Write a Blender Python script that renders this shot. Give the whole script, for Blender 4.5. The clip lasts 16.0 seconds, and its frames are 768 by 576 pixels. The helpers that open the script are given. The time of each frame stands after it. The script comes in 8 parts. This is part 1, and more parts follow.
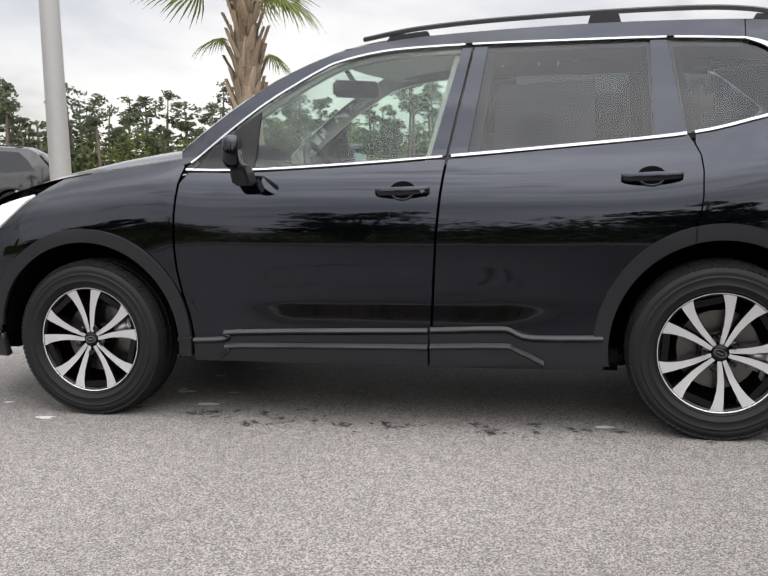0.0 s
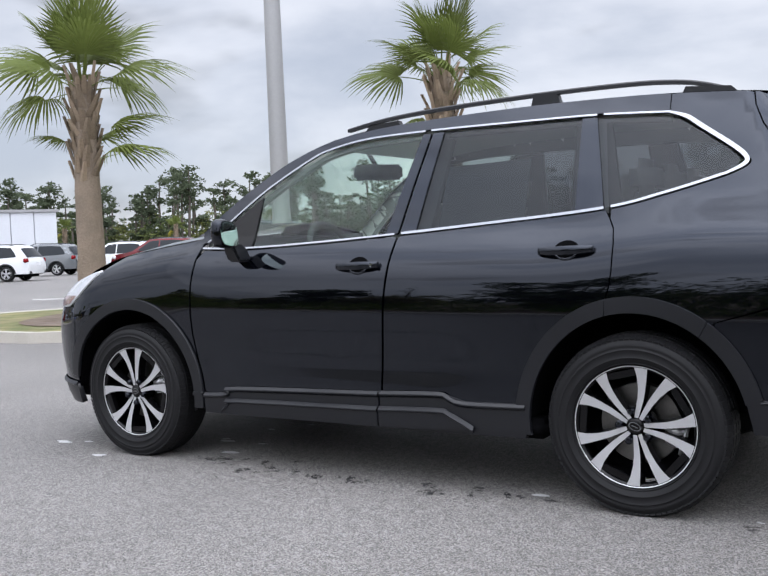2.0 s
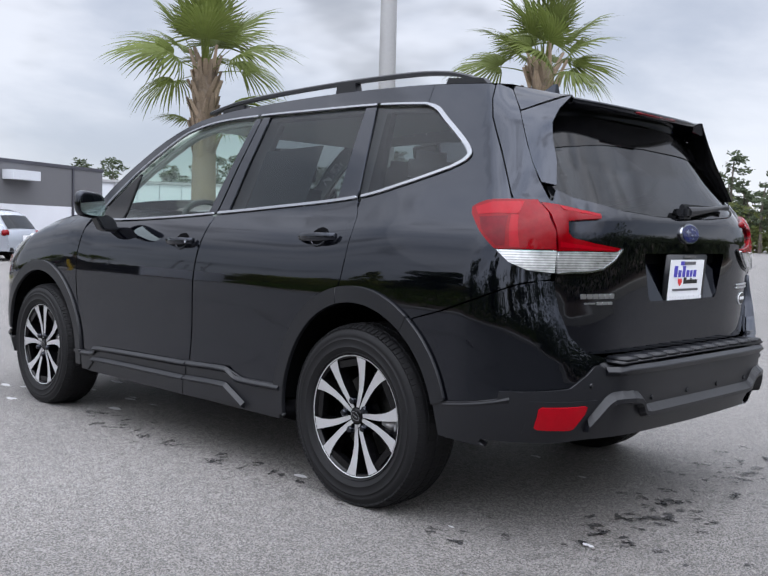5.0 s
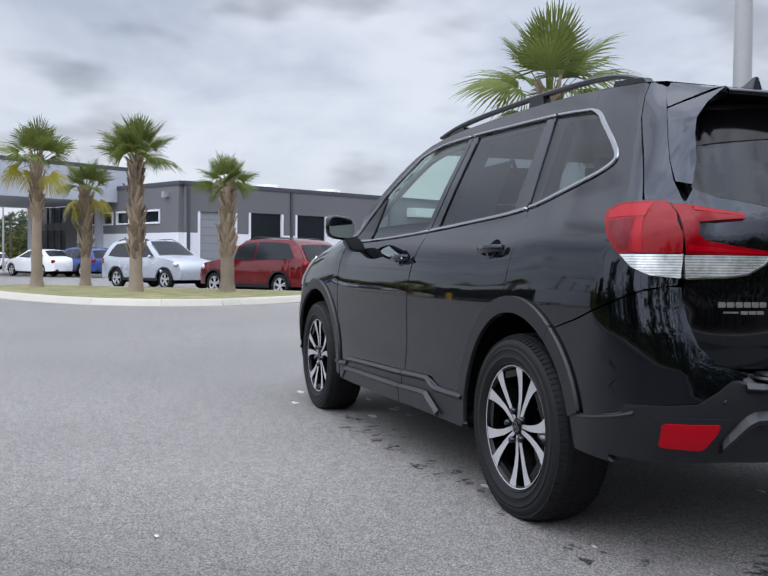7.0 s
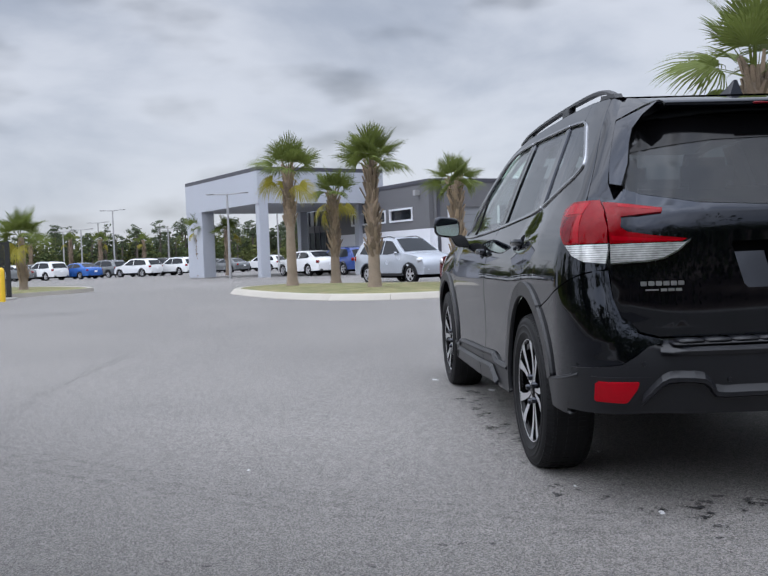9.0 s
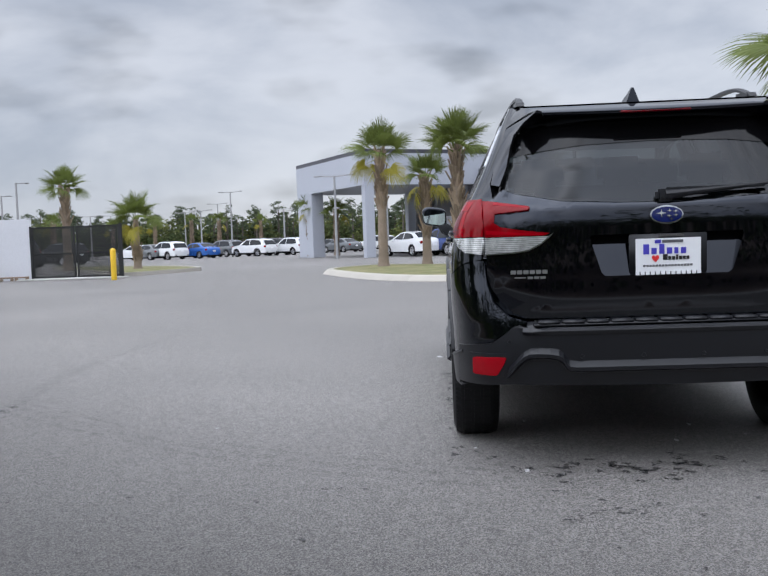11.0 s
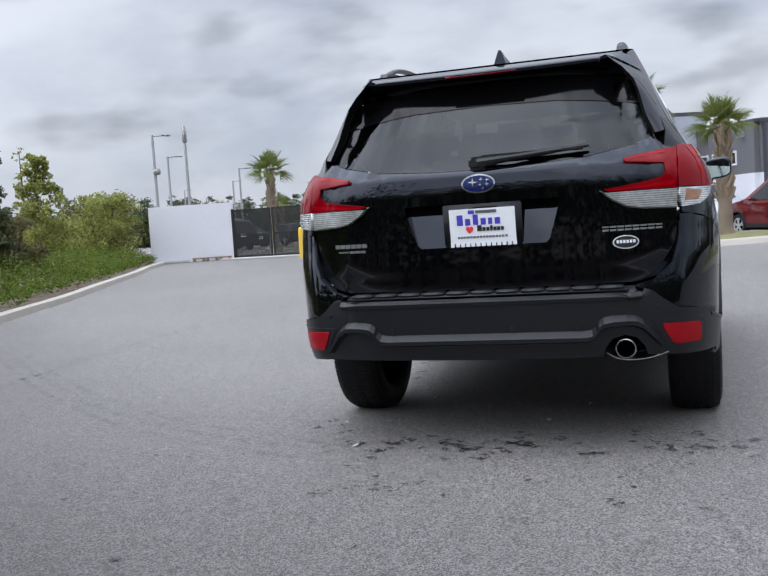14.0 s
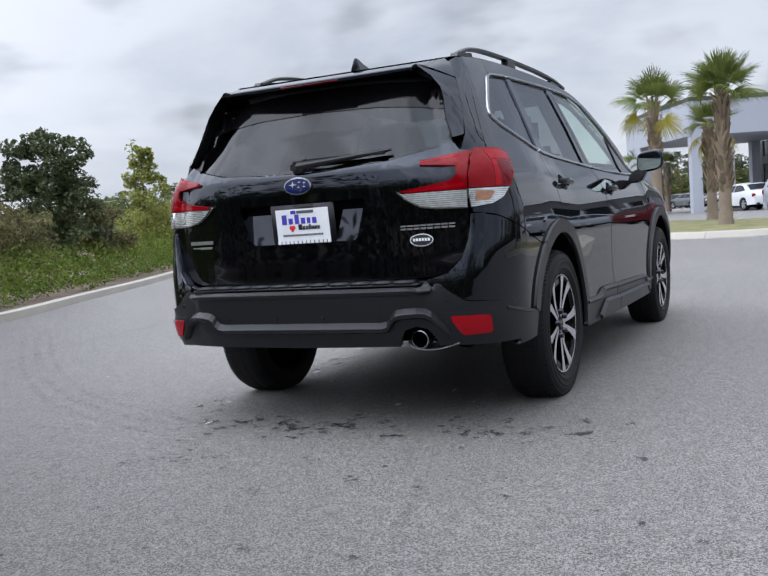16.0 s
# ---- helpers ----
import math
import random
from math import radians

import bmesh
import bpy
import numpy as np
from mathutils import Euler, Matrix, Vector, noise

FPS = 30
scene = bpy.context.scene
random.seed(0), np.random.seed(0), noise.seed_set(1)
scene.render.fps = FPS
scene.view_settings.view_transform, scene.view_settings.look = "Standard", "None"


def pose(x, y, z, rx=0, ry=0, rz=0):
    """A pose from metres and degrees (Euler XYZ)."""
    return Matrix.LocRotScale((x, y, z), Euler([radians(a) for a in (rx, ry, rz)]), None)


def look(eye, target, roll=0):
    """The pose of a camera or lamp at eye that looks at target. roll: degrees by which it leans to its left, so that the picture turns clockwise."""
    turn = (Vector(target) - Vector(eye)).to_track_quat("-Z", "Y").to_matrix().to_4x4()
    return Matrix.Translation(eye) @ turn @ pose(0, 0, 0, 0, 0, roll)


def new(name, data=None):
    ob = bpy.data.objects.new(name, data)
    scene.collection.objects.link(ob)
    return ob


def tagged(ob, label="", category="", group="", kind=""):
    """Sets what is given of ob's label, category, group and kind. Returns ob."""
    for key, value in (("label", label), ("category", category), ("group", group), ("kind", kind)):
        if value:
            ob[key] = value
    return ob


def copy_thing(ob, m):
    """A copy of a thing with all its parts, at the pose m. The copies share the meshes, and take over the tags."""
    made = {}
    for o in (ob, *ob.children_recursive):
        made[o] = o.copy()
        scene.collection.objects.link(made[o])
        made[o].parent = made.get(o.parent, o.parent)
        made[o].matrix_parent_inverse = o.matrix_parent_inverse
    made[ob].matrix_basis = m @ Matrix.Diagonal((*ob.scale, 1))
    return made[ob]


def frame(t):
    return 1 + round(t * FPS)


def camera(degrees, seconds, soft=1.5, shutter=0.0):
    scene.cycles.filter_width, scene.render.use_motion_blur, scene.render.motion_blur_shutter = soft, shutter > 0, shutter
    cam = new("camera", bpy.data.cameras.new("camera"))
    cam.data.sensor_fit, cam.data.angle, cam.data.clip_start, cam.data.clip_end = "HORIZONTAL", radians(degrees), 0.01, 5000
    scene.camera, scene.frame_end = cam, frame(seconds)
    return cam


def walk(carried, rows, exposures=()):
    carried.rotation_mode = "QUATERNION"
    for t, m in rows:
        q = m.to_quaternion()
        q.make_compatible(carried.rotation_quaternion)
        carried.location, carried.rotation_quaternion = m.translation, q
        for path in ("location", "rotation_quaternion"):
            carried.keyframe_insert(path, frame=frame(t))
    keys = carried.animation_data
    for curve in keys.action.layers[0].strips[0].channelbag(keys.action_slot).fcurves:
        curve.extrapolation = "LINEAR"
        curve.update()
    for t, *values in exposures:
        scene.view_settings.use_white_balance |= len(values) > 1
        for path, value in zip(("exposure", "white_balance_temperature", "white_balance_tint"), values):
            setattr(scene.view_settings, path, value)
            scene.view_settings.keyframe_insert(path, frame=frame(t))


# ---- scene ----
import mathutils.geometry

cam = camera(45.5, 16.0)
PATH = [
    (0, (0.86, -4.513, 1.081), (0.414, -2.582, 0.818), -1.3),
    (0.5, (1.265, -4.539, 1.073), (0.593, -2.664, 0.889), -2.4),
    (1, (1.605, -4.545, 1.119), (0.797, -2.722, 0.967), -1.9),
    (1.5, (1.966, -4.397, 1.101), (1.022, -2.638, 0.984), -1.7),
    (2, (2.342, -4.304, 1.082), (1.299, -2.6, 0.982), -2.3),
    (2.5, (2.642, -4.206, 1.083), (1.539, -2.54, 1.005), -3.0),
    (3, (2.96, -4.007, 1.08), (1.807, -2.374, 1.011), -3.1),
    (3.5, (3.207, -3.837, 1.073), (2.01, -2.237, 0.999), -2.3),
    (3.7, (3.318, -3.764, 1.068), (2.106, -2.176, 0.99), -1.8),
    (5.8, (4.026, -2.972, 0.977), (2.421, -1.784, 0.864), 2.1),
    (6, (4.064, -2.907, 0.947), (2.404, -1.797, 0.845), 2.0),
    (6.5, (4.188, -2.749, 0.944), (2.402, -1.853, 0.866), 1.6),
    (7, (4.41, -2.556, 0.977), (2.536, -1.86, 0.913), 0.6),
    (7.5, (4.665, -2.419, 0.985), (2.733, -1.905, 0.916), -0.5),
    (8, (4.906, -2.199, 0.977), (2.94, -1.838, 0.904), -1.3),
    (8.2, (5.0, -2.119, 0.987), (3.025, -1.813, 0.912), -1.6),
    (10.3, (5.97, -1.249, 1.008), (3.972, -1.302, 0.922), -2.3),
    (10.5, (5.968, -1.157, 1.024), (3.971, -1.233, 0.933), -2.4),
    (11, (6.077, -0.928, 1.018), (4.084, -1.058, 0.907), -2.1),
    (11.5, (6.077, -0.704, 0.974), (4.093, -0.909, 0.832), -2.3),
    (12, (5.968, -0.482, 0.947), (4.002, -0.805, 0.78), -3.2),
    (12.5, (5.912, -0.209, 0.964), (3.967, -0.648, 0.8), -4.0),
    (13, (5.908, 0.126, 0.939), (3.985, -0.401, 0.784), -4.2),
    (13.5, (5.84, 0.436, 0.918), (3.933, -0.152, 0.774), -4.1),
    (14, (5.799, 0.773, 0.938), (3.907, 0.142, 0.797), -3.8),
    (14.5, (5.809, 1.091, 0.955), (3.93, 0.42, 0.813), -3.5),
    (15, (5.773, 1.4, 0.921), (3.915, 0.674, 0.773), -3.5),
    (15.5, (5.67, 1.741, 0.924), (3.844, 0.939, 0.769), -3.7),
    (16, (5.61, 2.096, 0.914), (3.831, 1.196, 0.758), -4.1),
]
# seconds, stops, kelvin, tint
LIGHT = [(0, 0.62, 7100, 13), (1.5, 0.46, 6550, 13), (3.5, 0.42, 6100, 13), (6, 0.48, 6450, 13), (7, 0.30, 6200, 12), (10.5, 0.10, 6200, 12), (12, 0.28, 6300, 12), (13, 0.24, 6250, 12), (16, 0.28, 6200, 12)]
walk(cam, [(t, look(eye, target, roll)) for t, eye, target, roll in PATH], LIGHT)


# ---- light ----
scene.view_settings.exposure = 0.0
world = bpy.data.worlds.new("overcast_sky")
scene.world = world
world.use_nodes = True
wn, wl = world.node_tree.nodes, world.node_tree.links
wn.clear()
SUN_EL, SUN_AZ = radians(42), radians(144)
w_out = wn.new("ShaderNodeOutputWorld")
w_bg = wn.new("ShaderNodeBackground")
w_sky = wn.new("ShaderNodeTexSky")
w_sky.sky_type, w_sky.sun_disc = "NISHITA", False
w_sky.sun_elevation, w_sky.sun_rotation = SUN_EL, SUN_AZ
w_tc = wn.new("ShaderNodeTexCoord")
w_map = wn.new("ShaderNodeMapping")
w_map.inputs["Scale"].default_value = (1.0, 1.0, 2.6)
w_n1 = wn.new("ShaderNodeTexNoise")
w_n1.inputs["Scale"].default_value, w_n1.inputs["Detail"].default_value, w_n1.inputs["Roughness"].default_value = 2.6, 7.0, 0.52
w_n1.inputs["Distortion"].default_value = 0.25
w_ramp = wn.new("ShaderNodeValToRGB")
w_ramp.color_ramp.elements[0].position, w_ramp.color_ramp.elements[1].position = 0.33, 0.62
w_ramp.color_ramp.elements[0].color = (4.0, 4.35, 4.95, 1)
w_ramp.color_ramp.elements[1].color = (6.6, 6.8, 7.15, 1)
w_ramp.color_ramp.interpolation = "EASE"
w_sep = wn.new("ShaderNodeSeparateXYZ")
w_up = wn.new("ShaderNodeMapRange")
w_up.inputs["From Min"].default_value, w_up.inputs["From Max"].default_value = 0.32, 0.90
w_up.inputs["To Min"].default_value, w_up.inputs["To Max"].default_value = 1.0, 2.9
w_mul = wn.new("ShaderNodeVectorMath")
w_mul.operation = "SCALE"
w_mix = wn.new("ShaderNodeMix")
w_mix.data_type = "RGBA"
w_mix.inputs["Factor"].default_value = 0.88
wl.new(w_tc.outputs["Generated"], w_map.inputs["Vector"])
wl.new(w_map.outputs["Vector"], w_n1.inputs["Vector"])
wl.new(w_n1.outputs["Fac"], w_ramp.inputs["Fac"])
wl.new(w_tc.outputs["Generated"], w_sep.inputs["Vector"])
wl.new(w_sep.outputs["Z"], w_up.inputs["Value"])
w_n2 = wn.new("ShaderNodeTexNoise")
w_n2.inputs["Scale"].default_value, w_n2.inputs["Detail"].default_value, w_n2.inputs["Roughness"].default_value = 5.2, 3.5, 0.5
w_puff = wn.new("ShaderNodeMapRange")
w_puff.interpolation_type = "SMOOTHSTEP"
w_puff.inputs["From Min"].default_value, w_puff.inputs["From Max"].default_value = 0.53, 0.72
w_puff.inputs["To Min"].default_value, w_puff.inputs["To Max"].default_value = 1.0, 0.62
w_grey = wn.new("ShaderNodeVectorMath")
w_grey.operation = "SCALE"
wl.new(w_map.outputs["Vector"], w_n2.inputs["Vector"])
wl.new(w_n2.outputs["Fac"], w_puff.inputs["Value"])
wl.new(w_ramp.outputs["Color"], w_grey.inputs[0])
wl.new(w_puff.outputs["Result"], w_grey.inputs["Scale"])
wl.new(w_grey.outputs["Vector"], w_mul.inputs[0])
# the cloud is thinner and brighter round the hidden sun
w_dot = wn.new("ShaderNodeVectorMath")
w_dot.operation = "DOT_PRODUCT"
w_dot.inputs[1].default_value = (math.cos(SUN_EL) * math.sin(SUN_AZ), math.cos(SUN_EL) * math.cos(SUN_AZ), math.sin(SUN_EL))
w_glow = wn.new("ShaderNodeMapRange")
w_glow.interpolation_type = "SMOOTHSTEP"
w_glow.inputs["From Min"].default_value, w_glow.inputs["From Max"].default_value = 0.0, 1.0
w_glow.inputs["To Min"].default_value, w_glow.inputs["To Max"].default_value = 1.0, 2.1
w_both = wn.new("ShaderNodeMath")
w_both.operation = "MULTIPLY"
wl.new(w_tc.outputs["Generated"], w_dot.inputs[0])
wl.new(w_dot.outputs["Value"], w_glow.inputs["Value"])
wl.new(w_up.outputs["Result"], w_both.inputs[0])
wl.new(w_glow.outputs["Result"], w_both.inputs[1])
wl.new(w_both.outputs[0], w_mul.inputs["Scale"])
wl.new(w_sky.outputs["Color"], w_mix.inputs["A"])
wl.new(w_mul.outputs["Vector"], w_mix.inputs["B"])
wl.new(w_mix.outputs["Result"], w_bg.inputs["Color"])
w_bg.inputs["Strength"].default_value = 0.10
wl.new(w_bg.outputs["Background"], w_out.inputs["Surface"])

sun = new("sun", bpy.data.lights.new("sun", "SUN"))
sun.data.energy, sun.data.angle, sun.data.color = 0.5, radians(150), (1.0, 0.97, 0.93)
sun.matrix_world = look((0, 0, 30), (0 - 30 * math.cos(SUN_EL) * math.sin(SUN_AZ) / math.sin(SUN_EL), 0 - 30 * math.cos(SUN_EL) * math.cos(SUN_AZ) / math.sin(SUN_EL), 0))


# ---- materials ----
def mat(name, col, rough=0.6, metal=0.0, var=0.18, big=1.5, fine=45.0, bump=0.15, coat=0.0, island=0.0, rnd=0.0, spec=0.5, tint=None, bump_dist=0.01):
    """A surface whose colour varies at two scales, with a fine relief. rnd: varies from object to object; island: from piece to piece."""
    m = bpy.data.materials.new(name)
    m.use_nodes = True
    n, l = m.node_tree.nodes, m.node_tree.links
    p = n["Principled BSDF"]
    tc = n.new("ShaderNodeTexCoord")
    fac = None

    def noise_at(scale, detail):
        t = n.new("ShaderNodeTexNoise")
        t.inputs["Scale"].default_value, t.inputs["Detail"].default_value = scale, detail
        l.new(tc.outputs["Object"], t.inputs["Vector"])
        return t.outputs["Fac"]

    def maths(op, a, b):
        k = n.new("ShaderNodeMath")
        k.operation = op
        for i, v in enumerate((a, b)):
            if isinstance(v, (int, float)):
                k.inputs[i].default_value = v
            else:
                l.new(v, k.inputs[i])
        return k.outputs[0]

    f_big, f_fine = noise_at(big, 5.0), noise_at(fine, 3.0)
    fac = maths("ADD", maths("MULTIPLY", f_big, 1.1), maths("MULTIPLY", f_fine, 0.9))
    if rnd:
        oi = n.new("ShaderNodeObjectInfo")
        fac = maths("ADD", fac, maths("MULTIPLY", maths("SUBTRACT", oi.outputs["Random"], 0.5), rnd / max(var, 0.01)))
    if island:
        ge = n.new("ShaderNodeNewGeometry")
        fac = maths("ADD", fac, maths("MULTIPLY", maths("SUBTRACT", ge.outputs["Random Per Island"], 0.5), island / max(var, 0.01)))
    mr = n.new("ShaderNodeMapRange")
    mr.inputs["From Min"].default_value, mr.inputs["From Max"].default_value = 0.4, 1.6
    mr.clamp = False
    mr.inputs["To Min"].default_value, mr.inputs["To Max"].default_value = 1.0 - var * 1.2, 1.0 + var * 1.2
    l.new(fac, mr.inputs["Value"])
    cs = n.new("ShaderNodeVectorMath")
    cs.operation = "SCALE"
    cs.inputs[0].default_value = col[:3]
    if tint:
        mx = n.new("ShaderNodeMix")
        mx.data_type = "RGBA"
        mx.inputs["A"].default_value, mx.inputs["B"].default_value = (*col[:3], 1), (*tint[:3], 1)
        k = n.new("ShaderNodeMapRange")
        k.inputs["From Min"].default_value, k.inputs["From Max"].default_value = 0.38, 0.64
        l.new(noise_at(big * 2.3, 6.0), k.inputs["Value"])
        l.new(k.outputs["Result"], mx.inputs["Factor"])
        l.new(mx.outputs["Result"], cs.inputs[0])
    l.new(mr.outputs["Result"], cs.inputs["Scale"])
    l.new(cs.outputs["Vector"], p.inputs["Base Color"])
    p.inputs["Metallic"].default_value = metal
    p.inputs["Specular IOR Level"].default_value = spec
    rr = n.new("ShaderNodeMapRange")
    rr.inputs["To Min"].default_value, rr.inputs["To Max"].default_value = max(rough - 0.08, 0.01), min(rough + 0.08, 1.0)
    l.new(f_big, rr.inputs["Value"])
    l.new(rr.outputs["Result"], p.inputs["Roughness"])
    p.inputs["Coat Weight"].default_value, p.inputs["Coat Roughness"].default_value = coat, 0.03
    if bump:
        b = n.new("ShaderNodeBump")
        b.inputs["Strength"].default_value, b.inputs["Distance"].default_value = bump, bump_dist
        l.new(f_fine, b.inputs["Height"])
        l.new(b.outputs["Normal"], p.inputs["Normal"])
    return m


def paint(name, col, flake=0.0, rough=0.25, ior=1.5):
    """Car paint: a base under a clear coat, with a little dust."""
    m = mat(name, col, rough=rough, metal=flake, var=0.06, big=2.0, fine=400.0, bump=0.0, coat=1.0, spec=0.02)
    m.node_tree.nodes["Principled BSDF"].inputs["Coat Roughness"].default_value = 0.012
    m.node_tree.nodes["Principled BSDF"].inputs["Coat IOR"].default_value = ior
    return m


def pearl(name, col, ior, tint):
    """Deep pearl paint, whose mirror-like surface takes a slight tint."""
    m = mat(name, col, var=0.06, big=2.0, fine=400.0, bump=0.0, spec=0.5)
    p = m.node_tree.nodes["Principled BSDF"]
    m.node_tree.links.remove(p.inputs["Roughness"].links[0])
    p.inputs["Roughness"].default_value = 0.03
    p.inputs["IOR"].default_value = ior
    p.inputs["Specular Tint"].default_value = (*tint, 1)
    return m


def glass(name, col, rough=0.0, alpha=0.3):
    """A thin pane: partly see-through, partly glossy."""
    m = bpy.data.materials.new(name)
    m.use_nodes = True
    n, l = m.node_tree.nodes, m.node_tree.links
    n.clear()
    out = n.new("ShaderNodeOutputMaterial")
    tr, gl, mx = n.new("ShaderNodeBsdfTransparent"), n.new("ShaderNodeBsdfGlossy"), n.new("ShaderNodeMixShader")
    lw, pw = n.new("ShaderNodeLayerWeight"), n.new("ShaderNodeMath")
    lw.inputs["Blend"].default_value = 0.5
    pw.operation = "POWER"
    pw.inputs[1].default_value = 5.0
    l.new(lw.outputs["Facing"], pw.inputs[0])
    tc, ns, mr = n.new("ShaderNodeTexCoord"), n.new("ShaderNodeTexNoise"), n.new("ShaderNodeMapRange")
    ns.inputs["Scale"].default_value = 6.0
    mr.inputs["To Min"].default_value, mr.inputs["To Max"].default_value = 0.0, 0.02
    l.new(tc.outputs["Object"], ns.inputs["Vector"])
    l.new(ns.outputs["Fac"], mr.inputs["Value"])
    l.new(mr.outputs["Result"], gl.inputs["Roughness"])
    tr.inputs["Color"].default_value = (*col, 1)
    gl.inputs["Color"].default_value = (0.95, 0.97, 1.0, 1)
    k = n.new("ShaderNodeMath")
    k.operation, k.use_clamp = "MULTIPLY_ADD", True
    k.inputs[1].default_value, k.inputs[2].default_value = 0.85, 0.035
    l.new(pw.outputs[0], k.inputs[0])
    l.new(k.outputs[0], mx.inputs["Fac"])
    l.new(tr.outputs["BSDF"], mx.inputs[1])
    l.new(gl.outputs["BSDF"], mx.inputs[2])
    l.new(mx.outputs["Shader"], out.inputs["Surface"])
    return m


def asphalt():
    """Worn asphalt: pale stones in a grey binder, cracks, oily patches and dust."""
    m = bpy.data.materials.new("asphalt")
    m.use_nodes = True
    n, l = m.node_tree.nodes, m.node_tree.links
    p = n["Principled BSDF"]
    tc = n.new("ShaderNodeTexCoord")

    def tex(kind, scale, detail=4.0, warp=0.0):
        t = n.new(kind)
        t.inputs["Scale"].default_value = scale
        if "Detail" in t.inputs:
            t.inputs["Detail"].default_value = detail
        l.new(tc.outputs["Object"], t.inputs["Vector"])
        return t

    def ramp(src, lo, hi, a, b):
        k = n.new("ShaderNodeMapRange")
        k.inputs["From Min"].default_value, k.inputs["From Max"].default_value = lo, hi
        k.inputs["To Min"].default_value, k.inputs["To Max"].default_value = a, b
        l.new(src, k.inputs["Value"])
        return k.outputs["Result"]

    def mul(a, b):
        k = n.new("ShaderNodeMath")
        k.operation = "MULTIPLY"
        l.new(a, k.inputs[0]), l.new(b, k.inputs[1])
        return k.outputs[0]

    stones = tex("ShaderNodeTexVoronoi", 190.0)
    grains = tex("ShaderNodeTexNoise", 55.0, 5.0)
    mid = tex("ShaderNodeTexNoise", 16.0, 8.0)
    patch = tex("ShaderNodeTexNoise", 0.35, 5.0)
    broad = tex("ShaderNodeTexNoise", 0.06, 4.0)
    sep = n.new("ShaderNodeSeparateColor")
    l.new(stones.outputs["Color"], sep.inputs["Color"])
    tone = mul(ramp(sep.outputs["Red"], 0.0, 1.0, 0.46, 1.46), ramp(grains.outputs["Fac"], 0.3, 0.7, 0.93, 1.07))
    tone = mul(tone, ramp(sep.outputs["Blue"], 0.93, 0.97, 1.0, 2.6))
    tone = mul(tone, ramp(sep.outputs["Green"], 0.05, 0.12, 0.30, 1.0))
    tone = mul(tone, ramp(mid.outputs["Fac"], 0.3, 0.7, 0.90, 1.10))
    tone = mul(tone, ramp(patch.outputs["Fac"], 0.3, 0.7, 0.84, 1.14))
    tone = mul(tone, ramp(broad.outputs["Fac"], 0.3, 0.7, 0.9, 1.1))
    # paler round the bay, darker south and east: exposure differences put into the colour
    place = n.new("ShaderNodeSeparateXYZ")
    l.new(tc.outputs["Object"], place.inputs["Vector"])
    exposure_axis = n.new("ShaderNodeMath")
    exposure_axis.operation = "MULTIPLY_ADD"
    exposure_axis.inputs[1].default_value = 2.4
    l.new(patch.outputs["Fac"], exposure_axis.inputs[0])
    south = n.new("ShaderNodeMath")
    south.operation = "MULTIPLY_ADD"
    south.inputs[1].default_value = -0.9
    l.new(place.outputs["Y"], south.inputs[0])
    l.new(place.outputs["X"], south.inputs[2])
    l.new(south.outputs[0], exposure_axis.inputs[2])
    tone = mul(tone, ramp(exposure_axis.outputs[0], 3.4, 6.6, 1.12, 0.49))
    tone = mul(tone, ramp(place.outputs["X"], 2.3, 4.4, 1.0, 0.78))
    col = n.new("ShaderNodeMix")
    col.data_type = "RGBA"
    col.inputs["A"].default_value, col.inputs["B"].default_value = (0.059, 0.059, 0.061, 1), (0.069, 0.065, 0.061, 1)
    l.new(ramp(sep.outputs["Green"], 0.2, 0.9, 0.0, 1.0), col.inputs["Factor"])
    cs = n.new("ShaderNodeVectorMath")
    cs.operation = "SCALE"
    l.new(col.outputs["Result"], cs.inputs[0])
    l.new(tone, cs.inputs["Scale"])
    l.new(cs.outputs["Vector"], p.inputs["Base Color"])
    l.new(ramp(patch.outputs["Fac"], 0.3, 0.7, 0.56, 0.72), p.inputs["Roughness"])
    p.inputs["Specular IOR Level"].default_value = 0.25
    b = n.new("ShaderNodeBump")
    b.inputs["Strength"].default_value, b.inputs["Distance"].default_value = 0.5, 0.003
    l.new(stones.outputs["Distance"], b.inputs["Height"])
    l.new(b.outputs["Normal"], p.inputs["Normal"])
    return m


def leafy(m, share=0.35):
    """Lets some light through the leaves of a material."""
    n, l = m.node_tree.nodes, m.node_tree.links
    p, out = n["Principled BSDF"], n["Material Output"]
    tr, mx = n.new("ShaderNodeBsdfTranslucent"), n.new("ShaderNodeMixShader")
    p.inputs["Specular IOR Level"].default_value = 0.18
    l.new(p.inputs["Base Color"].links[0].from_socket, tr.inputs["Color"])
    mx.inputs["Fac"].default_value = share
    l.new(p.outputs["BSDF"], mx.inputs[1])
    l.new(tr.outputs["BSDF"], mx.inputs[2])
    l.new(mx.outputs["Shader"], out.inputs["Surface"])
    return m


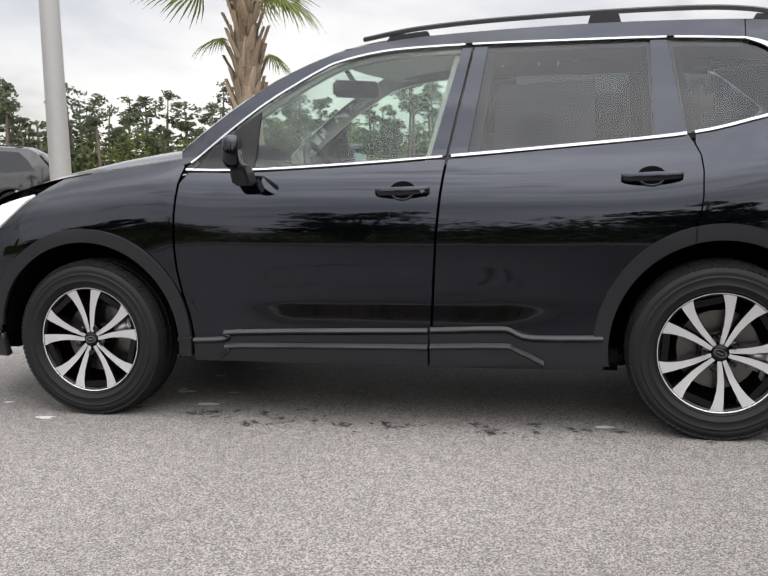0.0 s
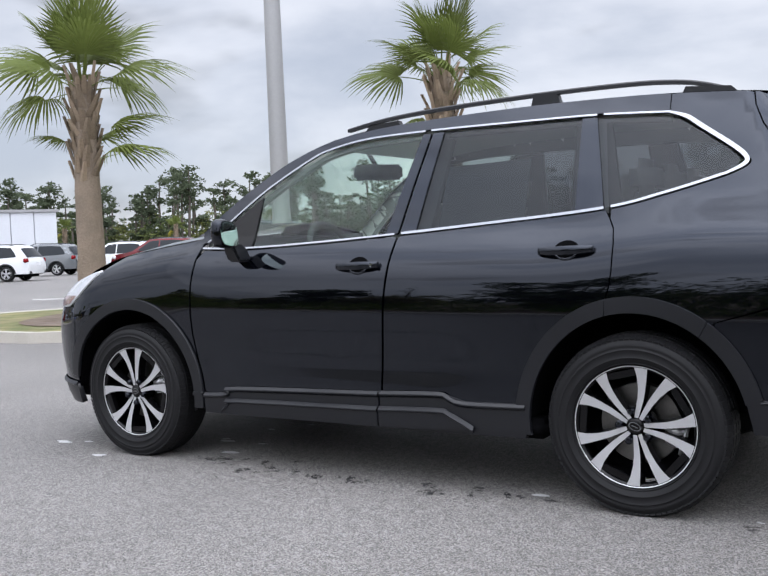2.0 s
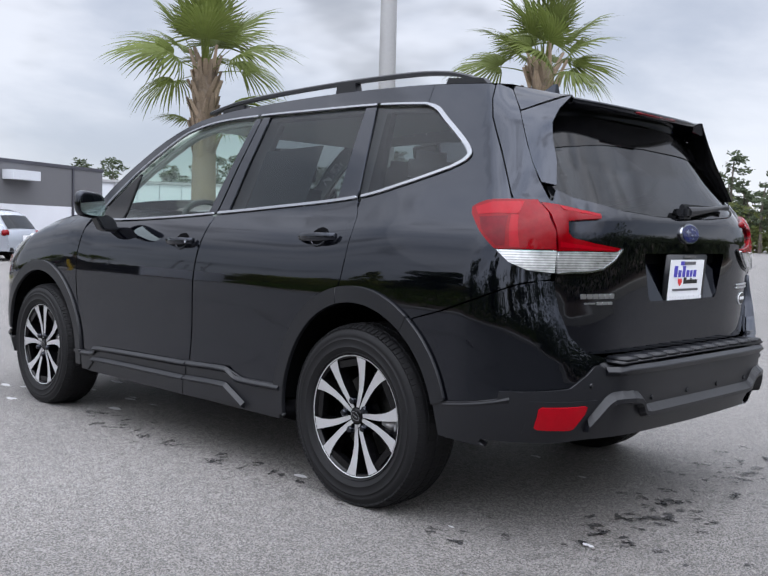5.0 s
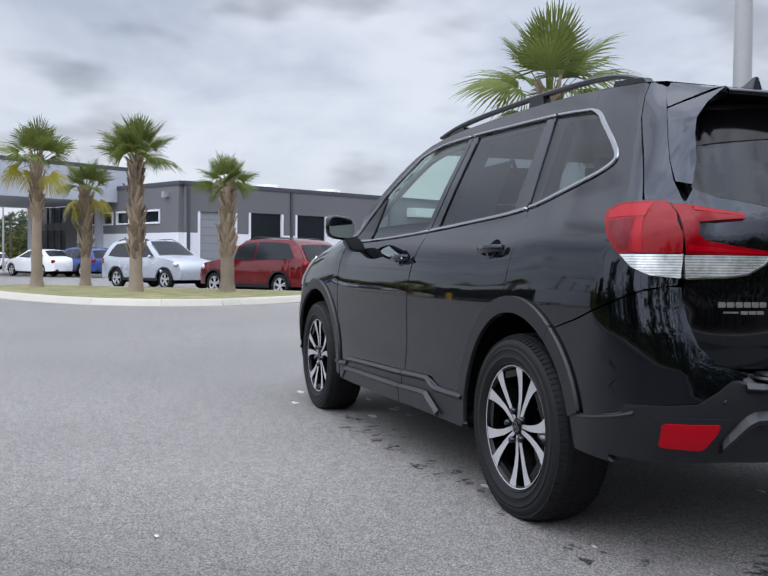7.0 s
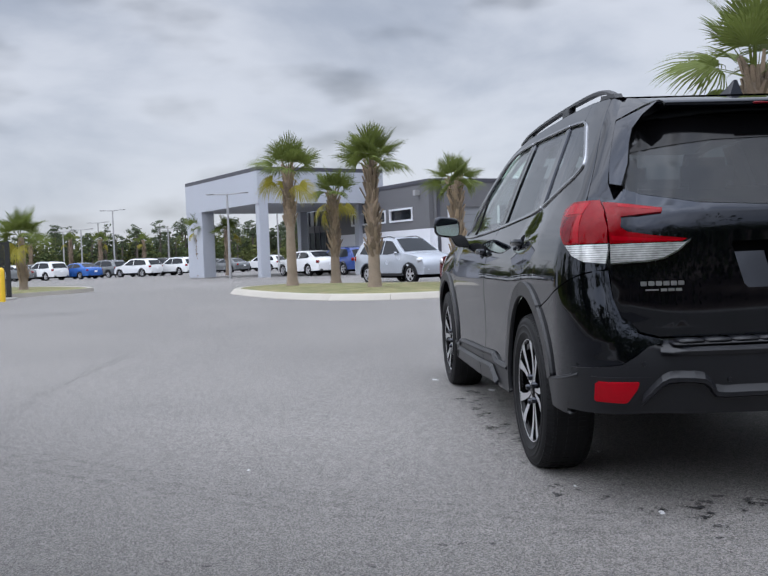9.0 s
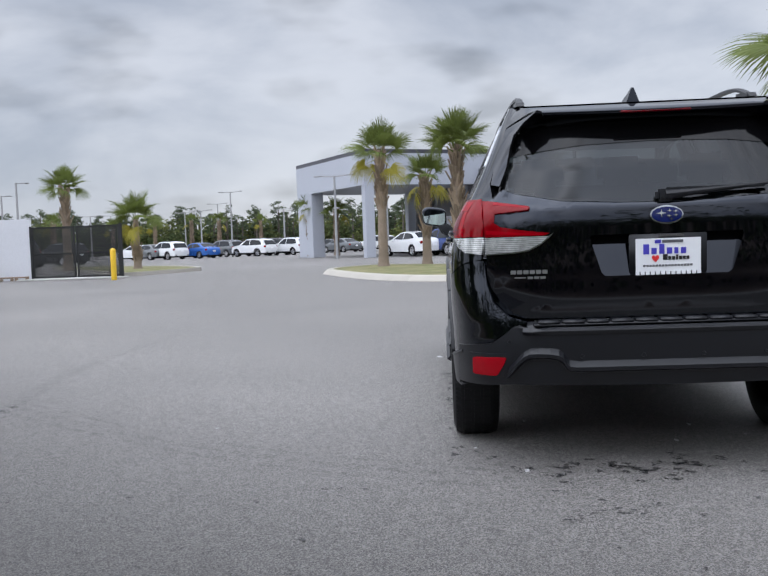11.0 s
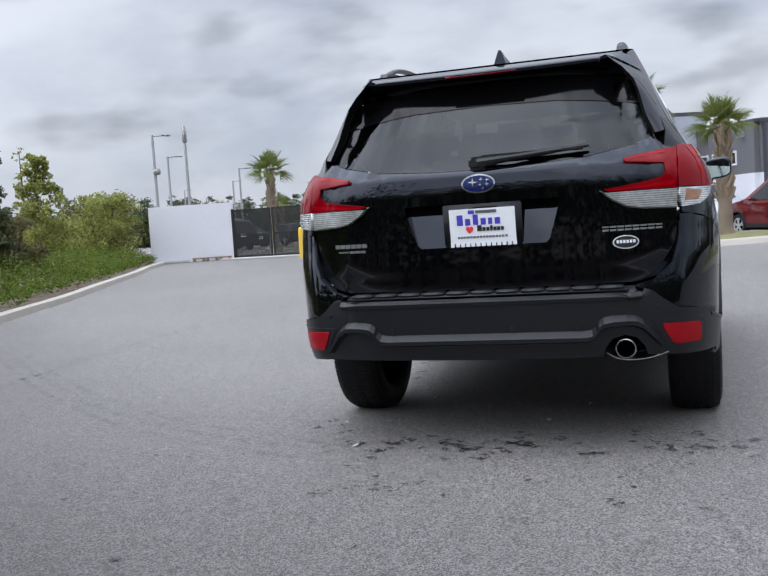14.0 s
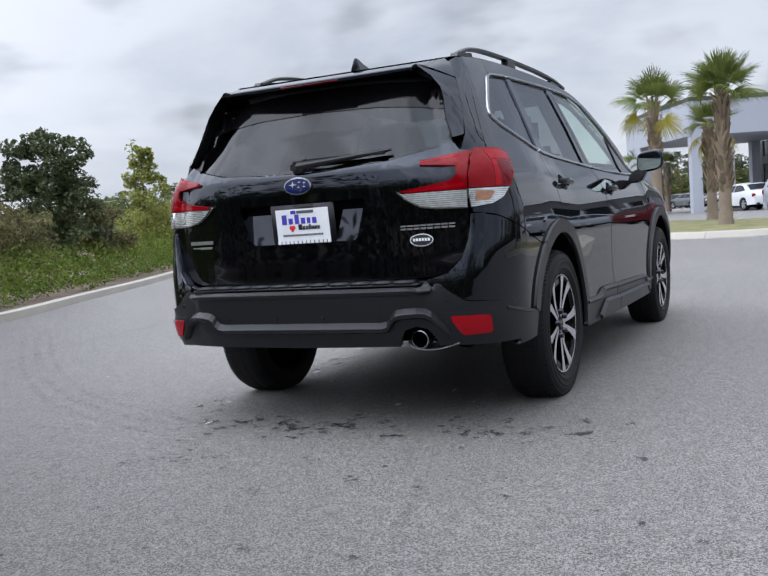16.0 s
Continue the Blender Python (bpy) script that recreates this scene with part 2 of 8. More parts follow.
def broken(m, scale, lo, hi):
    """A thin film that breaks up into spots and lets the ground show between them."""
    n, l = m.node_tree.nodes, m.node_tree.links
    p, out = n["Principled BSDF"], n["Material Output"]
    tc, ns, mr = n.new("ShaderNodeTexCoord"), n.new("ShaderNodeTexNoise"), n.new("ShaderNodeMapRange")
    tr, mx = n.new("ShaderNodeBsdfTransparent"), n.new("ShaderNodeMixShader")
    ns.inputs["Scale"].default_value, ns.inputs["Detail"].default_value, ns.inputs["Roughness"].default_value = scale, 6.0, 0.7
    mr.inputs["From Min"].default_value, mr.inputs["From Max"].default_value = lo, hi
    l.new(tc.outputs["Object"], ns.inputs["Vector"])
    l.new(ns.outputs["Fac"], mr.inputs["Value"])
    l.new(mr.outputs["Result"], mx.inputs["Fac"])
    l.new(tr.outputs["BSDF"], mx.inputs[1])
    l.new(p.outputs["BSDF"], mx.inputs[2])
    l.new(mx.outputs["Shader"], out.inputs["Surface"])
    return m


def ribbed(name):
    """A clear lamp lens over a silvered reflector; rib shading is put into the colour as level bands, pockets as darker
    mottling.
    """
    m = mat(name, (0.74, 0.75, 0.75), 0.22, 0.7, var=0.5, big=18.0, fine=60.0, bump=0.0, coat=0.6)
    n, l = m.node_tree.nodes, m.node_tree.links
    p = n["Principled BSDF"]
    tc, wv, mr, cs = n.new("ShaderNodeTexCoord"), n.new("ShaderNodeTexWave"), n.new("ShaderNodeMapRange"), n.new("ShaderNodeVectorMath")
    wv.bands_direction = "Z"
    wv.inputs["Scale"].default_value, wv.inputs["Distortion"].default_value = 38.0, 0.5
    mr.inputs["From Min"].default_value, mr.inputs["From Max"].default_value = 0.1, 0.7
    mr.inputs["To Min"].default_value, mr.inputs["To Max"].default_value = 0.50, 1.0
    cs.operation = "SCALE"
    l.new(tc.outputs["Object"], wv.inputs["Vector"])
    l.new(wv.outputs["Fac"], mr.inputs["Value"])
    l.new(p.inputs["Base Color"].links[0].from_socket, cs.inputs[0])
    l.new(mr.outputs["Result"], cs.inputs["Scale"])
    l.new(cs.outputs["Vector"], p.inputs["Base Color"])
    return m


M = {
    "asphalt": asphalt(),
    "black_paint": pearl("black_pearl_paint", (0.0003, 0.0004, 0.0012), 1.57, (0.80, 0.86, 1.0)),
    "cladding": mat("matte_black_plastic", (0.0075, 0.008, 0.0105), 0.36, spec=0.40, var=0.1, fine=500.0, bump=0.12, bump_dist=0.001),
    "dark": mat("dark_underside", (0.002, 0.002, 0.0025), 0.8, spec=0.04, var=0.2, bump=0.0),
    "rubber": mat("tyre_rubber", (0.0085, 0.0085, 0.0095), 0.62, spec=0.25, var=0.2, big=6.0, fine=180.0, bump=0.2, bump_dist=0.002),
    "chrome": mat("bright_chrome_trim", (0.33, 0.34, 0.36), 0.2, 1.0, var=0.04, bump=0.0),
    "badge": mat("satin_chrome_letters", (0.52, 0.53, 0.55), 0.3, 1.0, var=0.08, bump=0.0),
    "alloy": mat("machined_alloy", (0.62, 0.62, 0.64), 0.36, 0.70, var=0.06, fine=600.0, bump=0.05, bump_dist=0.0005),
    "gloss_black": mat("gloss_black_lacquer", (0.003, 0.003, 0.0035), 0.12, var=0.05, bump=0.0, coat=0.45, spec=0.03),
    "steel": mat("brake_steel", (0.15, 0.145, 0.14), 0.38, 1.0, var=0.2, fine=120.0, bump=0.1),
    "glass_clear": glass("green_tinted_glass", (0.74, 0.86, 0.79)),
    "glass_rear": glass("rear_privacy_glass", (0.048, 0.053, 0.058)),
    "glass_dark": glass("privacy_glass", (0.23, 0.25, 0.26)),
    "glass_wind": glass("windscreen_glass", (0.80, 0.88, 0.83)),
    "seat": mat("grey_seat_cloth", (0.42, 0.42, 0.40), 0.85, var=0.12, fine=200.0, bump=0.2, bump_dist=0.002),
    "trim_light": mat("pale_grey_interior_trim", (0.70, 0.70, 0.67), 0.7, var=0.08, fine=150.0, bump=0.1, bump_dist=0.002),
    "trim_grey": mat("mid_grey_interior_trim", (0.26, 0.26, 0.25), 0.7, var=0.08, fine=150.0, bump=0.1, bump_dist=0.002),
    "trim_dark": mat("black_interior_plastic", (0.02, 0.02, 0.02), 0.6, var=0.1, fine=300.0, bump=0.1, bump_dist=0.001),
    "red_lens": mat("red_lamp_lens", (0.19, 0.0, 0.003), 0.22, spec=0.02, var=0.25, big=7.0, fine=70.0, bump=0.02, coat=0.45, bump_dist=0.002),
    "bright_red_lens": mat("bright_red_light_guide", (0.29, 0.0002, 0.006), 0.2, spec=0.02, var=0.15, big=9.0, bump=0.0, coat=0.45),
    "dark_red_lens": mat("dark_red_lamp_lens", (0.125, 0.001, 0.005), 0.25, spec=0.02, var=0.35, big=14.0, bump=0.0, coat=0.45),
    "clear_lens": ribbed("clear_lamp_lens"),
    "side_marker": mat("pale_marker_lens", (0.30, 0.19, 0.17), 0.2, 0.3, var=0.4, big=14.0, bump=0.1, coat=1.0),
    "amber_lens": mat("amber_lamp_lens", (0.34, 0.16, 0.08), 0.2, 0.3, var=0.4, big=20.0, bump=0.2, coat=1.0),
    "headlamp": mat("headlamp_lens", (0.60, 0.61, 0.63), 0.12, 0.3, var=0.2, big=14.0, bump=0.1, coat=1.0),
    "white_plate": mat("white_plate", (0.80, 0.81, 0.83), 0.4, var=0.04, bump=0.0),
    "blue_print": mat("blue_print", (0.06, 0.05, 0.42), 0.45, var=0.05, bump=0.0),
    "red_print": mat("red_print", (0.70, 0.03, 0.03), 0.45, var=0.05, bump=0.0),
    "black_print": mat("black_print", (0.01, 0.01, 0.01), 0.45, var=0.05, bump=0.0),
    "grey_print": mat("grey_print", (0.10, 0.10, 0.11), 0.45, var=0.05, bump=0.0),
    "emblem_blue": mat("emblem_blue_enamel", (0.004, 0.009, 0.075), 0.25, var=0.05, bump=0.0, coat=0.3, spec=0.2),
    "mirror": mat("mirror_glass", (0.66, 0.74, 0.70), 0.02, 1.0, var=0.01, bump=0.0),
    "grass": mat("lawn_grass", (0.12, 0.135, 0.045), 0.9, var=0.35, big=1.2, fine=40.0, bump=0.6, tint=(0.22, 0.19, 0.09), bump_dist=0.03),
    "mulch": mat("bark_mulch", (0.12, 0.085, 0.06), 0.95, var=0.35, big=2.0, fine=30.0, bump=0.8, tint=(0.17, 0.13, 0.10), bump_dist=0.03),
    "kerb": mat("concrete_kerb", (0.39, 0.365, 0.32), 0.85, var=0.14, big=1.2, fine=60.0, bump=0.25, rnd=0.05),
    "leaf": mat("shrub_leaf", (0.085, 0.150, 0.016), 0.6, var=0.35, big=1.6, fine=8.0, bump=0.0, island=0.4, tint=(0.120, 0.135, 0.025)),
    "leaf_dark": mat("dark_tree_leaf", (0.085, 0.105, 0.050), 0.6, var=0.3, big=0.6, fine=6.0, bump=0.0, island=0.4),
    "leaf_yellow": mat("yellow_green_leaf", (0.29, 0.30, 0.085), 0.6, var=0.3, big=0.6, fine=6.0, bump=0.0, island=0.4, tint=(0.26, 0.29, 0.09)),
    "leaf_brown": mat("olive_brown_leaf", (0.175, 0.155, 0.075), 0.7, var=0.3, big=0.6, fine=6.0, bump=0.0, island=0.4, tint=(0.13, 0.14, 0.055)),
    "frond": mat("palm_frond", (0.112, 0.140, 0.036), 0.48, var=0.3, big=0.9, fine=12.0, bump=0.0, island=0.2, rnd=0.25),
    "frond_old": mat("yellowing_palm_frond", (0.27, 0.24, 0.04), 0.5, var=0.25, big=0.9, fine=12.0, bump=0.0, island=0.2, rnd=0.2),
    "palm_trunk": mat("palm_bark", (0.235, 0.185, 0.14), 0.95, var=0.28, big=3.0, fine=35.0, bump=0.8, bump_dist=0.02, rnd=0.12),
    "boot": mat("palm_boot", (0.25, 0.19, 0.135), 0.9, var=0.3, big=5.0, fine=40.0, bump=0.5, island=0.3, rnd=0.15),
    "bark": mat("tree_bark", (0.10, 0.085, 0.07), 0.95, var=0.3, big=3.0, fine=25.0, bump=0.6, bump_dist=0.02),
    "pine": mat("pine_needles", (0.095, 0.118, 0.072), 0.8, var=0.25, big=0.08, fine=2.0, bump=0.0, island=0.35),
    "far_green": mat("far_understorey", (0.082, 0.112, 0.050), 0.9, var=0.3, big=0.08, fine=1.5, bump=0.0, island=0.4, tint=(0.16, 0.17, 0.055)),
    "far_bark": mat("far_pine_bark", (0.10, 0.085, 0.07), 0.95, var=0.2, big=0.5, fine=3.0, bump=0.0),
    "pole": mat("grey_pole", (0.33, 0.33, 0.335), 0.55, 0.2, var=0.08, big=0.8, fine=25.0, bump=0.05),
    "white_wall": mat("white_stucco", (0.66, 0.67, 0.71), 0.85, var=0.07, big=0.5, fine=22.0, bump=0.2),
    "grey_wall": mat("grey_stucco", (0.125, 0.125, 0.133), 0.85, var=0.08, big=0.3, fine=14.0, bump=0.2),
    "pale_wall": mat("pale_grey_panel", (0.40, 0.42, 0.47), 0.6, var=0.06, big=0.3, fine=10.0, bump=0.05),
    "metal_white": mat("white_metal_siding", (0.62, 0.64, 0.68), 0.5, 0.1, var=0.07, big=0.4, fine=8.0, bump=0.05),
    "dark_trim": mat("dark_grey_metal_trim", (0.07, 0.07, 0.085), 0.5, 0.3, var=0.1, bump=0.05),
    "door_grey": mat("grey_roller_door", (0.24, 0.25, 0.27), 0.55, 0.2, var=0.08, bump=0.08),
    "window_dark": mat("dark_window_glass", (0.015, 0.018, 0.022), 0.06, var=0.1, bump=0.0, spec=0.2),
    "window_shop": mat("shopfront_glass", (0.075, 0.085, 0.09), 0.08, var=0.3, big=0.6, fine=2.0, bump=0.0),
    "yellow": mat("safety_yellow_paint", (0.72, 0.46, 0.02), 0.5, var=0.12, big=4.0, fine=40.0, bump=0.1),
    "gate_mesh": mat("black_gate_paint", (0.012, 0.013, 0.014), 0.55, var=0.15, bump=0.05),
    "concrete": mat("pale_concrete", (0.48, 0.47, 0.45), 0.9, var=0.12, big=0.8, fine=30.0, bump=0.2),
    "line": mat("road_marking_paint", (0.62, 0.62, 0.60), 0.8, var=0.2, big=4.0, fine=40.0, bump=0.1),
    "stain": mat("damp_oil_stain", (0.022, 0.022, 0.024), 0.6, var=0.3, big=12.0, fine=60.0, bump=0.2),
    "tyre_mark": mat("faint_tyre_mark", (0.042, 0.042, 0.045), 0.8, var=0.2, big=3.0, fine=40.0, bump=0.1),
    "paper": mat("white_litter", (0.50, 0.50, 0.50), 0.8, var=0.1, bump=0.2),
    "sticker": mat("pale_window_sticker", (0.12, 0.135, 0.13), 0.8, var=0.12, big=8.0, bump=0.0),
    "wood": mat("weathered_timber", (0.30, 0.22, 0.16), 0.85, var=0.25, big=6.0, fine=50.0, bump=0.3),
}
for key, share in (("frond", 0.35), ("frond_old", 0.4), ("leaf", 0.35), ("leaf_dark", 0.25), ("leaf_yellow", 0.5), ("leaf_brown", 0.35), ("pine", 0.5), ("far_green", 0.45)):
    leafy(M[key], share)
broken(M["stain"], 38.0, 0.43, 0.60)
broken(M["paper"], 30.0, 0.30, 0.42)
broken(M["tyre_mark"], 9.0, 0.45, 1.4)


# ---- building helpers ----
def link_mesh(name, verts, faces, material, parent=None, label="", smooth=True, normals=None):
    me = bpy.data.meshes.new(name)
    me.from_pydata([tuple(v) for v in verts], [], faces)
    me.materials.append(material)
    me.polygons.foreach_set("use_smooth", [smooth] * len(me.polygons))
    if normals is not None:
        me.normals_split_custom_set_from_vertices([tuple(v) for v in normals])
    me.update()
    ob = new(name, me)
    ob.parent = parent
    return tagged(ob, label)


def part(name, bm, material, parent=None, label="", smooth=False, angle=35.0):
    """Links a bmesh as one mesh object under a thing or a part; edges sharper than the angle stay sharp."""
    bmesh.ops.recalc_face_normals(bm, faces=bm.faces)
    if smooth:
        for e in bm.edges:
            e.smooth = len(e.link_faces) == 2 and e.calc_face_angle(9.0) < radians(angle)
    me = bpy.data.meshes.new(name)
    bm.to_mesh(me)
    bm.free()
    me.materials.append(material)
    me.polygons.foreach_set("use_smooth", [smooth] * len(me.polygons))
    ob = new(name, me)
    ob.parent = parent
    return tagged(ob, label)


def thing(name, label, category, place=None, group="", kind=""):
    ob = new(name)
    ob.empty_display_size = 0.2
    if place is not None:
        ob.matrix_basis = place
    return tagged(ob, label, category, group, kind)


def box(bm, cx, cy, cz, sx, sy, sz, m=None, bevel=0.0):
    """A box by its centre and sizes, added to bm; edges bevelled."""
    r = bmesh.ops.create_cube(bm, size=1.0)
    vs = r["verts"]
    for v in vs:
        v.co = Vector((cx + v.co.x * sx, cy + v.co.y * sy, cz + v.co.z * sz))
    if bevel:
        es = list({e for v in vs for e in v.link_edges})
        vs = bmesh.ops.bevel(bm, geom=es, offset=bevel, segments=2, affect="EDGES")["verts"]
        vs = list({v for v in vs})
    if m is not None:
        done = set()
        stack = list(vs)
        while stack:
            v = stack.pop()
            if v in done:
                continue
            done.add(v)
            v.co = m @ v.co
            stack += [e.other_vert(v) for e in v.link_edges]
    return bm


def tube(bm, pts, radii, seg=12, cap=True):
    """A round tube through points with a radius at each."""
    rings = []
    pts = [Vector(p) for p in pts]
    for i, p in enumerate(pts):
        d = (pts[min(i + 1, len(pts) - 1)] - pts[max(i - 1, 0)]).normalized()
        a = d.orthogonal().normalized() if i == 0 else (ref - d * ref.dot(d)).normalized()
        ref = a
        b = d.cross(a)
        r = radii[i] if isinstance(radii, (list, tuple)) else radii
        rings.append([bm.verts.new(p + (a * math.cos(2 * math.pi * k / seg) + b * math.sin(2 * math.pi * k / seg)) * r) for k in range(seg)])
    for r0, r1 in zip(rings, rings[1:]):
        for k in range(seg):
            bm.faces.new((r0[k], r0[(k + 1) % seg], r1[(k + 1) % seg], r1[k]))
    if cap:
        bm.faces.new(rings[0][::-1]), bm.faces.new(rings[-1])
    return bm


def lathe(bm, prof, seg=48, axis="y", centre=(0, 0, 0), closed=False):
    """A profile of (radius, along) spun about an axis."""
    rings = []
    for k in range(seg):
        c, s = math.cos(2 * math.pi * k / seg), math.sin(2 * math.pi * k / seg)
        rings.append([bm.verts.new(Vector(centre) + (Vector((r * c, a, r * s)) if axis == "y" else Vector((r * c, r * s, a)))) for r, a in prof])
    n = len(prof)
    for k in range(seg):
        r0, r1 = rings[k], rings[(k + 1) % seg]
        for i in range(n if closed else n - 1):
            j = (i + 1) % n
            bm.faces.new((r0[i], r0[j], r1[j], r1[i]))
    return bm


def inset(poly, d):
    """A flat outline shrunk by d."""
    area = sum(a[0] * b[1] - b[0] * a[1] for a, b in zip(poly, poly[1:] + poly[:1]))
    s = 1 if area > 0 else -1
    out = []
    n = len(poly)
    for i in range(n):
        p0, p1, p2 = (Vector(poly[(i + k) % n]) for k in (-1, 0, 1))
        e0, e1 = (p1 - p0).normalized(), (p2 - p1).normalized()
        n0, n1 = Vector((-e0.y, e0.x)) * s, Vector((-e1.y, e1.x)) * s
        b = n0 + n1
        k = d / max(0.35, 0.5 * b.length_squared)
        out.append(tuple(p1 + b * k))
    return out


def ribbon(line, width, closed=False):
    """The outline of a band of a width along a flat line."""
    left, right = [], []
    n = len(line)
    for i in range(n):
        a = Vector(line[i - 1 if i else (n - 1 if closed else 0)])
        b = Vector(line[(i + 1) % n if closed else min(i + 1, n - 1)])
        d = (b - a).normalized()
        w = width[i] if isinstance(width, (list, tuple)) else width
        q = Vector((-d.y, d.x)) * w * 0.5
        left.append(tuple(Vector(line[i]) + q)), right.append(tuple(Vector(line[i]) - q))
    return left + right[::-1]


def smooth_line(pts, n=6):
    """A smooth line through points."""
    out = []
    P = [Vector(p) for p in pts]
    for i in range(len(P) - 1):
        p0, p1, p2, p3 = P[max(i - 1, 0)], P[i], P[i + 1], P[min(i + 2, len(P) - 1)]
        for k in range(n):
            t = k / n
            out.append(tuple(0.5 * (2 * p1 + (p2 - p0) * t + (2 * p0 - 5 * p1 + 4 * p2 - p3) * t * t + (3 * p1 - p0 - 3 * p2 + p3) * t ** 3)))
    out.append(tuple(P[-1]))
    return out


def cut_sheet(outline, res):
    """The flat outline filled and cut along a grid: points and faces."""
    bm = bmesh.new()
    flat = [Vector(p) for p in outline]
    pts, _, tris, *_ = mathutils.geometry.delaunay_2d_cdt(flat, [], [list(range(len(flat)))], 1, 1e-6)
    made = [bm.verts.new((p.x, p.y, 0)) for p in pts]
    for f in tris:
        bm.faces.new([made[i] for i in f])
    us, vs = [p[0] for p in outline], [p[1] for p in outline]
    for lo, hi, no in ((min(us), max(us), (1, 0, 0)), (min(vs), max(vs), (0, 1, 0))):
        k = max(1, int(math.ceil((hi - lo) / res)))
        for i in range(1, k):
            c = lo + (hi - lo) * i / k
            bmesh.ops.bisect_plane(bm, geom=bm.verts[:] + bm.edges[:] + bm.faces[:], plane_co=Vector(no) * c, plane_no=no, dist=1e-5)
    bmesh.ops.remove_doubles(bm, verts=bm.verts[:], dist=1e-5)
    bm.verts.index_update()
    P = [(v.co.x, v.co.y) for v in bm.verts]
    F = [[v.index for v in f.verts] for f in bm.faces]
    E = [[v.index for v in e.verts] for e in bm.edges if len(e.link_faces) == 1]
    bm.free()
    return P, F, E


def panel(name, outline, surf, material, parent, label="", off=0.0, thick=0.014, res=0.04, edge=0.003):
    """A shell of the outline laid on the surface surf(u, v), proud by off, with rolled edges."""
    P, F, E = cut_sheet(outline, res)
    h = 0.004
    rim = {i for e in E for i in e}
    verts, normals = [], []
    for i, (u, v) in enumerate(P):
        p = Vector(surf(u, v))
        du, dv = Vector(surf(u + h, v)) - Vector(surf(u - h, v)), Vector(surf(u, v + h)) - Vector(surf(u, v - h))
        nn = du.cross(dv).normalized()
        if nn.dot(p - Vector((0.2, 0, min(max(p.z, 0.5), 1.0)))) < 0:
            nn = -nn
        verts.append(p + nn * off), normals.append(nn)
    faces = [f[:] for f in F]
    for k, f in enumerate(faces):
        a, b, c = verts[f[0]], verts[f[1]], verts[f[2]]
        if (b - a).cross(c - a).dot(normals[f[0]]) < 0:
            faces[k] = f[::-1]
    if thick:
        # rolled edges: the outer rim looks half outwards, the inner one along the surface
        out, inner = {i: Vector() for i in rim}, {}
        share = {}
        for f in F:
            for a, b in zip(f, f[1:] + f[:1]):
                share[(a, b)] = share[(b, a)] = f
        for a, b in E:
            d = (verts[b] - verts[a]).cross(normals[a])
            mid = sum((verts[i] for i in share[(a, b)]), Vector()) / len(share[(a, b)])
            d = d.normalized() if d.length > 1e-9 else Vector()
            d = d if d.dot(verts[a] - mid) > 0 else -d
            out[a] += d
            out[b] += d
        for i in rim:
            d = out[i].normalized() if out[i].length > 1e-6 else normals[i]
            inner[i] = (len(verts), len(verts) + 1)
            verts.append(verts[i].copy()), normals.append((d * 0.85 + normals[i] * 0.5).normalized())
            verts.append(verts[i] - normals[i] * thick), normals.append(d)
        for a, b in E:
            f = [inner[a][0], inner[b][0], inner[b][1], inner[a][1]]
            if (verts[f[1]] - verts[f[0]]).cross(verts[f[2]] - verts[f[0]]).dot(normals[f[2]]) < 0:
                f = f[::-1]
            faces.append(f)
    return link_mesh(name, verts, faces, material, parent, label, True, normals)


def table(rows, sigma=0.02, lo=0.1, hi=1.9, step=0.005):
    """A smoothed function through rows of (at, value)."""
    xs = np.arange(lo, hi, step)
    ys = np.interp(xs, [r[0] for r in rows], [r[1] for r in rows])
    if sigma:
        k = np.exp(-0.5 * (np.arange(-40, 41) * step / sigma) ** 2)
        k /= k.sum()
        ys = np.convolve(np.pad(ys, 40, mode="edge"), k, mode="valid")
    return lambda v: float(np.interp(v, xs, ys))


def ease(a, b, x):
    t = min(max((x - a) / (b - a), 0.0), 1.0)
    return t * t * (3 - 2 * t)


def ledge(name, line, surf, material, parent, label="", base=0.010, proud=0.028, slope=0.014, face=0.010):
    """A raised moulding along a flat line: a slope that looks up, a small face and an underside, laid on the surface."""
    verts, faces = [], []
    h = 0.004
    for u, v in line:
        p = Vector(surf(u, v))
        du, dv = Vector(surf(u + h, v)) - Vector(surf(u - h, v)), Vector(surf(u, v + h)) - Vector(surf(u, v - h))
        nn = du.cross(dv).normalized()
        if nn.dot(p - Vector((0.2, 0, min(max(p.z, 0.5), 1.0)))) < 0:
            nn = -nn
        up = dv.normalized()
        for a, o in ((slope, base), (0.0, proud), (-face, proud), (-face - 0.012, base)):
            verts.append(p + up * a + nn * o)
    n = len(line)
    for i in range(n - 1):
        for k in range(3):
            a = i * 4 + k
            faces.append((a, a + 1, a + 5, a + 4))
    faces += [(0, 1, 2, 3), tuple(range(4 * n - 4, 4 * n))]
    return link_mesh(name, verts, faces, material, parent, label, False)


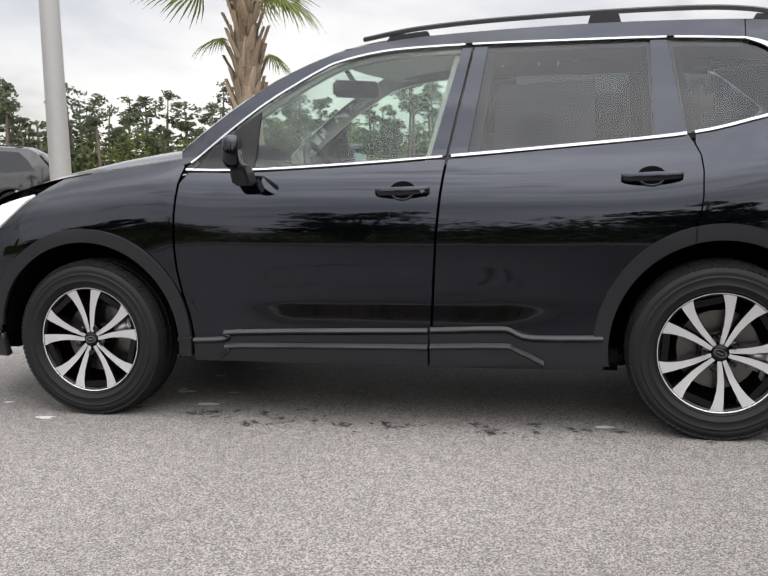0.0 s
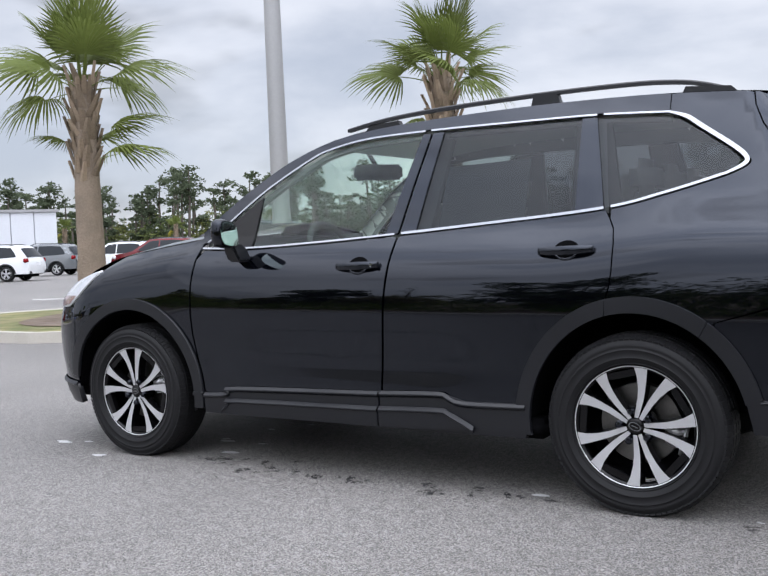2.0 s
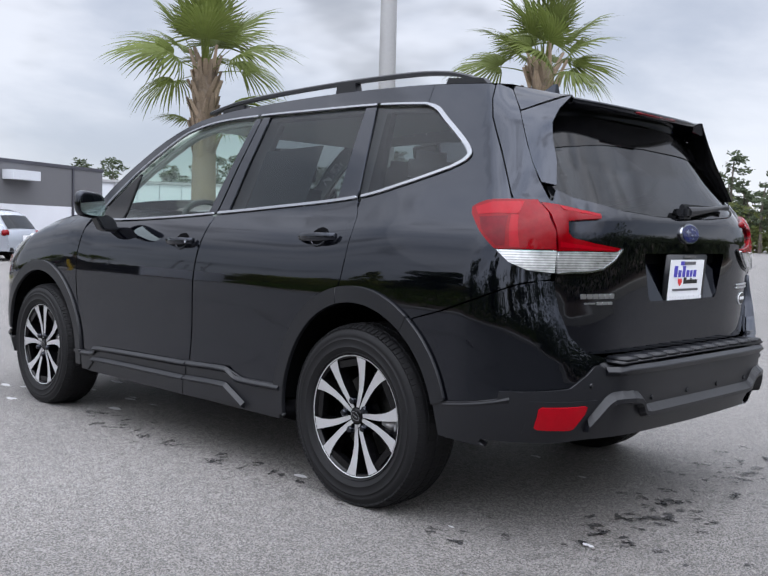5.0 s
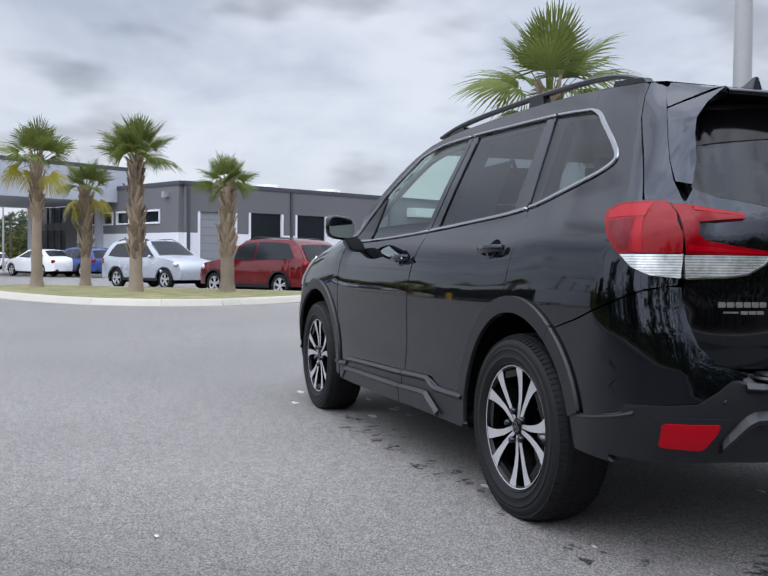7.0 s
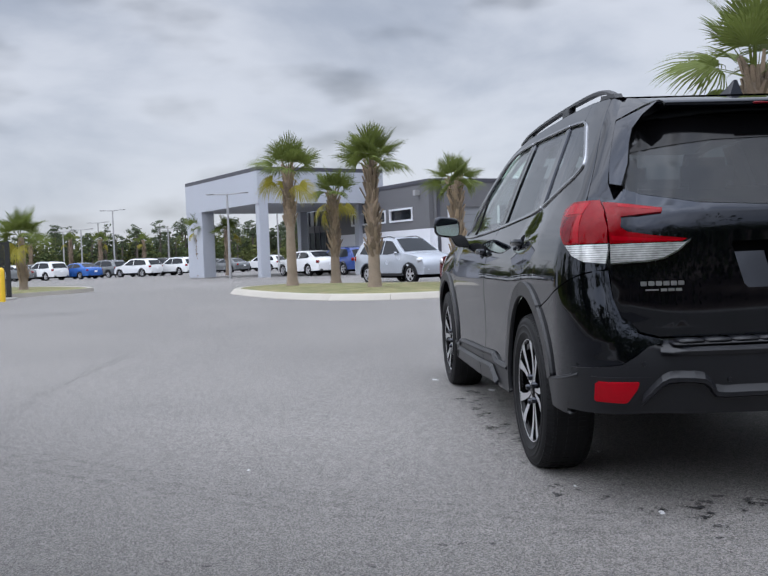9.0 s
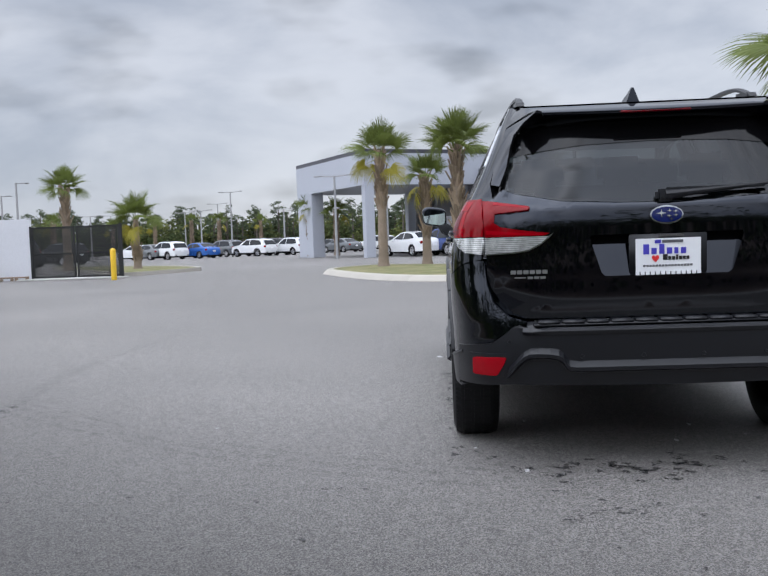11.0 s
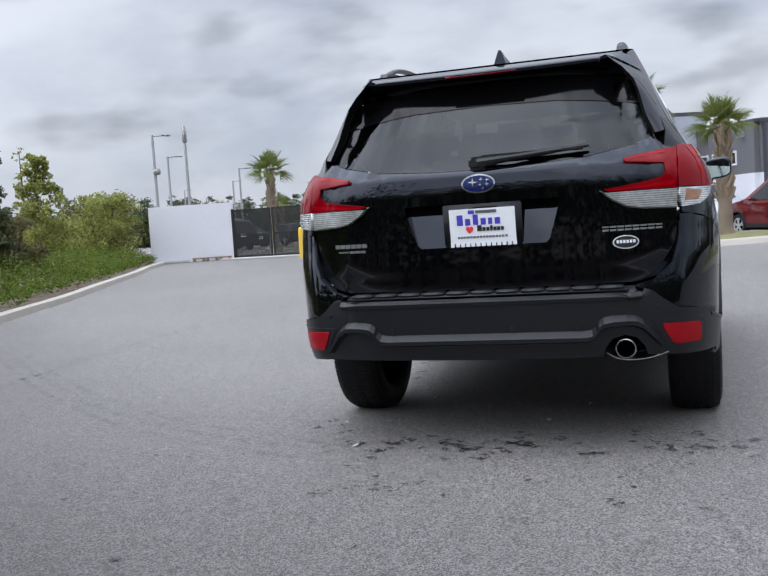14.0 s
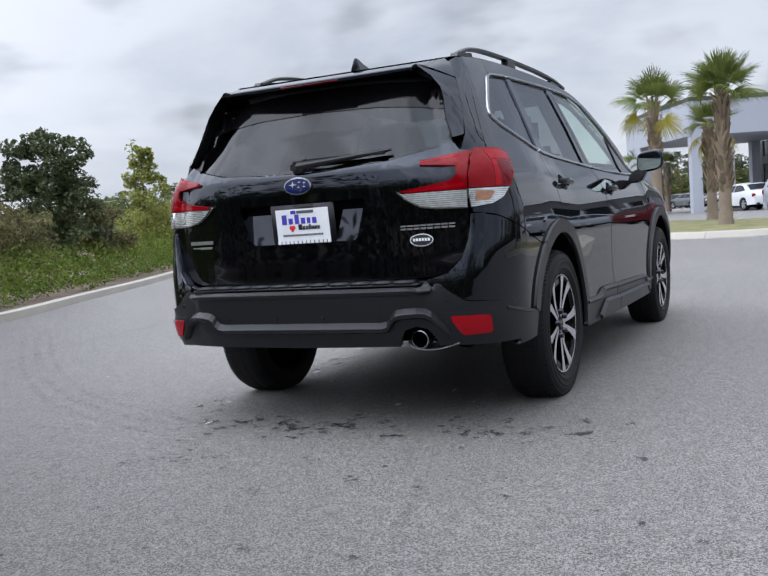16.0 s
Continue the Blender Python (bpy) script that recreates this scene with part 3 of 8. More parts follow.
# ---- the black car: its skin ----
# The car stands along x with its nose to -x, its wheels at x = -1.335 and 1.335, its middle on y = 0.
W_DOOR = table([(0.2, 0.862), (0.28, 0.885), (0.40, 0.886), (0.46, 0.8825), (0.54, 0.8780), (0.62, 0.8800), (0.70, 0.8845), (0.78, 0.888), (0.86, 0.885), (0.93, 0.874), (0.99, 0.856), (1.05, 0.828), (1.12, 0.780), (1.33, 0.700), (1.56, 0.602), (1.70, 0.535)], 0.022)
W_PLAIN = table([(0.2, 0.862), (0.28, 0.882), (0.40, 0.884), (0.54, 0.881), (0.70, 0.884), (0.78, 0.888), (0.86, 0.885), (0.93, 0.874), (0.99, 0.856), (1.05, 0.828), (1.12, 0.780), (1.33, 0.700), (1.56, 0.602), (1.70, 0.535)], 0.022)
W_REAR = table([(0.2, 0.850), (0.30, 0.872), (0.46, 0.886), (0.60, 0.889), (0.76, 0.896), (0.88, 0.894), (0.97, 0.882), (1.05, 0.862), (1.12, 0.824), (1.20, 0.778), (1.33, 0.716), (1.56, 0.612), (1.70, 0.545)], 0.025)
W_FRONT = table([(0.0, 0.730), (0.03, 0.795), (0.08, 0.842), (0.15, 0.870), (0.25, 0.886), (0.4, 0.888), (0.6, 0.884), (0.8, 0.868), (0.95, 0.850)], 0.02, -0.4, 1.4)
FENDER_TOP = table([(-2.3, 0.80), (-2.1, 0.90), (-1.9, 0.975), (-1.6, 1.045), (-1.25, 1.095), (-0.9, 1.135), (-0.6, 1.16)], 0.04, -2.5, 0.0)
REAR_X = table([(0.2, 2.10), (0.3, 2.16), (0.36, 2.20), (0.45, 2.235), (0.55, 2.250), (0.608, 2.255), (0.620, 2.235), (0.630, 2.166), (0.70, 2.162), (0.80, 2.163), (1.0, 2.168), (1.06, 2.170), (1.11, 2.162), (1.16, 2.130), (1.3, 2.03), (1.4, 1.972), (1.5, 1.912), (1.6, 1.852), (1.7, 1.80)], 0.005)
REAR_S = table([(0.2, 2.10), (0.3, 2.16), (0.36, 2.20), (0.45, 2.228), (0.55, 2.236), (0.65, 2.227), (0.75, 2.205), (0.84, 2.180), (0.92, 2.169), (1.0, 2.168), (1.06, 2.170), (1.11, 2.162), (1.16, 2.130), (1.3, 2.03), (1.4, 1.972), (1.5, 1.912), (1.6, 1.852), (1.7, 1.80)], 0.020)
GATE_Y = table([(0.3, 0.50), (0.58, 0.53), (0.646, 0.59), (0.667, 0.666), (0.722, 0.72), (0.80, 0.744), (1.0, 0.75)], 0.012)
REAR_RX = table([(0.2, 0.40), (0.6, 0.40), (0.8, 0.33), (1.0, 0.29), (1.15, 0.24), (1.6, 0.15)], 0.03)
REAR_RY = table([(0.2, 0.28), (0.6, 0.28), (1.0, 0.265), (1.15, 0.235), (1.6, 0.13)], 0.03)
NOSE_X = table([(0.2, -2.12), (0.32, -2.19), (0.5, -2.23), (0.7, -2.245), (0.85, -2.22), (0.95, -2.15), (1.0, -2.06), (1.1, -1.85)], 0.03)
NOSE_RX, NOSE_RY, CROWN = 0.60, 0.50, 0.045


def half_width(x, z):
    q = ease(-0.80, -0.35, x) * (1 - ease(0.45, 0.95, x))
    d = W_DOOR(z) * q + W_PLAIN(z) * (1 - q)
    if x > 0.9:
        k = ease(0.9, 1.6, x)
        d = d * (1 - k) + W_REAR(z) * k
    if x < -0.72:
        k = ease(-0.72, -1.08, x) if x > -1.08 else 1.0
        d = d * (1 - k) + W_FRONT(FENDER_TOP(x) - z) * k
    return d


def skin_y(x, z):
    """The half-width of the skin at x and z, corners rounded in plan."""
    w = half_width(min(x, REAR_S(z) - REAR_RX(z)), z)
    xs = REAR_S(z) - REAR_RX(z)
    if x > xs:
        s = min((x - xs) / REAR_RX(z), 1.0)
        return w - REAR_RY(z) * (1 - math.sqrt(max(0.0, 1 - s * s)))
    xf = NOSE_X(z) + NOSE_RX
    if x < xf:
        s = min((xf - x) / NOSE_RX, 1.0)
        return w - NOSE_RY * (1 - math.sqrt(max(0.0, 1 - s * s)))
    return w


def flank(side):
    return lambda x, z: (x, side * skin_y(x, z), z)


def tail_x(y, z, k=None):
    a = abs(y)
    g = GATE_Y(z)
    k = ease(g - 0.005, g + 0.05, a) if k is None else k
    rear = REAR_X(z) * (1 - k) + REAR_S(z) * k
    xs = rear - REAR_RX(z)
    w, ry = half_width(REAR_S(z) - REAR_RX(z), z), REAR_RY(z)
    c = min(max(a - (w - ry), 0.0) / ry, 1.0)
    corner = xs + REAR_RX(z) * math.sqrt(max(0.0, 1 - c * c))
    bowed = rear + CROWN - 0.25 * (a / w) ** 5
    e = ease(0.76, 0.86, a / w)
    return bowed * (1 - e) + corner * e


def tail(y, z):
    return tail_x(y, z), y, z


def corner_skin(y, z):
    return tail_x(y, z, 1.0), y, z


def gate_skin(y, z):
    return tail_x(y, max(z, 0.70), 0.0), y, z


def arc(cx, cz, r, a0, a1, n=18, rz=None):
    return [(cx + r * math.cos(radians(a0 + (a1 - a0) * i / n)), cz + (rz or r) * math.sin(radians(a0 + (a1 - a0) * i / n))) for i in range(n + 1)]


def mirrored(poly):
    return [(-y, z) for y, z in poly]


FX, RX, HUB = -1.335, 1.335, 0.343
suv = thing("black_suv", "glossy black compact SUV with chrome window trim, parked on asphalt", "car")

# outlines on the flank, in x and z
DLO_TOP = smooth_line([(-0.845, 1.112), (-0.73, 1.208), (-0.62, 1.295), (-0.49, 1.386), (-0.30, 1.494), (-0.19, 1.536), (0.02, 1.570), (0.36, 1.578), (0.75, 1.574), (1.136, 1.566), (1.43, 1.546)], 12)
DLO_TAIL = smooth_line([(1.43, 1.546), (1.50, 1.520), (1.56, 1.476), (1.68, 1.388), (1.728, 1.342), (1.722, 1.314), (1.66, 1.284)], 6)
BELT = smooth_line([(-0.86, 1.083), (-0.57, 1.077), (-0.15, 1.091), (0.257, 1.113), (0.70, 1.142), (1.206, 1.180), (1.45, 1.228), (1.66, 1.284)], 12)
ROOF_EDGE = smooth_line([(-0.905, 1.165), (-0.76, 1.278), (-0.63, 1.372), (-0.43, 1.492), (-0.21, 1.576), (0.0, 1.611), (0.30, 1.632), (0.84, 1.642), (1.30, 1.632), (1.60, 1.612), (1.80, 1.592)], 4)
A_FRONT = arc(FX, HUB, 0.495, 172, -6, 120)
A_FRONT_IN = arc(FX, HUB, 0.437, 172, -10, 120)
A_REAR = arc(RX, HUB, 0.478, 186, 8, 150, 0.498)
A_REAR_IN = arc(RX, HUB, 0.418, 188, 6, 150, 0.436)
A_FRONT_B = arc(FX, HUB, 0.480, 172, -6, 90)
A_REAR_B = arc(RX, HUB, 0.463, 186, 8, 110, 0.483)
DOOR_LEAD = [(-0.835, 0.27), (-0.829, 0.37), (-0.842, 0.455), (-0.872, 0.56), (-0.892, 0.66), (-0.899, 0.76), (-0.895, 0.90), (-0.883, 1.03), (-0.866, 1.078)]
B_LINE = [(0.207, 0.27), (0.214, 0.42), (0.224, 0.60), (0.238, 0.80), (0.256, 0.98), (0.272, 1.104)]
C_LINE = [(1.236, 0.828), (1.252, 0.87), (1.262, 0.94), (1.264, 1.04), (1.256, 1.10), (1.236, 1.14), (1.212, 1.180)]


def between(line, lo, hi):
    return [p for p in line if lo < p[0] < hi]


belt_front = [(x, z - 0.006) for x, z in between(BELT, -0.86, 0.262)]
belt_rear = [(x, z - 0.006) for x, z in between(BELT, 0.285, 1.2)]
belt_quarter = [(x, z - 0.006) for x, z in between(BELT, 1.215, 2.0)]

def strips(name, rows, material, label, side):
    """A skin through rows of points, the rows joined one to the next."""
    verts = [(x, side * y, z) for row in rows for x, y, z in row]
    n = len(rows[0])
    faces = [(i * n + k, i * n + k + 1, i * n + n + k + 1, i * n + n + k) for i in range(len(rows) - 1) for k in range(n - 1)]
    return link_mesh(name, verts, faces, material, suv, label)


def rear_top(side):
    """The tailgate's edge, the fin beside the rear glass and the spoiler's cheek."""
    seam_a = [(1.744, 1.594), (1.752, 1.54), (1.782, 1.468), (1.823, 1.405), (1.866, 1.340), (1.915, 1.262), (1.958, 1.195), (1.972, 1.178), (1.985, 1.160)]
    seam_b = [(1.788, 0.557, 1.589), (1.836, 0.593, 1.535), (1.878, 0.624, 1.486), (1.908, 0.644, 1.432), (1.945, 0.668, 1.366), (1.985, 0.690, 1.298), (2.034, 0.712, 1.232), (2.066, 0.706, 1.178), (2.080, 0.702, 1.158)]
    rows = []
    for (x, z), b in zip(seam_a, seam_b):
        a, b = Vector((x, skin_y(x, z), z)), Vector(b)
        bulge = 0.003
        rows.append([a + Vector((-0.02, -0.016, 0)), a + Vector((-0.001, -0.008, 0)), a] + [a.lerp(b, t) + Vector((0.3, 0.9, 0.3)) * bulge * 4 * t * (1 - t) for t in (0.3, 0.65)] + [b - Vector((0.002, 0, 0)), b + Vector((-0.02, -0.03, 0))])
    strips("tailgate_edge", [r[2:6] for r in rows], M["black_paint"], "glossy black tailgate edge", side)
    strips("edge_return", [r[0:3] for r in rows], M["gloss_black"], "", side)
    strips("edge_return", [r[5:7] for r in rows], M["gloss_black"], "", side)
    inner = [(2.008, 0.497, 1.545), (1.998, 0.560, 1.492), (2.000, 0.602, 1.440), (2.016, 0.620, 1.385), (2.050, 0.640, 1.300), (2.075, 0.674, 1.218)]
    outer = [(1.881, 0.624, 1.483), (1.893, 0.634, 1.460), (1.911, 0.645, 1.430), (1.948, 0.669, 1.364), (1.988, 0.691, 1.296), (2.038, 0.708, 1.228)]
    rows = []
    for a, b in zip(outer, inner):
        a, b = Vector(a), Vector(b)
        rows.append([a + Vector((-0.01, -0.04, 0)), a] + [a.lerp(b, t) + Vector((0.25, 0.9, 0.1)) * 0.003 * 4 * t * (1 - t) for t in (0.3, 0.6, 0.85)] + [b, b + Vector((-0.012, -0.010, -0.002)), b + Vector((-0.085, -0.012, -0.004))])
    strips("spoiler_fin", [r[1:6] for r in rows], M["black_paint"], "glossy black spoiler side fin", side)
    strips("fin_return", [r[0:2] for r in rows], M["gloss_black"], "", side)
    strips("fin_return", [r[5:8] for r in rows], M["gloss_black"], "", side)
    crease = [(1.790, 0.557, 1.589), (1.84, 0.540, 1.580), (1.90, 0.515, 1.566), (1.95, 0.494, 1.553), (1.995, 0.474, 1.541)]
    below = [(1.880, 0.623, 1.489), (1.915, 0.592, 1.506), (1.950, 0.558, 1.524), (1.980, 0.526, 1.539), (2.005, 0.497, 1.546)]
    rows = []
    for a, b in zip(crease, below):
        a, b = Vector(a), Vector(b)
        rows.append([a, a.lerp(b, 0.35) + Vector((0, 0.004, 0.003)), a.lerp(b, 0.7) + Vector((0, 0.003, 0.002)), b])
    strips("spoiler_cheek", rows, M["black_paint"], "glossy black spoiler cheek", side)
    # closes the lip between cheek and fin
    strips("spoiler_cheek", [[(1.995, 0.474, 1.541), (2.007, 0.497, 1.546)], [(1.990, 0.470, 1.524), (1.998, 0.530, 1.518)], [(1.94, 0.50, 1.50), (1.985, 0.575, 1.478)]], M["black_paint"], "", side)


for side, hand in ((-1, "driver"), (1, "passenger")):
    fl = flank(side)
    # doors
    front_door = DOOR_LEAD[:-1] + belt_front + B_LINE[::-1]
    d1 = panel("front_door", inset(front_door, 0.0035), fl, M["black_paint"], suv, "glossy black front door")
    rear_door = [(0.212, 0.27)] + [(x + 0.004, z) for x, z in B_LINE[1:]] + belt_rear + C_LINE[::-1] + [p for p in A_REAR_B[::-1] if p[0] < 1.232 and p[1] > 0.42] + [(0.905, 0.42), (0.905, 0.27)]
    d2 = panel("rear_door", inset(rear_door, 0.0035), fl, M["black_paint"], suv, "glossy black rear door")
    # fender
    fender = [p for p in A_FRONT_B[::-1] if p[1] > 0.50 and (p[1] > 0.56 or p[0] > -1.3)] + [(-1.79, 0.56), (-1.775, 0.70), (-1.80, 0.80), (-1.66, 0.93), (-1.58, 1.0)] + [(x, FENDER_TOP(x) - 0.004) for x in (-1.5, -1.4, -1.3, -1.2, -1.1, -1.0, -0.93, -0.90)] + [(-0.875, 1.10)] + [(x - 0.007, z) for x, z in DOOR_LEAD[::-1][1:-1] if z > 0.5]
    panel("front_fender", fender, fl, M["black_paint"], suv, "glossy black front fender")
    # front bumper and lamp
    bumper = [(-1.79, 0.36), (-2.20, 0.36), (-2.235, 0.50), (-2.24, 0.80), (-2.1, 0.80), (-1.95, 0.78), (-1.81, 0.795), (-1.785, 0.70), (-1.80, 0.56)]
    panel("front_bumper", bumper, fl, M["black_paint"], suv, "glossy black bumper corner")
    skirt = [(-1.775, 0.255), (-2.02, 0.25), (-2.11, 0.30), (-2.155, 0.362), (-1.785, 0.362)]
    panel("front_bumper_skirt", skirt, fl, M["cladding"], suv, "matte black bumper skirt", off=0.014, thick=0.03)
    ledge("bumper_side_edge", smooth_line([(-1.79, 0.362), (-1.95, 0.366), (-2.08, 0.371), (-2.14, 0.374)], 4), fl, M["cladding"], suv, "", 0.008, 0.022, 0.014, 0.004)
    lamp = smooth_line([(-1.60, 0.985), (-1.72, 0.96), (-1.90, 0.91), (-2.06, 0.86)], 4) + smooth_line([(-2.10, 0.80), (-1.97, 0.785), (-1.83, 0.80), (-1.72, 0.88), (-1.625, 0.965)], 4)
    lp = panel("headlight", lamp, fl, M["headlamp"], suv, "clear headlight lens", off=0.008)
    panel("turn_signal", [(-2.095, 0.803), (-1.97, 0.789), (-1.84, 0.804), (-1.775, 0.850), (-1.92, 0.846), (-2.07, 0.832)], fl, M["side_marker"], lp, off=0.012)
    # quarter panel
    seam = [(tail_x(0.7465, z), z) for z in (0.905, 0.96, 1.02, 1.08, 1.13)] + [(tail_x(0.735, 1.155), 1.155), (1.975, 1.172)]
    d_seam = [(1.969, 1.174), (1.864, 1.337), (1.779, 1.467), (1.749, 1.541), (1.741, 1.592)]
    quarter = C_LINE[:-1] + belt_quarter + [(x + 0.012, z - 0.004) for x, z in DLO_TAIL[::-1][1:]] + [(1.432, 1.556), (1.432, 1.6235)] + [p for p in ROOF_EDGE if 1.44 < p[0] < 1.73] + d_seam[::-1] + seam[::-1][1:] + [(2.06, 0.891), (1.92, 0.8345), (1.778, 0.7845), (1.64, 0.7445)] + [p for p in A_REAR_B[::-1] if 1.238 < p[0] < 1.638 and p[1] > 0.72]
    panel("quarter_panel", inset(quarter, 0.002), fl, M["black_paint"], suv, "glossy black rear quarter panel")
    # painted part of the rear bumper
    corner = [(1.64, 0.742), (1.778, 0.780), (1.92, 0.830), (2.05, 0.884)] + [(tail_x(0.80, z, 1.0), z) for z in (0.895, 0.82, 0.74, 0.68, 0.655, 0.635, 0.60, 0.545)] + [(2.06, 0.522), (1.98, 0.492), (1.82, 0.464)] + [p for p in A_REAR_B[::-1] if p[0] > 1.642 and p[1] > 0.48]
    panel("rear_bumper_corner", corner, fl, M["black_paint"], suv, "glossy black bumper corner")
    panel("rear_bumper_corner", [(side * y, z) for y, z in [(0.80, 0.900), (0.752, 0.900), (0.744, 0.80), (0.720, 0.722), (0.666, 0.667), (0.590, 0.646), (0.590, 0.634), (0.64, 0.626), (0.675, 0.594), (0.73, 0.556), (0.80, 0.545)]], corner_skin, M["black_paint"], suv, res=0.03, thick=0.05)
    # pillars and roof side
    top = DLO_TOP[:]
    roof_side = [(-0.895, 1.105)] + [(x, z + 0.008) for x, z in top] + [(1.43, 1.556), (1.43, 1.6235)] + [p for p in ROOF_EDGE[::-1] if p[0] < 1.42]
    panel("roof_side", roof_side, fl, M["black_paint"], suv, "glossy black roof side and front pillar")
    panel("pillar_lining", inset(roof_side, 0.004), fl, M["trim_light"], suv, "pale grey pillar and roof side lining", off=-0.045, thick=0.0)
    panel("pillar_lining", [(0.20, 1.116), (0.36, 1.127), (0.43, 1.58), (0.31, 1.58)], fl, M["trim_grey"], suv, off=-0.045, thick=0.0)
    panel("pillar_lining", [(1.08, 1.17), (1.21, 1.18), (1.16, 1.57), (1.06, 1.57)], fl, M["trim_grey"], suv, off=-0.045, thick=0.0)
    panel("door_lining", [(-0.86, 0.5), (-0.86, 1.06), (0.25, 1.09), (1.22, 1.15), (1.22, 0.92), (0.84, 0.88), (0.84, 0.5)], fl, M["trim_light"], suv, "pale grey door lining", off=-0.075, thick=0.0, res=0.15)
    rear_top(side)
    # black pillars behind the glass edge
    panel("pillar_cover", [(0.205, 1.116), (0.268, 1.120), (0.358, 1.566), (0.318, 1.567)], fl, M["black_paint"], suv, off=-0.002)
    panel("pillar_cover", [(0.281, 1.122), (0.358, 1.127), (0.425, 1.568), (0.370, 1.568)], fl, M["black_paint"], suv, off=-0.002)
    panel("pillar_cover", [(1.085, 1.174), (1.203, 1.183), (1.136, 1.558), (1.072, 1.561)], fl, M["black_paint"], suv, off=-0.002)
    panel("mirror_sail", [(-0.815, 1.09), (-0.555, 1.086), (-0.548, 1.327), (-0.64, 1.262), (-0.76, 1.168)], fl, M["gloss_black"], suv, off=-0.003)
    # glass
    panel("front_side_window", [(-0.552, 1.085), (0.21, 1.114), (0.322, 1.568), (0.02, 1.562), (-0.19, 1.528), (-0.30, 1.486), (-0.49, 1.378), (-0.556, 1.325)], fl, M["glass_clear"], suv, "green-tinted front side window", off=-0.010, thick=0.0)
    panel("rear_side_window", [(0.345, 1.122), (1.10, 1.175), (1.082, 1.564), (0.413, 1.570)], fl, M["glass_dark"], suv, "dark privacy-tinted rear door window", off=-0.010, thick=0.0)
    panel("quarter_window", [(1.19, 1.182), (1.45, 1.232), (1.655, 1.290), (1.700, 1.322), (1.705, 1.345), (1.665, 1.383), (1.54, 1.474), (1.48, 1.514), (1.42, 1.535), (1.125, 1.557)], fl, M["glass_dark"], suv, "dark privacy-tinted quarter window", off=-0.010, thick=0.0)
    # bright trim
    tops = [p for p in DLO_TOP if p[0] < 0.356]
    panel("window_trim", ribbon(tops, 0.0075), fl, M["chrome"], suv, "bright chrome window trim", off=0.007, thick=0.012)
    panel("window_trim", ribbon([p for p in DLO_TOP if 0.358 < p[0] < 1.138], 0.0075), fl, M["chrome"], suv, off=0.007, thick=0.012)
    tail_line = [p for p in DLO_TOP if p[0] > 1.141][:-1] + DLO_TAIL
    widths = [0.0075 + 0.009 * ease(1.42, 1.52, p[0]) * (1 - ease(-1.33, -1.285, -p[1]) * 0.7) for p in tail_line]
    panel("window_trim", ribbon(tail_line, widths), fl, M["chrome"], suv, off=0.007, thick=0.012)
    panel("belt_trim", ribbon(between(BELT, -0.9, 0.272), 0.008), fl, M["chrome"], suv, "bright chrome belt trim", off=0.008, thick=0.014)
    panel("belt_trim", ribbon(between(BELT, 0.276, 1.207), 0.011), fl, M["chrome"], suv, off=0.008, thick=0.014)
    panel("belt_trim", ribbon(between(BELT, 1.209, 1.66), 0.010), fl, M["chrome"], suv, off=0.008, thick=0.014)
    # cladding round the wheels
    panel("wheel_arch_cladding", A_FRONT + [(-0.842, 0.285), (-0.90, 0.285)] + A_FRONT_IN[::-1], fl, M["cladding"], suv, "matte black wheel arch cladding", off=0.014, thick=0.02, res=0.05)
    r1 = [p for p in A_REAR if p[0] < 1.234] + [(1.2355, HUB + 0.498 * math.sqrt(1 - ((1.2355 - RX) / 0.478) ** 2))]
    r1i = [p for p in A_REAR_IN if p[0] < 1.234] + [(1.2355, HUB + 0.436 * math.sqrt(1 - ((1.2355 - RX) / 0.418) ** 2))]
    panel("wheel_arch_cladding", [(0.925, 0.285), (0.90, 0.285)] + r1 + r1i[::-1], fl, M["cladding"], suv, off=0.014, thick=0.02, res=0.05)
    r2 = [(1.2385, HUB + 0.498 * math.sqrt(1 - ((1.2385 - RX) / 0.478) ** 2))] + [p for p in A_REAR if 1.24 < p[0] < 1.622]
    r2i = [(1.2385, HUB + 0.436 * math.sqrt(1 - ((1.2385 - RX) / 0.418) ** 2))] + [p for p in A_REAR_IN if 1.24 < p[0] < 1.585]
    panel("wheel_arch_cladding", r2 + r2i[::-1], fl, M["cladding"], suv, off=0.014, thick=0.02, res=0.05)
    r3 = [(r2[-1][0] + 0.002, r2[-1][1] - 0.002)] + [p for p in A_REAR if p[0] > 1.625 and p[1] > 0.468]
    r3i = [(r2i[-1][0] + 0.002, r2i[-1][1] - 0.002)] + [p for p in A_REAR_IN if p[0] > 1.59 and p[1] > 0.45]
    panel("wheel_arch_cladding", r3 + r3i[::-1], fl, M["cladding"], suv, off=0.014, thick=0.02, res=0.05)
    # door cladding in two tiers
    for x0, x1, upper, lower in (
        (-0.826, 0.203, [(-0.826, 0.366), (-0.695, 0.372), (-0.655, 0.388), (-0.614, 0.405), (0.203, 0.424)], [(-0.70, 0.287), (-0.655, 0.318), (-0.606, 0.336), (0.203, 0.346)]),
        (0.213, 0.898, [(0.213, 0.426), (0.497, 0.436), (0.55, 0.424), (0.623, 0.403), (0.898, 0.406)], [(0.213, 0.348), (0.506, 0.357), (0.56, 0.343), (0.67, 0.290)]),
    ):
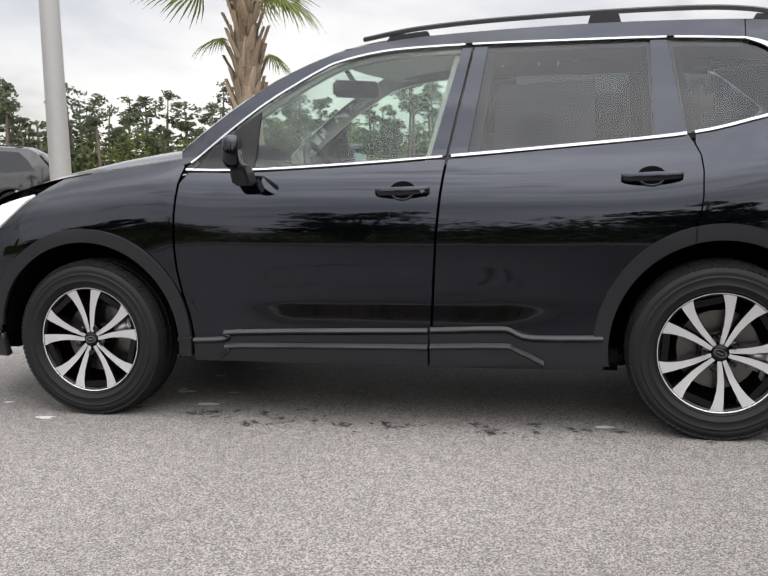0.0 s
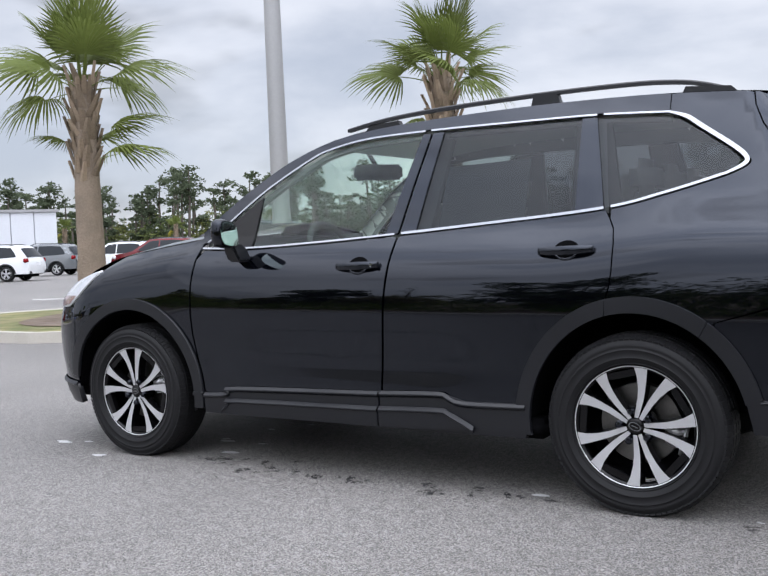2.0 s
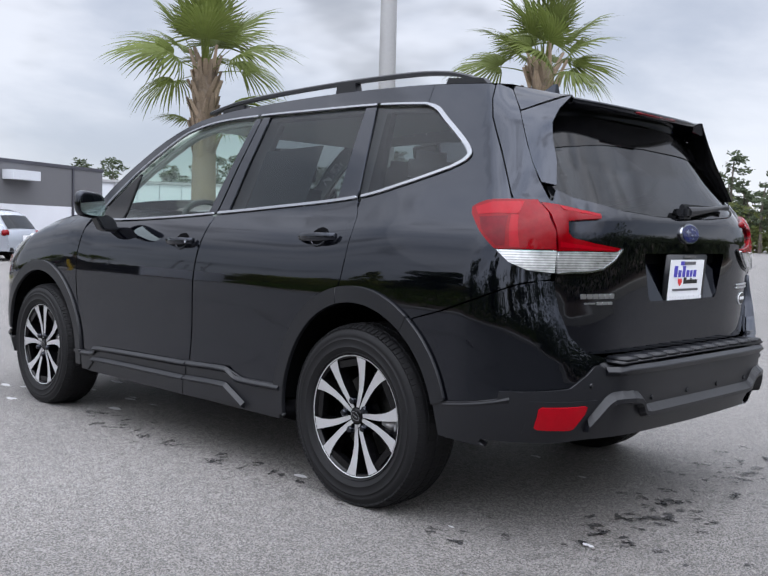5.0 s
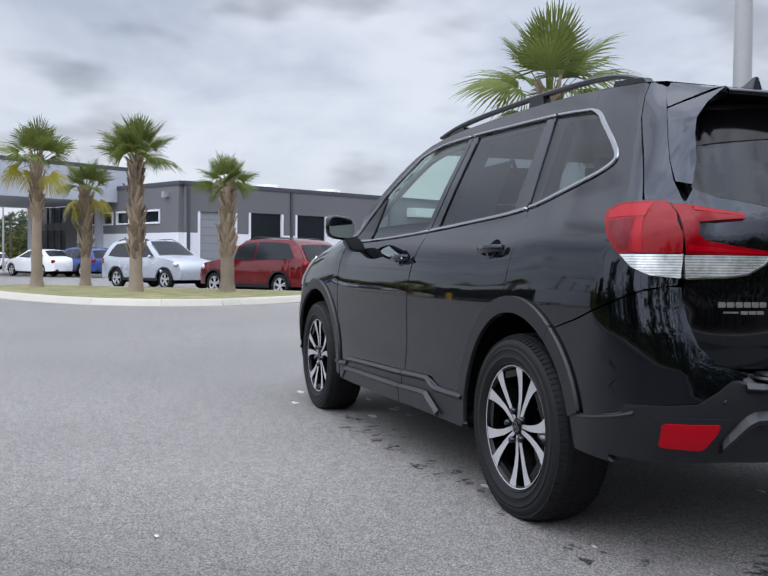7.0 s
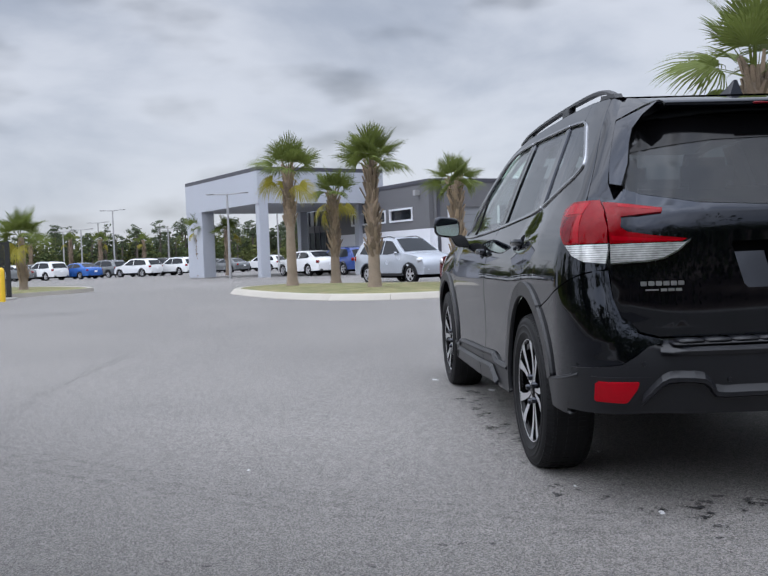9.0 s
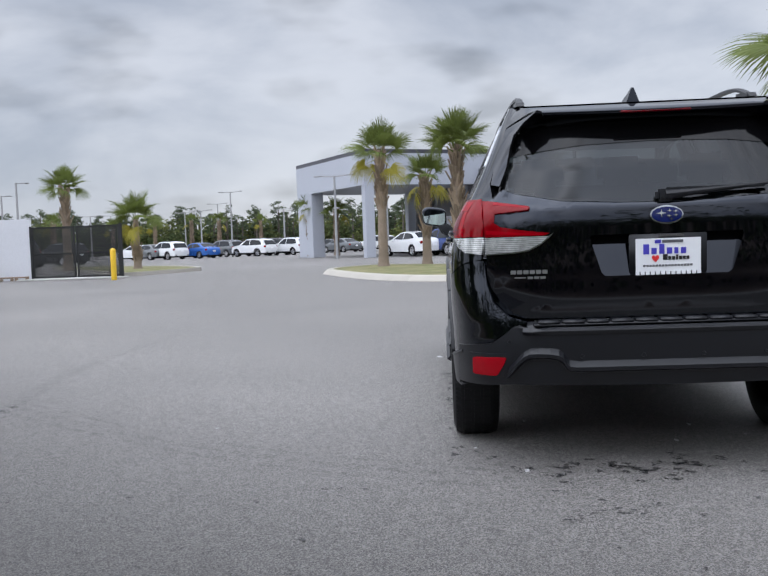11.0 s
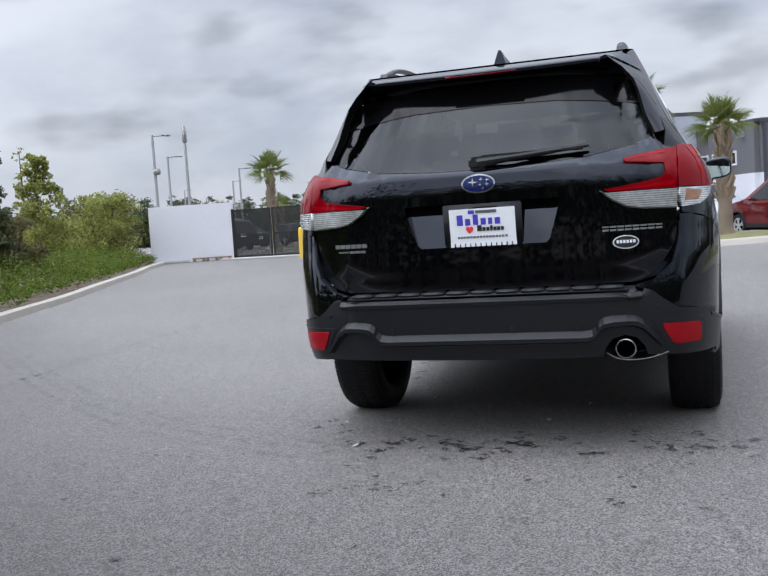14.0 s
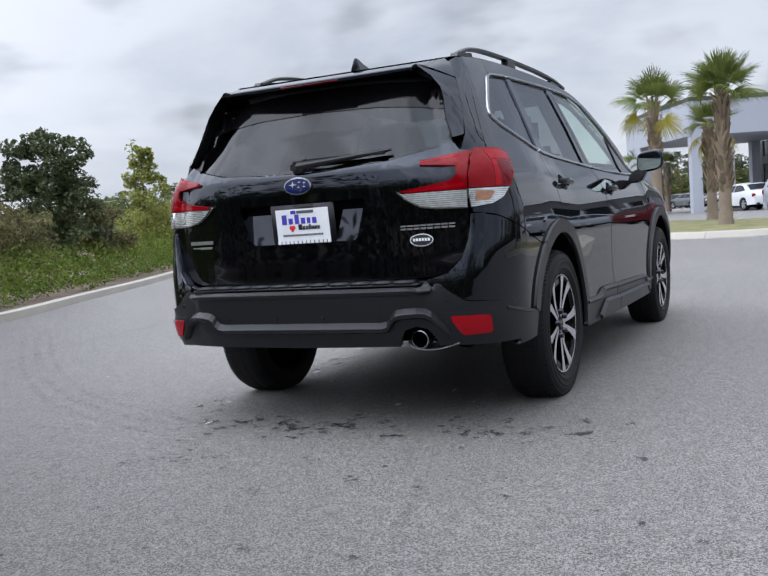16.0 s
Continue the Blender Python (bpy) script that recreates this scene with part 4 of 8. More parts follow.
        panel("door_cladding", [(x0, 0.268)] + upper + [(x1, 0.268)], fl, M["cladding"], d1 if x0 < 0 else d2, "matte black door cladding", off=0.012, thick=0.03)
        low = lower + [(x1, 0.275), (x0 + 0.1, 0.275)] if x0 < 0 else lower + [(0.213, 0.275)]
        panel("lower_cladding", low, fl, M["cladding"], d1 if x0 < 0 else d2, off=0.030, thick=0.03)
        ledge("cladding_edge", smooth_line([(x, z - 0.012) for x, z in upper], 3), fl, M["cladding"], d1 if x0 < 0 else d2, "", 0.010, 0.023, 0.013, 0.005)
        ledge("cladding_edge", smooth_line(lower, 3), fl, M["cladding"], d1 if x0 < 0 else d2, "", 0.018, 0.037, 0.014, 0.005)
    panel("cladding_edge", [(-0.90, 0.350), (-0.90, 0.366), (-0.838, 0.368), (-0.838, 0.352)], fl, M["cladding"], suv, off=0.022, thick=0.02)
    # bumper side
    bside = [(1.765, 0.348), (1.742, 0.46), (1.98, 0.498), (2.06, 0.525)] + [(tail_x(0.86, z), z) for z in (0.532, 0.48, 0.42, 0.35)] + [(1.95, 0.338)]
    panel("rear_bumper_side", bside, fl, M["cladding"], suv, "matte black bumper side", off=0.008, thick=0.03)
    ledge("bumper_side_edge", smooth_line([(1.79, 0.460), (1.90, 0.476), (1.98, 0.492), (2.04, 0.508)], 4), fl, M["cladding"], suv, "", 0.005, 0.0105, 0.010, 0.002)
    # lamp on the quarter
    red = smooth_line([(1.842, 1.134), (1.865, 1.148), (1.92, 1.160), (tail_x(0.7445, 1.158), 1.158)], 3) + [(tail_x(0.7445, z), z) for z in (1.12, 1.06, 1.003)] + [(1.972, 1.000), (1.90, 1.062), (1.850, 1.112)]
    tl = panel("tail_lamp", red, fl, M["red_lens"], suv, "red tail lamp with clear lower lens", off=0.014, thick=0.03)
    # brighter red paints the sky's sheen on the lamp's upper half
    panel("light_guide", [(1.858, 1.134), (1.92, 1.151), (2.020, 1.152), (2.022, 1.112), (1.93, 1.112), (1.880, 1.108)], fl, M["bright_red_lens"], tl, "upper band painted brighter red for the sky's sheen", off=0.0150, thick=0.001)
    panel("light_guide", [(2.000, 1.108), (2.022, 1.108), (2.046, 1.006), (2.018, 1.006)], fl, M["bright_red_lens"], tl, "", off=0.0150, thick=0.001)
    panel("reflector", [(1.890, 1.100), (1.992, 1.104), (2.004, 1.010), (1.976, 1.010), (1.915, 1.060)], fl, M["dark_red_lens"], tl, "duller red reflector", off=0.0150, thick=0.001)
    panel("clear_lens", [(1.978, 0.997), (tail_x(0.7445, 0.999), 0.999), (tail_x(0.7445, 0.926), 0.926), (2.07, 0.934), (2.02, 0.958)], fl, M["clear_lens"], tl, off=0.014, thick=0.03)
    if side > 0:
        panel("amber_lens", [(2.05, 0.985), (2.112, 0.990), (2.118, 0.948), (2.075, 0.950)], fl, M["amber_lens"], tl, "amber bulb behind the clear lens", off=0.0148, thick=0.002)
    # dark shell behind the gaps
    inner = [(-0.92, 0.30), (-0.92, 1.08), (0.26, 1.10), (1.24, 1.16), (1.7, 1.24), (1.95, 1.15), (2.06, 0.75), (1.82, 0.72)] + [p for p in arc(RX + 0.02, HUB, 0.50, 44, 182, 14)] + [(0.86, 0.30)]
    panel("inner_shell", inner, fl, M["dark"], suv, "dark inner body shell", off=-0.030, thick=0.0, res=0.12)
    panel("inner_shell", [(1.80, 0.36), (1.80, 0.72), (2.06, 0.75), (1.95, 1.15), (2.10, 0.9), (2.15, 0.5), (2.1, 0.36)], fl, M["dark"], suv, off=-0.030, thick=0.0, res=0.12)
    panel("inner_shell", [(-1.0, 0.85), (-1.75, 0.85), (-1.70, 0.93), (-1.4, 1.05), (-0.95, 1.10)], fl, M["dark"], suv, off=-0.030, thick=0.0, res=0.12)
    panel("inner_pillar", ribbon([(x, z + 0.035) for x, z in DLO_TOP], 0.085), fl, M["trim_grey"], suv, "grey interior pillar trim", off=-0.045, thick=0.02, res=0.1)
    panel("inner_pillar", [(0.17, 1.10), (0.40, 1.12), (0.45, 1.56), (0.28, 1.56)], fl, M["trim_grey"], suv, off=-0.05, thick=0.03, res=0.1)
    panel("inner_pillar", [(1.05, 1.16), (1.26, 1.19), (1.18, 1.56), (1.03, 1.56)], fl, M["trim_dark"], suv, off=-0.05, thick=0.03, res=0.1)
    panel("inner_pillar", [(1.66, 1.28), (1.95, 1.18), (1.74, 1.58), (1.45, 1.56), (1.56, 1.48), (1.73, 1.35)], fl, M["trim_dark"], suv, off=-0.05, thick=0.03, res=0.1)
    panel("door_trim", [(-0.80, 0.45), (-0.80, 1.07), (0.26, 1.10), (1.2, 1.15), (1.7, 1.25), (1.85, 1.1), (1.85, 0.95), (0.84, 0.88), (0.84, 0.45)], fl, M["trim_dark"], suv, "black door trim", off=-0.075, thick=0.0, res=0.15)

# tail
tailgate_half = [(0.0, 1.122), (0.20, 1.126), (0.42, 1.140), (0.60, 1.178), (0.665, 1.205), (0.70, 1.166), (0.741, 1.155), (0.742, 1.05), (0.742, 0.90), (0.736, 0.80), (0.712, 0.725), (0.66, 0.672), (0.585, 0.652), (0.30, 0.650), (0.0, 0.650)]
RECESS = [(0.0, 0.822), (0.252, 0.822), (0.268, 0.836), (0.296, 0.925), (0.314, 0.985), (0.306, 0.994), (0.0, 0.994)]
gate = panel("tailgate", tailgate_half + RECESS, gate_skin, M["black_paint"], suv, "glossy black tailgate", res=0.035, thick=0.0)
panel("tailgate_skin", mirrored(tailgate_half + RECESS), gate_skin, M["black_paint"], gate, res=0.035, thick=0.0)


def recess_floor(y, z):
    return tail_x(y, z) - 0.003 - 0.048 * (z - 0.815) / 0.18, y, z


panel("plate_recess", RECESS + mirrored(RECESS[1:-1])[::-1], recess_floor, M["black_paint"], gate, "black tilted recess round the plate", thick=0.0)
rim_line = RECESS[1:-1]
rim_line = [(0.0, 0.822)] + rim_line + [(0.0, 0.994)]
for s in (-1, 1):
    verts = [p for y, z in rim_line for p in (tail(s * y, z), recess_floor(s * y, z))]
    link_mesh("recess_wall", verts, [(2 * i, 2 * i + 1, 2 * i + 3, 2 * i + 2) for i in range(len(rim_line) - 1)], M["black_paint"], gate, "", False)
glass_half = [(0.0, 1.128), (0.20, 1.132), (0.42, 1.146), (0.60, 1.184), (0.665, 1.208), (0.652, 1.30), (0.632, 1.40), (0.60, 1.53)]
pane = panel("rear_window", glass_half + mirrored(glass_half[1:])[::-1], tail, M["glass_rear"], gate, "dark tinted rear window", off=-0.006, thick=0.0)
# frit band painted deeper to take in the dark mirrored under the spoiler
band_half = [(0.0, 1.396), (0.30, 1.388), (0.50, 1.368), (0.637, 1.345), (0.632, 1.40), (0.60, 1.53)]
panel("window_frit", band_half + mirrored(band_half[1:])[::-1] , tail, M["gloss_black"], gate, "black band across the top of the glass", off=-0.003, thick=0.0)
for s in (-1, 1):
    panel("glass_corner", [(s * y, z) for y, z in ((0.615, 1.140), (0.695, 1.140), (0.706, 1.175), (0.700, 1.245), (0.655, 1.275), (0.640, 1.22))], tail, M["gloss_black"], gate, "black corner filler beside the glass", off=-0.022, thick=0.0)
panel("tail_backing", [(-0.70, 0.64), (0.70, 0.64), (0.70, 1.10), (-0.70, 1.10)], gate_skin, M["dark"], suv, "dark inner tailgate", off=-0.04, thick=0.0, res=0.15)
for s in (-1, 1):
    def flip(poly):
        return [(s * y, z) for y, z in poly]
    red = [(0.7405, 1.150), (0.66, 1.137), (0.555, 1.118), (0.560, 1.106), (0.70, 1.096), (0.706, 1.060), (0.68, 1.042), (0.60, 1.026), (0.478, 1.010), (0.50, 1.000), (0.7405, 1.000)]
    lamp = panel("tailgate_lamp", flip(red), tail, M["red_lens"], suv, "red tailgate lamp with clear lower lens", off=0.014, thick=0.03)
    panel("light_guide", flip([(0.700, 1.140), (0.66, 1.134), (0.562, 1.116), (0.564, 1.111), (0.66, 1.124), (0.700, 1.128)]), tail, M["bright_red_lens"], lamp, "brighter red upper edge", off=0.0150, thick=0.001)
    panel("light_guide", flip([(0.735, 1.030), (0.62, 1.016), (0.500, 1.006), (0.505, 1.003), (0.62, 1.006), (0.735, 1.012)]), tail, M["bright_red_lens"], lamp, "", off=0.0150, thick=0.001)
    panel("clear_lens", flip([(0.7405, 0.997), (0.485, 0.997), (0.465, 1.008), (0.50, 0.975), (0.555, 0.942), (0.62, 0.930), (0.7405, 0.925)]), tail, M["clear_lens"], lamp, off=0.013, thick=0.03)
    panel("lens_rim", flip(ribbon([(0.470, 1.004), (0.510, 0.968), (0.562, 0.940), (0.622, 0.930), (0.736, 0.926)], 0.006)), tail, M["chrome"], lamp, "bright lens rim", off=0.016, thick=0.004)
    panel("lamp_edge", flip(ribbon([(0.455, 1.010), (0.495, 0.970), (0.552, 0.937), (0.62, 0.924), (0.740, 0.918)], 0.010)), tail, M["gloss_black"], lamp, off=0.006, thick=0.01)
    # red reflectors low in the bumper
    refl = panel("bumper_reflector_housing", flip([(0.635, 0.512), (0.69, 0.40), (0.815, 0.396), (0.815, 0.508)]), tail, M["cladding"], suv, "matte black reflector housing", off=0.012, thick=0.01)
    panel("reflector", flip([(0.670, 0.492), (0.676, 0.470), (0.704, 0.424), (0.714, 0.418), (0.792, 0.418), (0.799, 0.425), (0.799, 0.484), (0.792, 0.491), (0.676, 0.495)]), tail, M["bright_red_lens"], refl, "red bumper reflector", off=0.018, thick=0.012)
    # raised cladding arms
    ledge("bumper_arm", flip(smooth_line([(0.34, 0.462), (0.42, 0.466), (0.462, 0.512), (0.575, 0.514), (0.635, 0.462), (0.66, 0.432)], 3)), tail, M["cladding"], suv, "matte black bumper moulding", 0.008, 0.034, 0.020, 0.016)
bump_half = [(0.0, 0.632), (0.585, 0.632), (0.64, 0.622), (0.675, 0.59), (0.73, 0.552), (0.86, 0.532), (0.862, 0.362), (0.64, 0.378), (0.58, 0.378), (0.35, 0.376), (0.0, 0.372)]
pipe_notch = [(0.615, 0.378), (0.605, 0.415), (0.578, 0.448), (0.535, 0.460), (0.492, 0.448), (0.465, 0.415), (0.455, 0.377)]
bumper = panel("rear_bumper", bump_half[:-3] + pipe_notch + bump_half[-2:] + mirrored(bump_half[1:-1])[::-1], tail, M["cladding"], suv, "matte black rear bumper", off=0.008, thick=0.03, res=0.035)
ledge("bumper_rib", [(-0.34 + 0.04 * k, 0.462) for k in range(18)], tail, M["cladding"], bumper, "", 0.008, 0.034, 0.020, 0.016)
ledge("bumper_rib", [(-0.60 + 0.04 * k, 0.604) for k in range(31)], tail, M["cladding"], bumper, "", 0.008, 0.020, 0.016, 0.004)
bm = bmesh.new()
for i in range(11):
    y0 = -0.545 + i * 0.0995
    box(bm, REAR_X(0.70) + 0.085, y0 + 0.047, 0.640, 0.080, 0.088, 0.016, bevel=0.004)
box(bm, REAR_X(0.70) + 0.075, 0, 0.630, 0.10, 1.12, 0.012, bevel=0.003)
part("bumper_step", bm, M["cladding"], bumper, "ribbed black bumper step", True)
for y in (-0.37, -0.12, 0.12, 0.37, -0.66, 0.66):
    bm = bmesh.new()
    z = 0.50 if abs(y) < 0.5 else 0.56
    lathe(bm, [(0.0001, 0.003), (0.008, 0.003), (0.009, 0.0), (0.009, -0.01)], 16, "z")
    bmesh.ops.transform(bm, matrix=Matrix.Translation((tail_x(y, z) + 0.010, y, z)) @ Matrix.Rotation(radians(90), 4, "Y"), verts=bm.verts)
    part("parking_sensor", bm, M["cladding"], bumper, "round black parking sensor", True)
# recess round the plate, plate and frame
bm = bmesh.new()
box(bm, 0, 0, 0, 0.012, 0.318, 0.172, bevel=0.004)
PX = tail_x(0.0, 0.905) - 0.006
bmesh.ops.transform(bm, matrix=pose(PX, 0.005, 0.905, 0, 4, 0), verts=bm.verts)
frame_ob = part("plate_frame", bm, M["cladding"], suv, "black plate frame", True)


def plate_piece(name, y, z, sy, sz, material, lift=0.008, parent=None):
    b = bmesh.new()
    box(b, 0, 0, 0, 0.003, sy, sz, bevel=0.0005)
    bmesh.ops.transform(b, matrix=pose(PX, 0.005, 0.905, 0, 4, 0) @ Matrix.Translation((lift, y, z)), verts=b.verts)
    return part(name, b, material, parent or frame_ob)


card = plate_piece("plate", 0, -0.002, 0.266, 0.138, M["white_plate"], 0.0065)
tagged(card, "white dealer plate with blue print and a red heart")
for y, wd, h in ((-0.090, 0.024, 0.042), (-0.058, 0.021, 0.026), (-0.026, 0.021, 0.042), (0.005, 0.021, 0.026), (0.033, 0.016, 0.026), (0.062, 0.021, 0.026)):
    plate_piece("print_bar", y, 0.016 + (h - 0.028) * 0.5, wd, h, M["blue_print"], 0.0085)
for y, wd, h in ((-0.012, 0.019, 0.024), (0.006, 0.013, 0.015), (0.022, 0.013, 0.015), (0.036, 0.010, 0.021), (0.050, 0.013, 0.015), (0.065, 0.013, 0.015), (0.080, 0.012, 0.015)):
    plate_piece("print_bar", y, -0.016 + (h - 0.015) * 0.5, wd, h, M["black_print"], 0.0085)
for k in range(16):
    plate_piece("print_bar", -0.098 + 0.0128 * k, -0.046, 0.0095, 0.0085, M["grey_print"], 0.0085)
plate_piece("print_bar", 0.018, 0.054, 0.085, 0.012, M["grey_print"], 0.0085)
plate_piece("print_bar", -0.042, 0.054, 0.026, 0.015, M["blue_print"], 0.0085)
for k in range(13):
    plate_piece("frame_print", -0.126 + 0.021 * k, -0.0775, 0.016, 0.013, M["white_plate"], 0.0085)
plate_piece("frame_print", 0.012, 0.079, 0.10, 0.011, M["chrome"], 0.0085)
b = bmesh.new()
heart = [(0, -0.016), (0.013, -0.002), (0.015, 0.007), (0.010, 0.013), (0.004, 0.012), (0, 0.008), (-0.004, 0.012), (-0.010, 0.013), (-0.015, 0.007), (-0.013, -0.002)]
f = b.faces.new([b.verts.new((0, y, z)) for y, z in heart])
bmesh.ops.extrude_face_region(b, geom=[f])
for v in list(b.verts)[len(heart):]:
    v.co.x += 0.002
bmesh.ops.transform(b, matrix=pose(PX, 0.005, 0.905, 0, 4, 0) @ Matrix.Translation((0.0085, -0.052, -0.016)), verts=b.verts)
part("heart_mark", b, M["red_print"], frame_ob, "red heart mark")


def on_tail(name, poly, material, off, thick, label=""):
    return panel(name, poly, tail, material, suv, label, off=off, thick=thick, res=0.05)


def oval(cy, cz, ry, rz, n=28):
    return [(cy + ry * math.cos(2 * math.pi * k / n), cz + rz * math.sin(2 * math.pi * k / n)) for k in range(n)]


em = on_tail("emblem_ring", oval(0, 1.068, 0.068, 0.037), M["chrome"], 0.010, 0.012, "oval chrome emblem")
panel("emblem_field", oval(0, 1.068, 0.062, 0.031), tail, M["emblem_blue"], em, off=0.012, thick=0.003, res=0.05)
for y, z, r in ((-0.022, 1.073, 0.017), (0.012, 1.083, 0.008), (0.036, 1.080, 0.008), (0.008, 1.062, 0.008), (0.036, 1.064, 0.008), (0.018, 1.050, 0.008)):
    panel("emblem_star", [(y - r * 1.3, z), (y - r * 0.2, z + r * 0.2), (y, z + r), (y + r * 0.2, z + r * 0.2), (y + r * 1.3, z), (y + r * 0.2, z - r * 0.2), (y, z - r), (y - r * 0.2, z - r * 0.2)], tail, M["chrome"], em, off=0.0135, thick=0.002, res=0.1)
for i in range(6):
    y = -0.640 + i * 0.0258
    on_tail("name_badge", [(y, 0.840), (y + 0.019, 0.840), (y + 0.021, 0.848), (y + 0.019, 0.856), (y, 0.856), (y - 0.001, 0.848)], M["badge"], 0.005, 0.004, "chrome name badge" if i == 0 else "")
on_tail("drive_badge", [(-0.625, 0.822), (-0.580, 0.822), (-0.580, 0.827), (-0.625, 0.827)], M["badge"], 0.005, 0.004)
for i in range(3):
    y = -0.572 + i * 0.026
    on_tail("drive_badge", [(y, 0.819), (y + 0.021, 0.819), (y + 0.021, 0.829), (y, 0.829)], M["badge"], 0.005, 0.004)
for i in range(8):
    y = 0.468 + i * 0.0278
    on_tail("model_badge", [(y, 0.863), (y + 0.023, 0.863), (y + 0.024, 0.869), (y, 0.869)], M["badge"], 0.005, 0.004, "chrome model badge" if i == 0 else "")
    on_tail("model_badge", [(y, 0.850), (y + 0.022, 0.850), (y + 0.023, 0.857), (y, 0.857)], M["badge"], 0.005, 0.004)
st = on_tail("dealer_sticker", oval(0.552, 0.806, 0.048, 0.026), M["white_plate"], 0.004, 0.003, "oval black and white dealer sticker")
panel("sticker_field", oval(0.552, 0.806, 0.044, 0.0225), tail, M["black_print"], st, off=0.0055, thick=0.001, res=0.05)
for y in (0.522, 0.534, 0.546, 0.558, 0.570, 0.582):
    panel("sticker_print", [(y - 0.0045, 0.802), (y + 0.0045, 0.802), (y + 0.0045, 0.814), (y - 0.0045, 0.814)], tail, M["white_plate"], st, off=0.0068, thick=0.001, res=0.05)
# wiper
bm = bmesh.new()
tube(bm, [(tail_x(0.0, 1.15) + 0.022, 0.0, 1.150), (tail_x(0.12, 1.158) + 0.03, 0.12, 1.160), (tail_x(0.42, 1.185) + 0.018, 0.43, 1.186)], [0.022, 0.014, 0.007], 10)
box(bm, tail_x(0, 1.15) + 0.016, 0.0, 1.150, 0.045, 0.075, 0.05, bevel=0.012)
box(bm, tail_x(0.2, 1.172) + 0.012, 0.21, 1.176, 0.014, 0.40, 0.012, pose(0, 0, 0), bevel=0.003)
part("rear_wiper", bm, M["cladding"], gate, "black rear wiper", True)
# exhaust and lower parts
bm = bmesh.new()
lathe(bm, [(0.026, -0.16), (0.033, -0.16), (0.037, -0.02), (0.039, 0.0), (0.034, 0.002), (0.032, -0.03), (0.029, -0.15)], 28, "z")
bmesh.ops.transform(bm, matrix=Matrix.Translation((2.235, 0.537, 0.402)) @ Matrix.Rotation(radians(94), 4, "Y"), verts=bm.verts)
tip = part("exhaust_tip", bm, M["chrome"], suv, "polished exhaust tip", True)
# dark disc and sleeve close the bore a little way in
bm = bmesh.new()
lathe(bm, [(0.0001, -0.06), (0.0315, -0.06), (0.031, -0.012)], 24, "z")
bmesh.ops.transform(bm, matrix=Matrix.Translation((2.235, 0.537, 0.402)) @ Matrix.Rotation(radians(94), 4, "Y"), verts=bm.verts)
part("pipe_bore", bm, M["dark"], tip, "dark disc closing the pipe bore", True)
bm = bmesh.new()
tray = smooth_line([(2.195, 0.462, 0.384), (2.205, 0.50, 0.364), (2.210, 0.55, 0.357), (2.205, 0.62, 0.363), (2.190, 0.69, 0.383)], 5)
for a, b in zip(tray, tray[1:]):
    q = [(a[0], a[1], a[2]), (b[0], b[1], b[2]), (b[0] - 0.10, b[1], b[2] + 0.012), (a[0] - 0.10, a[1], a[2] + 0.012)]
    bm.faces.new([bm.verts.new(v) for v in q])
bmesh.ops.remove_doubles(bm, verts=bm.verts, dist=0.0005)
bmesh.ops.solidify(bm, geom=bm.faces[:], thickness=0.004)
part("exhaust_tray", bm, M["badge"], suv, "curved bright tray below the exhaust tip", True, 50)
bm = bmesh.new()
tube(bm, [(2.05, 0.537, 0.402), (1.7, 0.50, 0.37), (1.5, 0.45, 0.33)], [0.030, 0.075, 0.08], 14)
part("silencer", bm, M["dark"], suv, "dark exhaust silencer", True)
for nm, cx, cy, cz, sx, sy, sz in (("floor_pan", -0.25, 0, 0.285, 2.9, 1.30, 0.10), ("rear_subframe", 1.95, 0, 0.47, 0.40, 1.25, 0.12), ("rear_axle", 1.335, 0, 0.34, 0.16, 1.36, 0.07), ("front_axle", -1.335, 0, 0.30, 0.30, 1.36, 0.08), ("sill", 0.1, -0.80, 0.30, 1.75, 0.14, 0.08), ("sill", 0.1, 0.80, 0.30, 1.75, 0.14, 0.08), ("front_undertray", -2.0, 0, 0.42, 0.30, 1.3, 0.34)):
    bm = bmesh.new()
    box(bm, cx, cy, cz, sx, sy, sz, bevel=0.02)
    part(nm, bm, M["dark"], suv, "dark " + nm.replace("_", " "), True)

# roof, windscreen, bonnet
EDGE = ROOF_EDGE


def sheet(name, rows, material, parent, label="", n=20):
    """A sheet across the car through rows of (x at the edge, half-width, z at the edge, pull forward in the middle, rise in the middle)."""
    verts, faces = [], []
    for x, y, z, px, pz in rows:
        for k in range(n + 1):
            t = -1 + 2 * k / n
            c = 1 - abs(t) ** 2.4
            verts.append((x - px * c, t * y, z + pz * c))
    for i in range(len(rows) - 1):
        for k in range(n):
            a = i * (n + 1) + k
            faces.append((a, a + n + 1, a + n + 2, a + 1))
    return link_mesh(name, verts, faces, material, parent, label)


